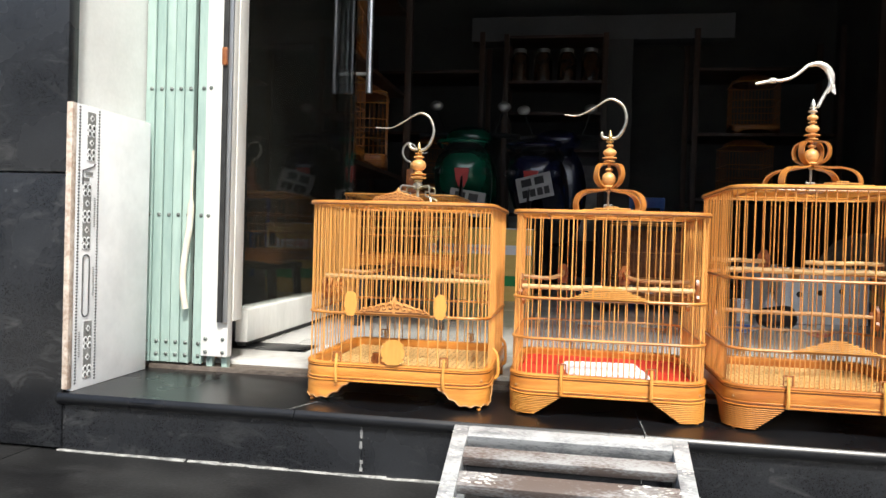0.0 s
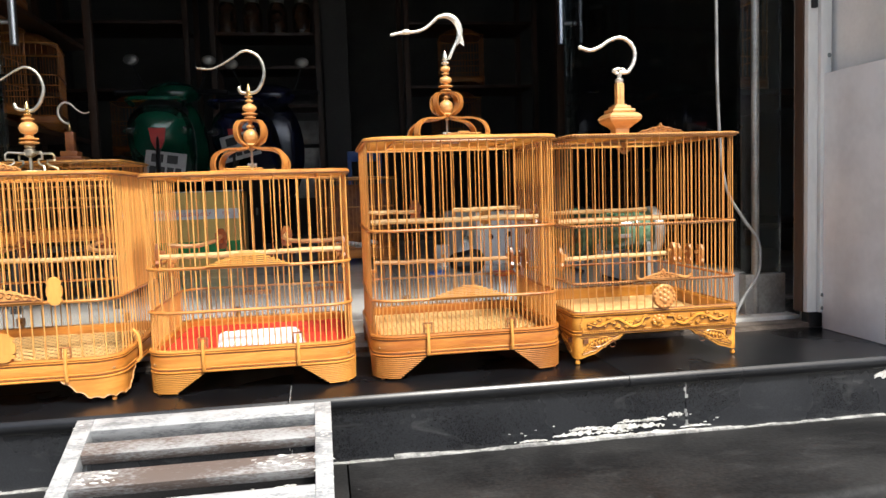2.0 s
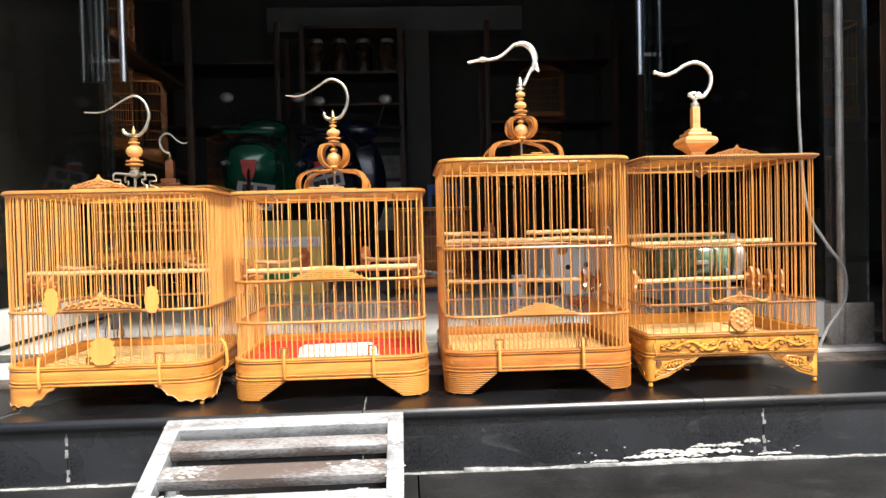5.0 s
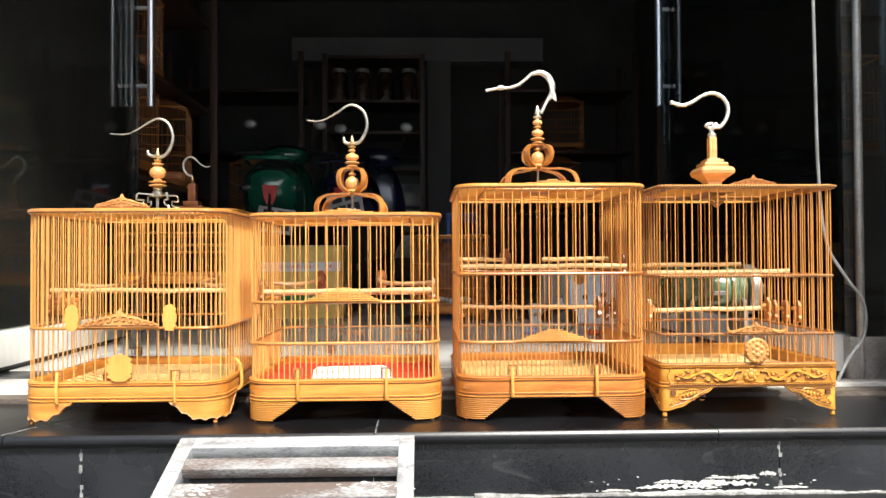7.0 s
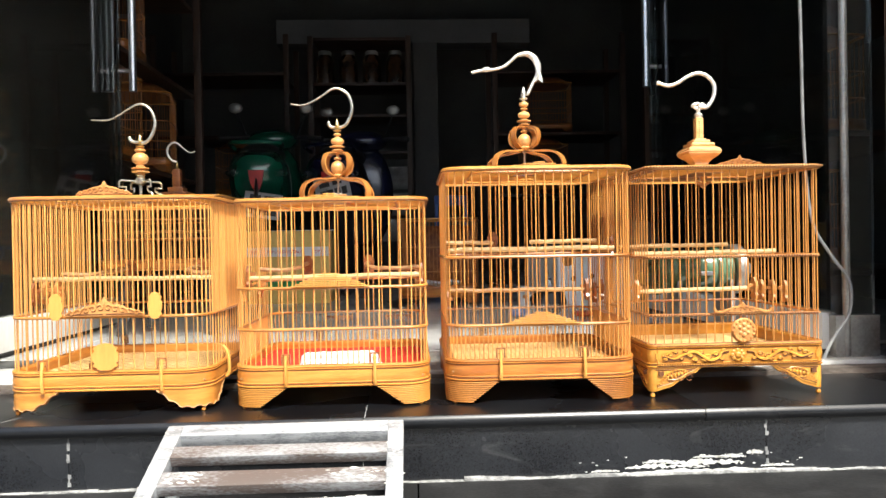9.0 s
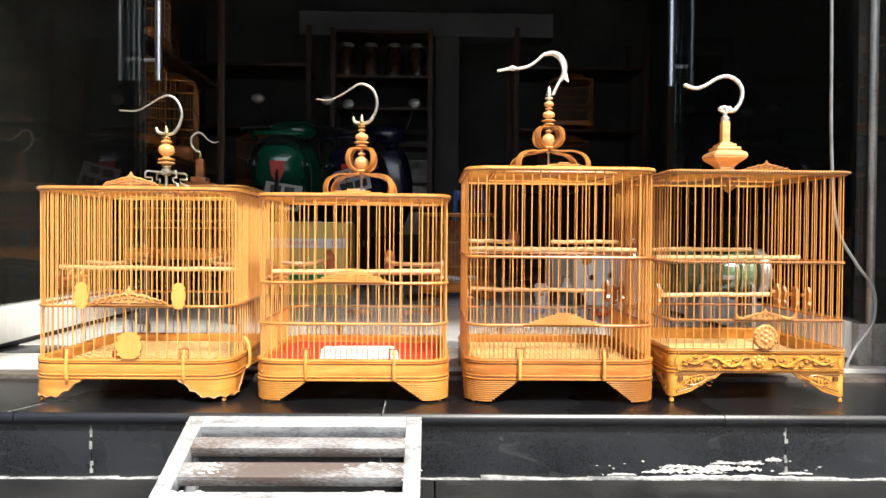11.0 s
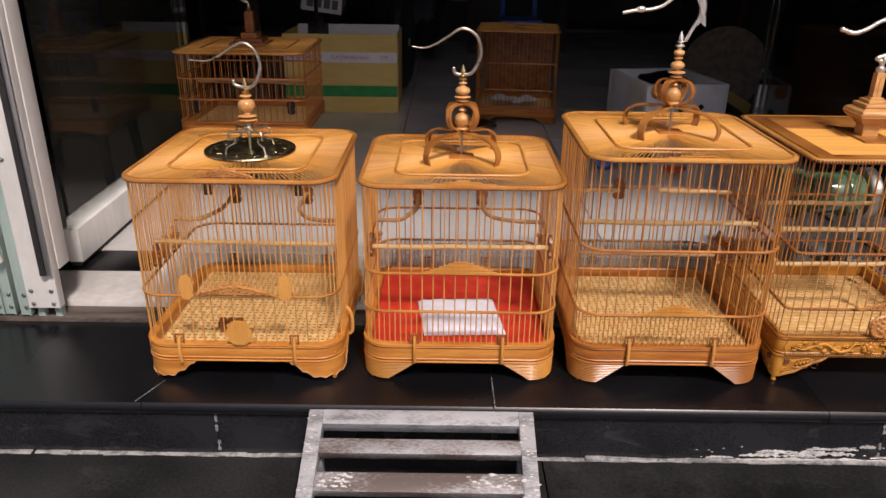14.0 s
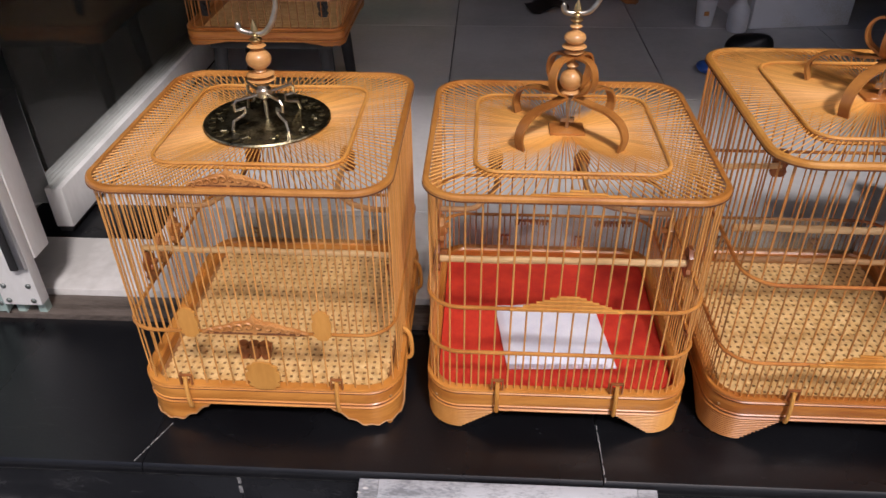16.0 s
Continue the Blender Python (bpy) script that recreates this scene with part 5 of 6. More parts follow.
for sgn in (-1, 1):
    bm = BM()
    base = smooth_pts([(sgn * 0.168, y, z) for y, z in ((-0.13, 0.078), (-0.09, 0.088), (-0.05, 0.076), (0.0, 0.086), (0.05, 0.076), (0.09, 0.088), (0.13, 0.078))], 5)
    tube(bm, base, 0.0022, 6, up=(0, 0, 1))
    for k in range(9):
        ball(bm, (sgn * 0.1685, -0.13 + 0.26 * k / 8, 0.082), 0.006, (0.35, 1, 0.8), 7, 5)
    bmesh.ops.translate(bm, vec=(0, 0, -0.0105), verts=bm.verts)
    part("scroll_relief", bm, CARVED_GOLD, cage, "carved dragon-scroll relief")
# flat roof: brown border boards round a panel of pale parallel slats
for name_, c_, sz_ in (("roof_board", (-0.144, 0, top + 0.002), (0.030, 0.318, 0.006)), ("roof_board", (0.144, 0, top + 0.002), (0.030, 0.318, 0.006)), ("roof_board", (0, 0.108, top + 0.002), (0.257, 0.100, 0.006)), ("roof_board", (0, 0.0, top + 0.0035), (0.060, 0.115, 0.006)), ("roof_board", (0, -0.150, top + 0.002), (0.257, 0.016, 0.006))):
    part(name_, box(BM(), c_, sz_, None, 0.001), STRAP, cage)
for k in range(26):
    shared("roof_slat", SLAT, rod_pose((-0.1285, -0.139 + 0.0076 * k, top + 0.0025), (0.1285, -0.139 + 0.0076 * k, top + 0.0025), 0.0026, 0.5), cage)
bm = BM()
for k in range(5):
    a = radians(-70 + 35 * k)
    ball(bm, (0.010 * math.sin(a), -0.02, top - 0.016 - 0.006 * math.cos(a)), 0.006, (0.6, 0.4, 1.3), 8, 6, Matrix.Rotation(a, 4, "Y"))
lathe(bm, [(0.002, top - 0.018), (0.006, top - 0.010), (0.009, top - 0.004)], (0, -0.02, 0), 10)
part("roof_pendant", bm, STRAP, cage, "small carved leaf pendant under the roof")
bm = lathe(BM(), [(0.004, -0.003), (0.022, -0.003), (0.0235, 0.0), (0.0205, 0.003), (0.016, 0.0028), (0.003, 0.0035)], seg=28)
for k in range(16):
    a = 2 * math.pi * k / 16
    ball(bm, (0.0195 * math.cos(a), 0.0195 * math.sin(a), 0.003), 0.0030, (1, 1, 0.7), 6, 4)
for x, y, r in ((0, 0.001, 0.005), (-0.008, 0.006, 0.0042), (0.008, 0.006, 0.0042), (0, -0.008, 0.0055), (-0.007, -0.004, 0.004), (0.007, -0.004, 0.004), (0, 0.011, 0.0045)):
    ball(bm, (x, y, 0.003), r, (1, 1, 0.6), 7, 5)
bmesh.ops.transform(bm, matrix=pose(0.010, fy - 0.004, 0.117, 90, 0, 0), verts=bm.verts)
part("medallion", bm, CARVED, cage, "round carved relief medallion")
bm = carved_mound(BM(), 0.094, 0.022, fy - 0.003, 0.163, 7)
for sgn in (-1, 1):
    tube(bm, smooth_pts([(sgn * 0.030, fy - 0.003, 0.170), (sgn * 0.042, fy - 0.003, 0.166), (sgn * 0.052, fy - 0.003, 0.168), (sgn * 0.054, fy - 0.003, 0.174)], 4), 0.0028, 6)
bmesh.ops.translate(bm, vec=(0.010, 0, -0.0145), verts=bm.verts)
crest = part("crest", bm, CARVED, cage, "carved crest on the front ring")
bm = mound_grooves(0.094, 0.020, fy - 0.003, 0.163, 7)
bmesh.ops.translate(bm, vec=(0.010, 0, -0.0145), verts=bm.verts)
part("crest_groove", bm, GROOVE, crest, "dark stained groove with painted shade")
bm = carved_mound(BM(), 0.090, 0.020, 0.0, top + 0.004, 7)
bmesh.ops.translate(bm, vec=(0.020, -0.150, 0), verts=bm.verts)
crest = part("roof_crest", bm, STRAP, cage, "carved crest on the roof")
bm = mound_grooves(0.090, 0.020, 0.0, top + 0.004, 7)
bmesh.ops.translate(bm, vec=(0.020, -0.150, 0), verts=bm.verts)
part("crest_groove", bm, GROOVE, crest, "dark stained groove with painted shade")
perch(cage, (-0.16, -0.06, 0.259), (0.13, -0.06, 0.263), 0.0048, PERCH)
perch(cage, (-0.16, 0.05, 0.275), (0.08, 0.05, 0.276), 0.0045, PERCH)
perch(cage, (-0.15, -0.05, 0.184), (0.085, -0.05, 0.187), 0.0045, PERCH)
for x, y, z, ax in ((0.088, -0.055, 0.187, "x"), (0.152, -0.05, 0.180, "x"), (0.152, 0.0, 0.178, "x"), (0.152, 0.05, 0.176, "x"), (-0.152, -0.05, 0.185, "x"), (-0.152, 0.02, 0.182, "x")):
    cup_bracket(cage, x, y, z, ax, CARVED)
bm = BM()
for w2, z0, z1, b in ((0.030, 0.426, 0.447, 0.002), (0.036, 0.488, 0.4945, 0.002), (0.050, 0.4805, 0.488, 0.003), (0.0155, 0.4945, 0.542, 0.001), (0.024, 0.4935, 0.498, 0.001)):
    box(bm, (0, 0, (z0 + z1) / 2), (w2, w2, z1 - z0), None, b)
lv = []
for w2, z in ((0.030, 0.447), (0.040, 0.453), (0.060, 0.461), (0.067, 0.465), (0.067, 0.473), (0.063, 0.476), (0.048, 0.4805)):
    lv.append([bm.verts.new((sx * w2 / 2, sy * w2 / 2, z)) for sx, sy in ((-1, -1), (1, -1), (1, 1), (-1, 1))])
for u, v in zip(lv, lv[1:]):
    for k in range(4):
        bm.faces.new((u[k], u[(k + 1) % 4], v[(k + 1) % 4], v[k]))
bm.faces.new(lv[0][::-1])
bm.faces.new(lv[-1])
for k in range(18):
    for s in (-1, 1):
        ball(bm, (-0.032 + 0.064 * k / 17, s * 0.0340, 0.4695), 0.0018, (1, 1, 1), 5, 4)
        ball(bm, (s * 0.0340, -0.032 + 0.064 * k / 17, 0.4695), 0.0018, (1, 1, 1), 5, 4)
for k in range(9):
    for s in (-1, 1):
        ball(bm, (0, s * 0.008, 0.502 + 0.004 * k), 0.0016, (1.6, 1, 1), 5, 4)
part("finial", bm, TURNED, cage, "square stepped pagoda finial", smooth=False)
bm = lathe(BM(), [(0.005, 0.540), (0.0085, 0.545), (0.0085, 0.550), (0.004, 0.553), (0.005, 0.560)], seg=12)
for k in range(12):
    a = k * 2.4
    ball(bm, (0.012 * math.cos(a), 0.006 * math.sin(a * 1.7), 0.567 + 0.0045 * math.sin(a)), 0.0045, (1.2, 0.8, 0.8), 7, 5)
part("hook_socket", bm, PALE_METAL, cage, "silver cast knot under the hook")
h4 = hook_part(cage, [(0.0, 0.566), (0.018, 0.565), (0.030, 0.580), (0.035, 0.597), (0.033, 0.614), (0.021, 0.629), (0.002, 0.636), (-0.020, 0.630), (-0.041, 0.617), (-0.062, 0.610), (-0.084, 0.616)], 0.0040, 0.0034, PALE_METAL, 0, "knobbly silver hanging hook")
bm = BM()
for k, p in enumerate(smooth_pts([(0.018, 0, 0.565), (0.030, 0, 0.580), (0.035, 0, 0.597), (0.033, 0, 0.614), (0.021, 0, 0.629), (0.002, 0, 0.636), (-0.020, 0, 0.630), (-0.041, 0, 0.617), (-0.062, 0, 0.610), (-0.084, 0, 0.616)], 3)):
    ball(bm, p, 0.0046 if k % 2 else 0.0040, (1, 1, 1), 7, 5)
part("hook_scales", bm, PALE_METAL, h4)

# ---- metal ramp on the step ----
ramp_thing = thing("metal_ramp", (0, 0, 0), "worn silver-painted steel ramp with flat rungs", "ramp")


def ramp_pt(x, y, dz=0.0):
    return Vector((x, y, -0.007 - 0.40 * (1.221 - y) + dz))


TILTED = Matrix.Rotation(math.atan(0.40), 4, "X")
TC = math.cos(math.atan(0.40))
RAMP_L, RAMP_R = -0.103, 0.264
for x in (RAMP_L, RAMP_R):
    p = ramp_pt(x, 1.221 - 0.134, -0.0145)
    part("side_rail", box(BM(), p, (0.026, 0.268 / TC, 0.026), TILTED, 0.0015), RAMP_PAINT, ramp_thing)
for y, w, mat_ in ((1.2075, 0.027, RAMP_PAINT), (1.1540, 0.026, RAMP_RUST), (1.0930, 0.032, RAMP_RUST), (1.0340, 0.026, RAMP_PAINT), (0.9760, 0.026, RAMP_RUST)):
    p = ramp_pt((RAMP_L + RAMP_R) / 2, y, -0.0105 if y < 1.2 else -0.0135)
    part("rung", box(BM(), p, (RAMP_R - RAMP_L - 0.0262, w / TC, 0.018 if y < 1.2 else 0.024), TILTED, 0.0012), mat_, ramp_thing)
for x in (RAMP_L + 0.006, RAMP_R - 0.006):
    part("leg", box(BM(), (x, 1.168, (STEP - 0.049) / 2), (0.018, 0.018, -0.049 - STEP), None, 0.001), RAMP_PAINT, ramp_thing)
bm = BM()
for k in range(420):
    side = random.choice((0, 1, 2, 2))
    if side < 2:
        x, y = (RAMP_L, RAMP_R)[side] + random.uniform(-0.012, 0.012), random.uniform(0.97, 1.21)
    else:
        x, y = random.choice((random.uniform(-0.088, -0.03), random.triangular(0.15, 0.248, 0.23))), random.choice((1.0930, 1.0340)) + random.uniform(-0.012, 0.012)
    ball(bm, ramp_pt(x, y, -0.0012), random.uniform(0.0006, 0.0034), (1.7, 1, 0.30), 6, 4)
tagged(part("paint_spatter", bm, MORTAR, ramp_thing, "dried white paint blobs"), kind="stuff")

# ---- folding gate, door posts and glass doors ----
rv_bm = ball(BM(), (0, 0, 0), 0.0048, (1, 0.6, 1), 10, 6)
RIVET_ME = bpy.data.meshes.new("rivet")
rv_bm.to_mesh(RIVET_ME)
rv_bm.free()
RIVET_ME.shade_smooth()
RIVET_ME.materials.append(RIVET)
gate = thing("folding_gate", (0, 0, 0), "pale green folded steel gate with white end leaf", "gate")
XS = [-0.8985, -0.8745, -0.8505, -0.8265, -0.8020]
for x in XS + [-0.7680]:
    bm2 = BM()
    for dx, dy, sx, sy in ((0, 0, 0.021, 0.002), (-0.0095, 0.008, 0.002, 0.016), (0.0095, 0.008, 0.002, 0.016), (0.0115, -0.002, 0.003, 0.006)):
        box(bm2, (dx, dy, 1.1), (sx, sy, 2.18), None, 0.0006)
    o = part("gate_slat", bm2, GREEN_STEEL, gate)
    o.matrix_basis = pose(x, 1.516 + random.uniform(-0.003, 0.003), 0.0)
    for z in (0.028, 0.057, 0.352, 0.643, 0.95, 1.3):
        shared("rivet", RIVET_ME, pose(0.004, -0.002, z), o)
leaf = part("gate_leaf", box(BM(), (-0.722, 1.519, 1.13), (0.066, 0.022, 2.2), None, 0.0015), WHITE_STEEL, gate, "white painted end leaf")
for z in (0.040, 0.070, 0.352, 0.643):
    for x in (-0.743, -0.701):
        if z < 0.1 or x < -0.73:
            shared("rivet", RIVET_ME, pose(x, 1.507, z), leaf)
for x in (-0.740, -0.703):
    part("gate_foot", box(BM(), (x, 1.530, 0.013), (0.014, 0.016, 0.038), None, 0.001), GREEN_STEEL, gate)
hose = part("hose", tube(BM(), smooth_pts([(-0.784, 1.508, 0.50), (-0.785, 1.507, 0.42), (-0.787, 1.505, 0.33), (-0.797, 1.502, 0.25), (-0.798, 1.500, 0.19), (-0.791, 1.501, 0.137)], 6), [0.003] * 9 + [0.0075] * 22, 10), CREAM_HOSE, None)
tagged(hose, "cream plastic hose hanging in the folded gate", "hose")

gate_e = thing("steel_gate", (0, 0, 0), "off-white steel gate leaf at the tiled pier", "gate")
part("gate_leaf", box(BM(), (1.383, 1.525, 1.13), (0.026, 0.06, 2.2), None, 0.002), WHITE_STEEL, gate_e)
part("gate_leaf", box(BM(), (1.357, 1.528, 1.13), (0.024, 0.05, 2.2), None, 0.002), WHITE_STEEL, gate_e)
for x, z in ((1.377, 0.04), (1.377, 0.07), (1.390, 0.04), (1.390, 0.07), (1.390, 0.35), (1.390, 0.60)):
    shared("rivet", RIVET_ME, pose(x, 1.494, z), gate_e)
part("lock", box(BM(), (1.357, 1.500, 0.72), (0.012, 0.010, 0.035), None, 0.002), BLACK, gate_e, "small dark lock")
part("gate_seal", box(BM(), (1.3425, 1.530, 1.13), (0.004, 0.030, 2.2), None, 0.001), DARK_WOOD, gate_e, "brown rusty edge strip")
part("gate_foot", box(BM(), (1.376, 1.53, 0.011), (0.034, 0.026, 0.036), None, 0.001), RUBBER, gate_e)


p_w = thing("door_post", (-0.699, 1.553, 0), "aluminium door post with a black rubber channel", "post", kind="structure")
part("post_body", box(BM(), (0.0, 0.0, 1.19), (0.024, 0.045, 2.16), None, 0.002), WHITE_STEEL, p_w, "off-white post")
part("post_channel", box(BM(), (0.006, -0.052, 1.20), (0.010, 0.006, 2.18), None, 0.001), ALUMINIUM, p_w, "aluminium channel")
part("post_seal", box(BM(), (-0.005, -0.054, 1.20), (0.012, 0.010, 2.18), None, 0.001), RUBBER, p_w, "black rubber seal")
part("latch", box(BM(), (-0.004, -0.062, 0.71), (0.012, 0.010, 0.04), None, 0.003), CARVED_DARK, p_w, "rusty brown latch")


def glass_door(x0, y0, x1, y1, name, bars, reach, glazing):
    """An open door, hinged at the first end: pane, white foot rail, top rail, patch fitting, pull bars on both faces."""
    ln = math.hypot(x1 - x0, y1 - y0)
    door = thing(name, (x0, y0, FLOOR), "open frameless glass door with white foot rail", "door", turn=math.degrees(math.atan2(y1 - y0, x1 - x0)), kind="structure")
    pane = part("pane", box(BM(), (ln / 2, 0, 1.12), (ln, 0.010, 2.06), None, 0.001), glazing, door, "dusty clear glass pane", smooth=False)
    pane.visible_shadow = False
    part("foot_rail", box(BM(), (ln / 2, 0, 0.058), (ln, 0.034, 0.085), None, 0.002), WHITE_STEEL, door, "white metal foot rail")
    part("foot_seal", box(BM(), (ln / 2, 0, 0.011), (ln, 0.024, 0.010)), RUBBER, door, smooth=False)
    part("top_rail", box(BM(), (ln / 2, 0, 2.18), (ln, 0.034, 0.07), None, 0.002), ALUMINIUM, door)
    for s in (-1, 1):
        bm = tube(BM(), [(ln - 0.075, bars + s * reach, 0.85), (ln - 0.075, bars + s * reach, 1.45)], 0.0135, 16, up=(0, 1, 0))
        for z in (0.925, 1.215):
            tube(bm, [(ln - 0.075, bars / 2 + s * 0.004, z), (ln - 0.075, bars + s * reach, z)], 0.008, 12, up=(0, 0, 1))
        part("pull_bar", bm, CHROME, door, "stainless pull bar")
    return door


glass_door(-0.770, 1.752, -0.783, 2.765, "door_1", -0.034, 0.038, PANE)
glass_door(1.262, 1.64, 1.215, 2.76, "door_2", -0.006, 0.047, PANE_CLEAN)
side = thing("window_1", (0, 0, 0), "narrow fixed glass side panel with grey foot rail", "window", kind="structure")
sp = part("pane", box(BM(), (1.312, 1.63, 1.16), (0.10, 0.010, 2.10), None, 0.001), PANE_CLEAN, side, "clear glass pane", smooth=False)
sp.visible_shadow = False
part("foot_rail", box(BM(), (1.314, 1.63, 0.060), (0.104, 0.034, 0.096), None, 0.002), STEEL_GREY, side, "grey foot rail")
part("jamb_tube", tube(BM(), [(1.290, 1.618, 0.014), (1.290, 1.618, 2.20)], 0.009, 14), STEEL_GREY, side, "dull steel tube")
bm = tube(BM(), smooth_pts([(1.175, 1.60, 1.9), (1.176, 1.60, 1.2), (1.182, 1.60, 0.75), (1.186, 1.60, 0.50), (1.196, 1.59, 0.33), (1.232, 1.58, 0.25), (1.268, 1.57, 0.19), (1.262, 1.56, 0.12), (1.222, 1.555, 0.065), (1.196, 1.55, 0.020)], 6), 0.0036, 8)
cable = part("cable", bm, CABLE, None)
tagged(cable, "grey electric cable hanging beside the glass door", "cable")

# ---- sign on the granite pier ----
sign = thing("wall_sign", (0.040, 0.043, 0), "white framed wall sign with large red letters", "sign")
part("sign_face", box(BM(), (2.07, 1.174, 0.70), (1.38, 0.016, 0.86), None, 0.002), SIGN_WHITE, sign)
bm = BM()
for c, sz in (((2.07, 1.168, 0.257), (1.42, 0.03, 0.022)), ((2.07, 1.168, 1.138), (1.42, 0.03, 0.022)), ((1.356, 1.168, 0.70), (0.022, 0.03, 0.854)), ((2.769, 1.168, 0.70), (0.022, 0.03, 0.854))):
    box(bm, c, sz, None, 0.003)
part("sign_frame", bm, SIGN_EDGE, sign)
bm = BM()
for x, z in ((1.42, 0.257), (1.75, 0.257), (1.356, 0.45), (1.356, 0.70)):
    ball(bm, (x, 1.152, z), 0.004, (1, 0.5, 1), 8, 5)
part("screw", bm, CHROME, sign)
S0 = (1.446, 1.1645)


bm = BM()
M = [(0, 0.322), (0.036, 0.322), (0.036, 0.334), (0.026, 0.334), (0.026, 0.450), (0.060, 0.322), (0.066, 0.322), (0.092, 0.440), (0.092, 0.334), (0.082, 0.334), (0.082, 0.322), (0.124, 0.322), (0.124, 0.334), (0.114, 0.334), (0.114, 0.494), (0.124, 0.494), (0.124, 0.506), (0.088, 0.506), (0.066, 0.400), (0.040, 0.506), (0, 0.506), (0, 0.494), (0.010, 0.494), (0.010, 0.334), (0, 0.334)]
slab(bm, [(S0[0] + 1.12 * x, z - 0.006) for x, z in M], S0[1] - 0.0012, S0[1] + 0.0012)
part("letter", bm, SIGN_RED, sign, "red serif letter", smooth=False)
bm = BM()
I = [(0, 0.322), (0.050, 0.322), (0.050, 0.334), (0.038, 0.334), (0.038, 0.494), (0.050, 0.494), (0.050, 0.506), (0, 0.506), (0, 0.494), (0.012, 0.494), (0.012, 0.334), (0, 0.334)]
slab(bm, [(S0[0] + 0.147 + 1.12 * x, z - 0.006) for x, z in I], S0[1] - 0.0012, S0[1] + 0.0012)
slab(bm, [(S0[0] + 0.147 + 1.12 * x, z - 0.006) for x, z in ((0.018, 0.518), (0.026, 0.518), (0.056, 0.548), (0.052, 0.566), (0.040, 0.562))], S0[1] - 0.0012, S0[1] + 0.0012)
part("letter", bm, SIGN_RED, sign, "red serif letter with an accent", smooth=False)

# ---- things inside the shop ----
carton = thing("cardboard_box", (-0.366, 3.70, FLOOR + 0.002), "open brown cardboard box with white and green printed bands", "box", turn=0)
BW, BD, BH = 0.512, 0.34, 0.350
for name, c, sz in (("front_panel", (0, -BD / 2, BH / 2), (BW, 0.006, BH)), ("back_panel", (0, BD / 2, BH / 2), (BW, 0.006, BH)), ("side_panel", (-BW / 2, 0, BH / 2), (0.006, BD - 0.007, BH)), ("side_panel", (BW / 2, 0, BH / 2), (0.006, BD - 0.007, BH)), ("bottom_panel", (0, 0, 0.004), (BW - 0.008, BD - 0.008, 0.006))):
    part(name, box(BM(), c, sz, None, 0.001), CARD, carton)
part("white_liner", box(BM(), (0, BD / 2 - 0.008, BH / 2 + 0.01), (BW - 0.02, 0.004, BH), None, 0.001), CARD_WHITE, carton, "white liner sheet")
part("printed_band", box(BM(), (0, -BD / 2 - 0.0042, 0.249), (BW, 0.0012, 0.046)), CARD_WHITE, carton, "white printed band", smooth=False)
part("printed_band", box(BM(), (0, -BD / 2 - 0.0042, 0.098), (BW, 0.0012, 0.05)), CARD_GREEN, carton, "green printed band", smooth=False)
for x, words, m_ in ((-0.250, "TOP LOADING ONLY", PRINT_RED), (-0.040, "TOP LOADING ONLY", PRINT_RED), (0.180, "TOP", PRINT_RED)):
    lettering("lettering", words, 0.022, m_, pose(x, -BD / 2 - 0.0052, 0.242, 90, 0, 0), carton, 0.0003, 0.80)

stool = thing("low_stool", (-0.482, 2.45, FLOOR + 0.002), "low black plastic stool under a bird cage", "stool")
part("stool_top", box(BM(), (0, 0, 0.185), (0.30, 0.28, 0.02), None, 0.006), BLACK, stool)
for x in (-0.13, 0.13):
    for y in (-0.12, 0.12):
        part("leg", tube(BM(), [(x * 1.1, y * 1.1, 0), (x, y, 0.176)], [0.014, 0.018], 10), BLACK, stool)
cage5, top5 = cage_shell((-0.482, 2.45, 0.209), "brown bamboo cage with a pagoda finial, standing inside", 0.374, 0.36, 0.03, (0.012, 0.045, 0.110, 0.170, 0.242), 0.019, False, TRAY_RED, RED_BAMBOO, "stepped", rod=ROD_RED, group="bird cages inside the shop", mat="slats")
bm = BM()
for w2, z0, z1 in ((0.11, 0.247, 0.255), (0.085, 0.255, 0.265), (0.05, 0.265, 0.282), (0.026, 0.282, 0.342)):
    box(bm, (0, 0, (z0 + z1) / 2), (w2, w2, z1 - z0), None, 0.003)
part("finial", bm, CARVED_DARK, cage5, "stepped brown wooden finial")
top_tip(cage5, 0.362, BRASS)
hook_part(cage5, [(0.0, 0.366), (-0.018, 0.374), (-0.030, 0.394), (-0.028, 0.417), (-0.012, 0.431), (0.006, 0.427), (0.024, 0.409), (0.044, 0.398), (0.060, 0.402)], 0.0042, 0.0015, PALE_METAL)
perch(cage5, (-0.17, -0.02, 0.135), (0.17, -0.02, 0.135), 0.005, DARK_PERCH)
for x in (-0.14, 0.14):
    cup_bracket(cage5, x, -0.15, 0.085, "y", BLACK)

cage6, top6 = cage_shell((0.432, 3.50, FLOOR + 0.002), "old brown bamboo cage with solid sides on the shop floor", 0.352, 0.34, 0.03, (0.03, 0.078, 0.147, 0.26, 0.390), 0.017, False, TRAY_RED, RED_BAMBOO, "stepped", rod=ROD_RED, group="bird cages inside the shop", mat="slats", turn=-6)
part("back_board", box(BM(), (0, 0.15, 0.22), (0.30, 0.006, 0.29), None, 0.001), CARVED_DARK, cage6)
bm = BM()
for k in range(9):
    ball(bm, (-0.09 + 0.02 * k, -0.06 + 0.03 * math.sin(k * 2.1), 0.088 + 0.006 * math.sin(k)), 0.022, (1.2, 1, 0.55), 8, 6)
part("paper_scraps", bm, CARD_WHITE, cage6, "pale paper scraps on the cage floor")

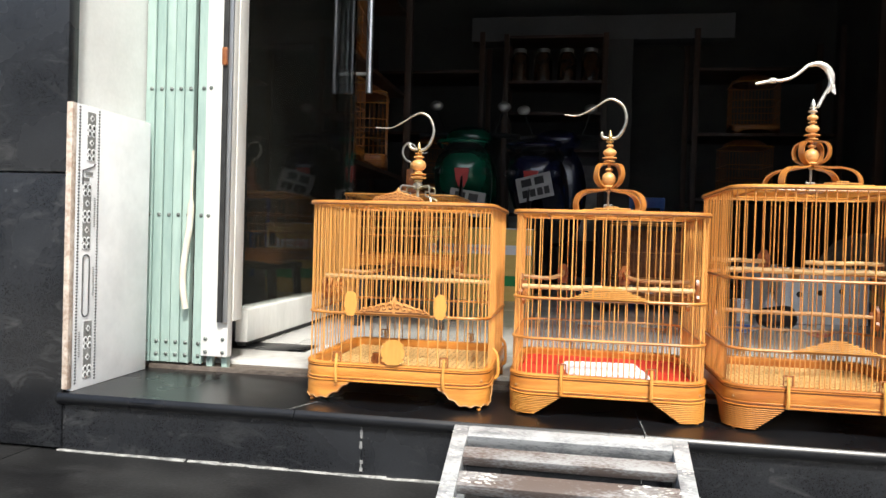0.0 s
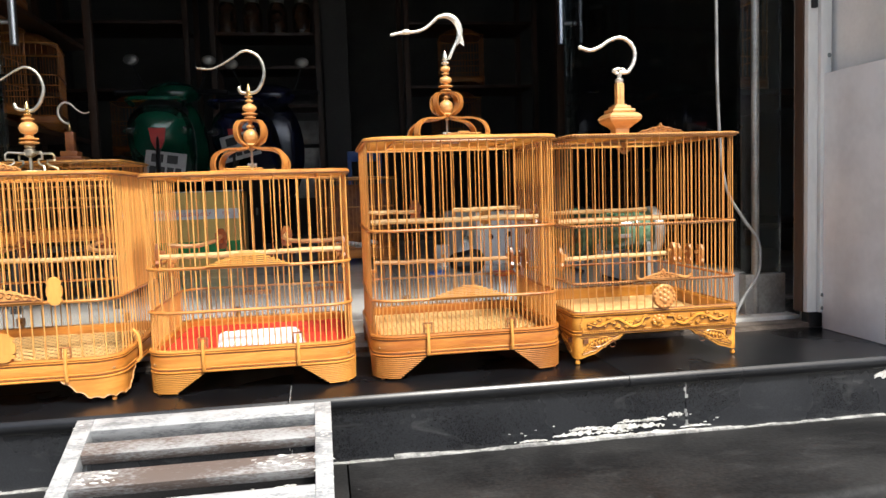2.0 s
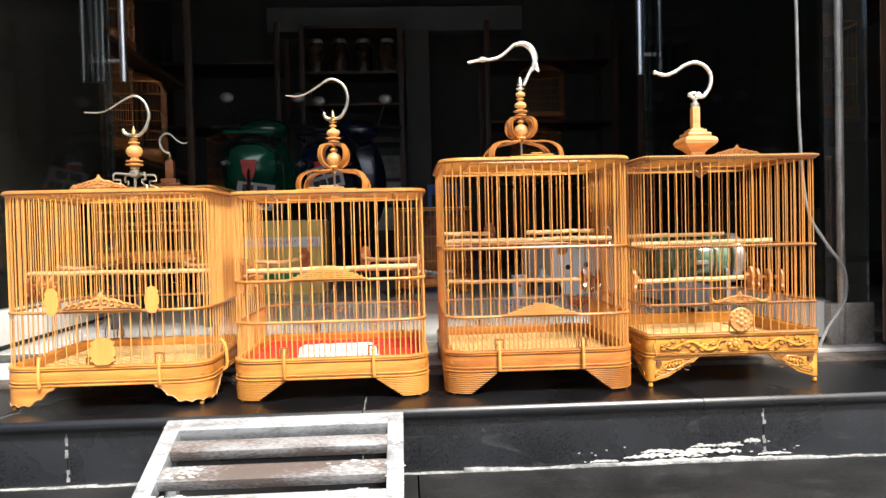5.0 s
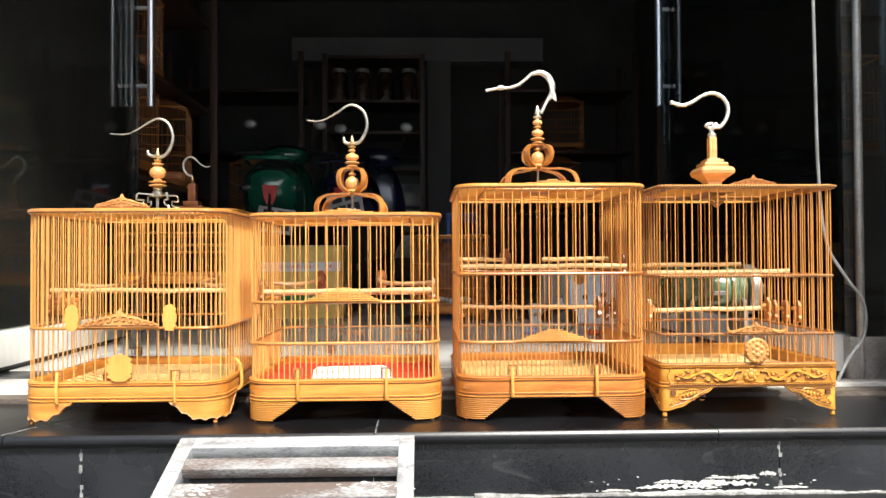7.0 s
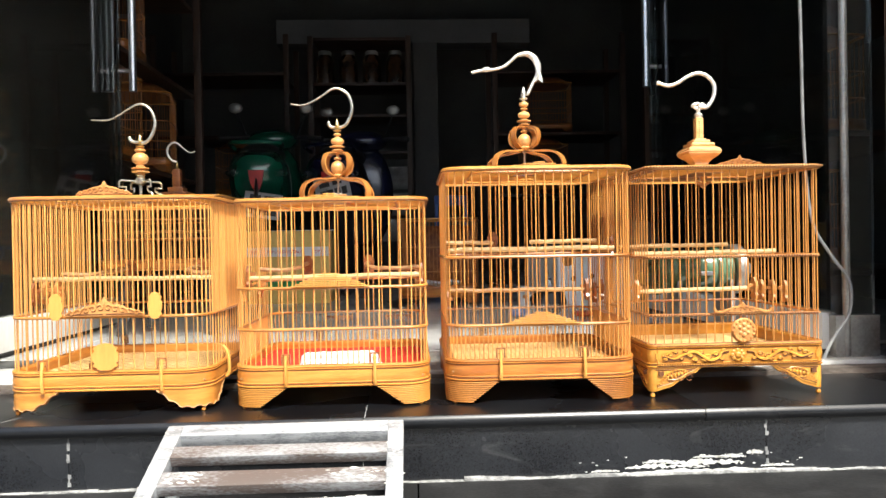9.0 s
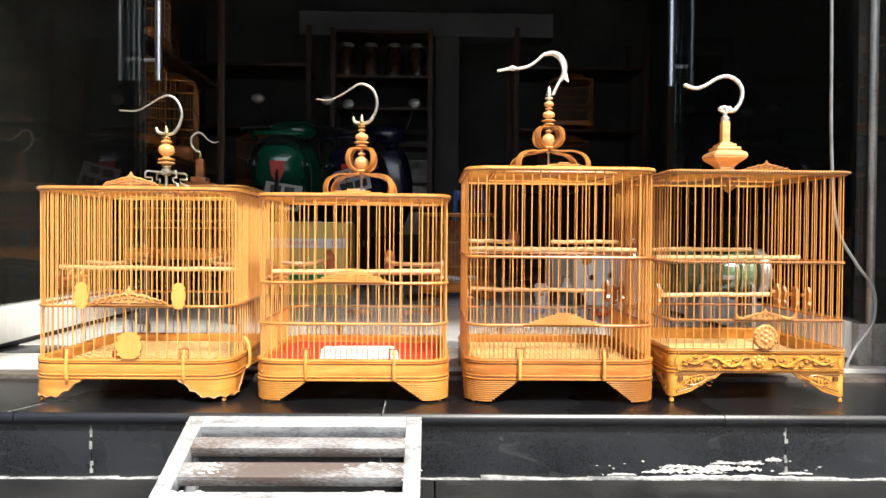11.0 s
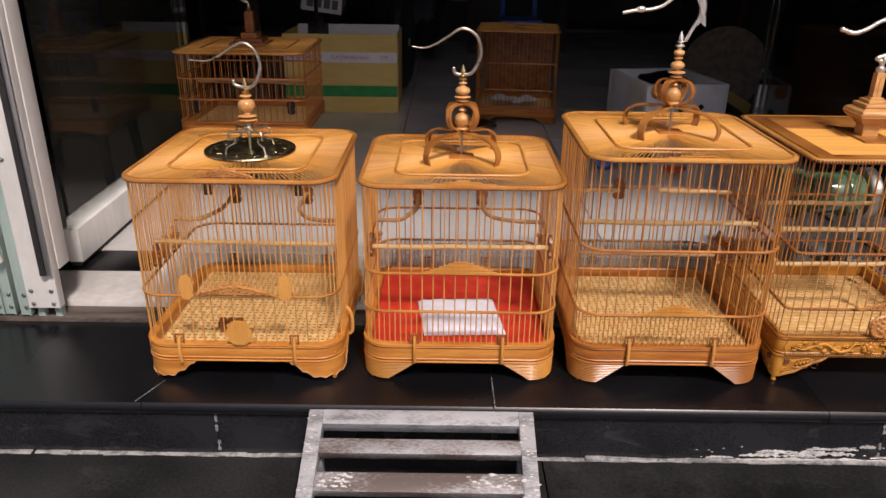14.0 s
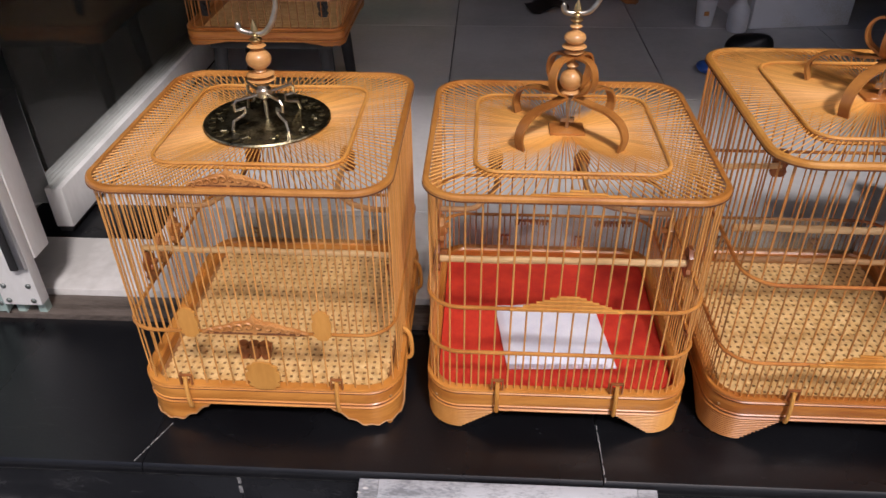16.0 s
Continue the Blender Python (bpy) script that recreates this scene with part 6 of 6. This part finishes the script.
foam = thing("foam_box", (1.045, 3.285, FLOOR + 0.002), "stained white foam box with round holes, open on top", "foam box", turn=9)
FW, FD, FH = 0.345, 0.42, 0.225
t_ = 0.026
for name, c, sz in (("front_panel", (0, -FD / 2 + t_ / 2, FH / 2), (FW, t_, FH)), ("back_panel", (0, FD / 2 - t_ / 2, FH / 2), (FW, t_, FH)), ("side_panel", (-FW / 2 + t_ / 2, 0, FH / 2), (t_, FD - 2 * t_ - 0.001, FH)), ("side_panel", (FW / 2 - t_ / 2, 0, FH / 2), (t_, FD - 2 * t_ - 0.001, FH)), ("bottom_panel", (0, 0, 0.014), (FW - 2 * t_ - 0.002, FD - 2 * t_ - 0.002, 0.024))):
    part(name, box(BM(), c, sz, None, 0.006), FOAM, foam)
for x, z in ((-0.105, 0.118), (-0.022, 0.126), (0.062, 0.134)):
    part("hole", tube(BM(), [(x, -FD / 2 - 0.0012, z), (x, -FD / 2 + 0.01, z)], 0.0115, 14, up=(0, 0, 1)), BLACK, foam, "dark round hole")
part("stain", ball(BM(), (-0.13, -FD / 2 - 0.0005, 0.20), 0.03, (0.9, 0.03, 1.0), 12, 8), CARVED, foam, "brown rust stain")
rag = part("dark_rag", ball(BM(), (0, 0, 0), 0.05, (2.2, 2.6, 0.6), 20, 12), BLUE_PAINT, None)
for v in rag.data.vertices:
    v.co += 0.012 * noise.noise_vector(v.co * 22)
rag.location = (1.035, 3.30, FLOOR + 0.205)
tagged(rag, "crumpled dark blue cloth inside the foam box", "cloth")
strip_ = thing("cardboard_strip", (1.0, 3.56, 0.0), "long folded brown cardboard strip leaning beside the foam box", "cardboard")
for name_, a_, b_ in (("panel", (0.17, 0.0, 0.205), (0.39, 0.0, 0.122)), ("flap", (0.393, 0.0, 0.120), (0.53, 0.0, 0.042))):
    a_, b_ = Vector(a_), Vector(b_)
    d_ = (b_ - a_).normalized()
    side_ = Vector((0.0, -0.55, -0.83))
    side_ = (side_ - d_ * side_.dot(d_)).normalized()
    m_ = Matrix((d_, side_, d_.cross(side_))).transposed().to_4x4()
    part(name_, box(BM(), (a_ + b_) / 2, ((b_ - a_).length, 0.060, 0.005), m_, 0.001), CARVED if name_ == "panel" else CARD, strip_)
leaning = part("woven_tray", lathe(BM(), [(0.015, 0.038), (0.077, 0.031), (0.156, 0.013), (0.198, 0.0), (0.203, 0.005), (0.160, 0.019), (0.077, 0.037), (0.008, 0.046)], seg=40), DIM_CANE, None)
leaning.matrix_basis = pose(1.43, 3.72, 0.203, 70, 0, -38)
tagged(leaning, "round woven tray leaning in the dim shop", "tray")
cup = thing("plastic_cup", (0.770, 3.10, FLOOR + 0.002), "white plastic cup on the shop floor", "cup")
part("cup_body", lathe(BM(), [(0.026, 0), (0.034, 0.085), (0.036, 0.087), (0.033, 0.087), (0.025, 0.004), (0.002, 0.004)], seg=24), WHITE_PLASTIC, cup)
part("cup_mark", box(BM(), (-0.004, -0.0315, 0.045), (0.016, 0.003, 0.014), None, 0.001), CARVED, cup, "small brown printed mark")
bottle = thing("spray_bottle", (0.862, 3.04, FLOOR + 0.002), "translucent plastic bottle with a nozzle", "bottle")
part("bottle_body", lathe(BM(), [(0.03, 0), (0.034, 0.01), (0.034, 0.07), (0.016, 0.095), (0.012, 0.10), (0.012, 0.115)], seg=20), WHITE_PLASTIC, bottle)
part("nozzle", lathe(BM(), [(0.013, 0.112), (0.013, 0.125), (0.004, 0.132), (0.003, 0.155)], seg=12), CLEAR, bottle)


def crumpled(name, at, r, squash, mat_, label, category, amount=0.3, s=14):
    bm = ball(BM(), (0, 0, 0), r, squash, 22, 14)
    for v in bm.verts:
        v.co += r * amount * noise.noise_vector(v.co * s)
    low = min(v.co.z for v in bm.verts)
    for v in bm.verts:
        v.co.z -= low
    ob = part(name, bm, mat_, None)
    ob.location = at
    return tagged(ob, label, category)


crumpled("black_bag", (0.80, 2.72, FLOOR + 0.002), 0.065, (1.15, 0.9, 0.75), BLACK, "crumpled black plastic bag on the shop floor", "bag")
crumpled("blue_cloth", (0.680, 2.66, FLOOR + 0.002), 0.036, (1.1, 0.9, 0.5), BLUE_PLASTIC, "small blue cloth on the shop floor", "cloth")
crumpled("red_packet", (0.915, 2.62, FLOOR + 0.002), 0.032, (1.5, 0.9, 0.4), RED_PLASTIC, "small red packet on the shop floor", "packet")
crumpled("floor_rag", (0.25, 3.24, FLOOR + 0.002), 0.07, (1.2, 0.7, 0.08), BLACK, "flat dark rag on the shop floor", "rag", 0.4)

drum = thing("cable_drum", (1.028, 1.80, FLOOR + 0.002), "green reel lying on a grey steel cradle", "reel")
AXIS = pose(0, 0, 0.198, 0, 90, 0)
bm = lathe(BM(), [(0.025, -0.130), (0.060, -0.130), (0.065, -0.122), (0.063, -0.112), (0.058, -0.108), (0.058, -0.098), (0.061, -0.094), (0.061, -0.084), (0.050, -0.080), (0.046, -0.070), (0.044, -0.058), (0.049, -0.050), (0.049, 0.020), (0.054, 0.024), (0.055, 0.032), (0.053, 0.044), (0.046, 0.048), (0.046, 0.064), (0.025, 0.067)], seg=36)
bmesh.ops.transform(bm, matrix=AXIS, verts=bm.verts)
part("reel_body", bm, JADE, drum)
bm = lathe(BM(), [(0.02, 0.066), (0.058, 0.068), (0.062, 0.074), (0.062, 0.090), (0.056, 0.096), (0.030, 0.099), (0.026, 0.110), (0.012, 0.114), (0.003, 0.115)], seg=36)
bmesh.ops.transform(bm, matrix=AXIS, verts=bm.verts)
part("reel_flange", bm, STEEL_GREY, drum, "grey steel flange")
bm = ball(BM(), (0.116, 0, 0.198), 0.017, (0.5, 1, 1), 14, 8)
part("hub_cap", bm, CHROME, drum, "chrome hub cap")
for x in (-0.075, 0.056):
    bm = box(BM(), (x, 0, 0.075), (0.012, 0.10, 0.150), None, 0.003)
    box(bm, (x, -0.040, 0.158), (0.012, 0.014, 0.030), None, 0.003)
    box(bm, (x, 0.040, 0.158), (0.012, 0.014, 0.030), None, 0.003)
    part("cradle", bm, STEEL_GREY, drum)
part("cradle_base", box(BM(), (0, 0.0, 0.006), (0.21, 0.13, 0.012), None, 0.002), STEEL_GREY, drum)
part("reel_clip", box(BM(), (-0.010, -0.050, 0.190), (0.03, 0.012, 0.010), None, 0.002), CHROME, drum)


def scooter(at, paint, label, turn, plate_at, plate_turn):
    """A motor scooter seen from behind: tail, lamps, seat, wheel, mudguard, handlebar, mirrors and front shield."""
    s = thing("motor_scooter", at, label, "scooter", "parked scooters", turn)
    wheel = part("wheel", lathe(BM(), [(0.10, -0.045), (0.20, -0.05), (0.235, -0.03), (0.245, 0), (0.235, 0.03), (0.20, 0.05), (0.10, 0.045)], seg=32), RUBBER, s)
    wheel.matrix_basis = pose(0, 0.10, 0.245, 0, 90, 0)
    part("rim", lathe(BM(), [(0.02, -0.05), (0.03, -0.03), (0.15, -0.02), (0.155, 0.0), (0.15, 0.02), (0.03, 0.03), (0.02, 0.05)], seg=24), STEEL_GREY, wheel)
    fw = part("wheel", lathe(BM(), [(0.10, -0.045), (0.20, -0.05), (0.235, -0.03), (0.245, 0), (0.235, 0.03), (0.20, 0.05), (0.10, 0.045)], seg=32), RUBBER, s)
    fw.matrix_basis = pose(0, 1.30, 0.245, 0, 90, 0)
    bm = BM()
    rows = []
    for y, w, z0, z1 in ((-0.10, 0.05, 0.64, 0.70), (-0.07, 0.11, 0.58, 0.76), (0.02, 0.155, 0.52, 0.80), (0.20, 0.165, 0.42, 0.80), (0.45, 0.15, 0.34, 0.74), (0.70, 0.12, 0.28, 0.55)):
        cz, hz = (z0 + z1) / 2, (z1 - z0) / 2
        rows.append([bm.verts.new((w * math.copysign(abs(math.cos(a)) ** 0.7, math.cos(a)), y, cz + hz * math.copysign(abs(math.sin(a)) ** 0.8, math.sin(a)))) for a in (2 * math.pi * k / 20 for k in range(20))])
    for u, v in zip(rows, rows[1:]):
        for k in range(20):
            bm.faces.new((u[k], u[(k + 1) % 20], v[(k + 1) % 20], v[k]))
    bm.faces.new(rows[0])
    bm.faces.new(rows[-1][::-1])
    tail = part("tail_body", bm, paint, s)
    part("seat", ball(BM(), (0, 0.30, 0.80), 0.30, (0.42, 1.0, 0.20), 20, 12), BLACK, s, "black seat")
    bm = slab(BM(), [(-0.040, 0.675), (0.040, 0.675), (0.030, 0.61), (0.014, 0.575), (-0.014, 0.575), (-0.030, 0.61)], -0.115, -0.08)
    part("tail_lamp", bm, TAIL_RED, tail, "red tail lamp")
    for x in (-1, 1):
        part("indicator", ball(BM(), (x * 0.115, -0.065, 0.665), 0.035, (1.3, 0.7, 0.6), 12, 8), CLEAR, tail, "clear indicator lamp")
        bm = tube(BM(), smooth_pts([(x * 0.12, 0.02, 0.80), (x * 0.13, -0.10, 0.815), (x * 0.06, -0.15, 0.815), (0, -0.155, 0.815)], 5), 0.011, 8, up=(0, 0, 1))
        part("grab_rail", bm, paint, s)
    part("mudguard", tube(BM(), [(0, -0.07, 0.60), (0, -0.14, 0.50), (0, -0.17, 0.36)], [0.06, 0.055, 0.045], 10, 0.18, up=(1, 0, 0)), BLACK, s)
    shield = part("front_shield", ball(BM(), (0, 1.06, 0.62), 0.36, (0.55, 0.22, 1.0), 20, 14), paint, s)
    part("handlebar", tube(BM(), smooth_pts([(-0.33, 0.88, 0.98), (-0.15, 0.95, 1.0), (0, 0.99, 0.99), (0.15, 0.95, 1.0), (0.33, 0.88, 0.98)], 5), 0.017, 10, up=(0, 0, 1)), BLACK, s)
    part("handlebar_cover", ball(BM(), (0, 0.98, 0.98), 0.13, (1.3, 0.7, 0.6), 16, 10), paint, s)
    for x in (-1, 1):
        st = part("mirror_stem", tube(BM(), smooth_pts([(x * 0.16, 0.93, 1.0), (x * 0.19, 0.93, 1.08), (x * 0.22, 0.91, 1.15)], 4), 0.006, 8), BLACK, s)
        part("mirror", ball(BM(), (x * 0.225, 0.90, 1.18), 0.045, (1.0, 0.30, 0.75), 16, 10), STEEL_GREY, st, "dull mirror glass")
    bm = box(BM(), (0, 0, 0), (0.19, 0.004, 0.14), None, 0.001)
    pl = part("number_plate", bm, PLATE_WHITE, s, "white plate with plain dark bars")
    pl.matrix_basis = pose(*plate_at, -16, plate_turn, 0)
    for x, z, w in ((-0.04, 0.033, 0.055), (0.03, 0.033, 0.05), (-0.055, -0.030, 0.03), (-0.015, -0.030, 0.03), (0.025, -0.030, 0.03), (0.062, -0.030, 0.028)):
        part("plate_bar", box(BM(), (x, -0.0032, z), (w, 0.0024, 0.042)), BLACK, pl, smooth=False)
    part("stand", tube(BM(), [(-0.08, 0.35, 0.30), (-0.17, 0.30, 0.0)], 0.012, 8), STEEL_GREY, s)
    return s


scooter((-0.52, 3.92, FLOOR), GREEN_PAINT, "dark green motor scooter parked deep in the shop", 6, (0.03, -0.13, 0.49), 8)
scooter((-0.14, 4.05, FLOOR), BLUE_PAINT, "dark blue motor scooter parked deep in the shop", -6, (0.03, -0.15, 0.585), -14)

chair = thing("plastic_chair", (0.560, 4.82, FLOOR + 0.001), "blue plastic chair at the back of the shop", "chair")
part("seat", box(BM(), (0, 0, 0.30), (0.24, 0.28, 0.02), None, 0.006), BLUE_PLASTIC, chair)
part("backrest", box(BM(), (0, 0.145, 0.57), (0.23, 0.02, 0.07), None, 0.008), BLUE_PLASTIC, chair)
for x in (-0.1, 0.1):
    part("back_post", box(BM(), (x, 0.145, 0.43), (0.026, 0.02, 0.24), None, 0.005), BLUE_PLASTIC, chair)
    for y in (-0.13, 0.13):
        part("leg", tube(BM(), [(x * 1.1, y * 1.1, 0), (x, y, 0.292)], 0.016, 10), BLUE_PLASTIC, chair)


def shelf_unit(at, w, d, h, levels, label):
    """Open shelf: posts, boards and a back."""
    s = thing("shelf_unit", at, label, "shelf")
    for x in (-w / 2, w / 2):
        for y in (-d / 2, d / 2):
            part("post", box(BM(), (x, y, h / 2), (0.04, 0.04, h), None, 0.003), DARK_WOOD, s)
    for z in levels:
        part("board", box(BM(), (0, 0, z), (w - 0.042, d - 0.002, 0.022), None, 0.002), DARK_WOOD, s)
    return s


LV = (0.15, 0.64, 1.12, 1.60)
shelf_unit((-1.20, 3.3, FLOOR + 0.001), 0.62, 1.7, 2.0, LV, "dark wooden shelf full of bird cages along the wall")
shelf_unit((1.98, 3.35, FLOOR + 0.001), 0.62, 1.7, 2.0, LV, "dark wooden shelf full of bird cages along the wall")
shelf_unit((-1.15, 5.9, FLOOR + 0.001), 1.0, 0.5, 1.9, LV, "dark wooden shelf at the back of the shop")
shelf_unit((1.45, 5.9, FLOOR + 0.001), 1.0, 0.5, 1.9, LV, "dark wooden shelf at the back of the shop")
dim, _ = cage_shell((-1.07, 2.76, FLOOR + 0.653), "dim brown bamboo cage on a dark shelf", 0.34, 0.33, 0.04, (0.03, 0.07, 0.15, 0.25, 0.39), 0.024, False, TRAY_RED, RED_BAMBOO, "stepped", rod=ROD_RED, roof=False, group="bird cages inside the shop", mat="slats", turn=8)
part("roof_dome", lathe(BM(), [(0.165, 0.39), (0.15, 0.42), (0.10, 0.45), (0.03, 0.465), (0.004, 0.47)], seg=24), CARVED_DARK, dim)
for x, y, z, a in ((-1.10, 3.25, 0.653, -5), (-1.08, 3.75, 0.653, 12), (-1.06, 2.82, 1.133, -9), (-1.12, 3.4, 1.133, 6), (1.86, 2.85, 0.653, 5), (1.90, 3.35, 0.653, -8), (1.88, 3.85, 0.653, 4), (1.87, 2.95, 1.133, 10), (-1.05, 5.85, 0.653, 0), (1.35, 5.85, 0.653, 6), (1.40, 5.85, 1.133, -4), (-1.09, 3.0, 0.163, 3), (1.9, 3.1, 0.163, 3)):
    copy_thing(dim, pose(x, y, FLOOR + z, 0, 0, a))
shelf_unit((-0.085, 5.75, FLOOR + 0.001), 0.74, 0.36, 1.86, (0.98, 1.26, 1.50, 1.84), "dark wooden shelf with a row of jars at the back")
jar = thing("jar", (-0.36, 5.70, FLOOR + 1.513), "dark amber jar with a round lid on the back shelf", "jar", "jars on the back shelf")
part("jar_body", lathe(BM(), [(0.060, 0), (0.072, 0.010), (0.072, 0.190), (0.050, 0.225), (0.046, 0.235)], seg=20), AMBER, jar)
part("lid", lathe(BM(), [(0.050, 0.233), (0.052, 0.255), (0.044, 0.266), (0.006, 0.270)], seg=20), STEEL_GREY, jar, "grey round lid")
for k in range(1, 4):
    copy_thing(jar, pose(-0.36 + 0.18 * k, 5.70, FLOOR + 1.513))
cab = thing("cabinet", (-0.12, 6.45, FLOOR + 0.001), "grey cabinet with a dark doorway beside it", "cabinet")
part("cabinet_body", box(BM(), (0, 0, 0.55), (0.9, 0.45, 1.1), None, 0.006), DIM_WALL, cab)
for z in (0.40, 0.62, 0.84):
    part("drawer", box(BM(), (0, -0.232, z), (0.84, 0.016, 0.19), None, 0.004), STEEL_GREY, cab)
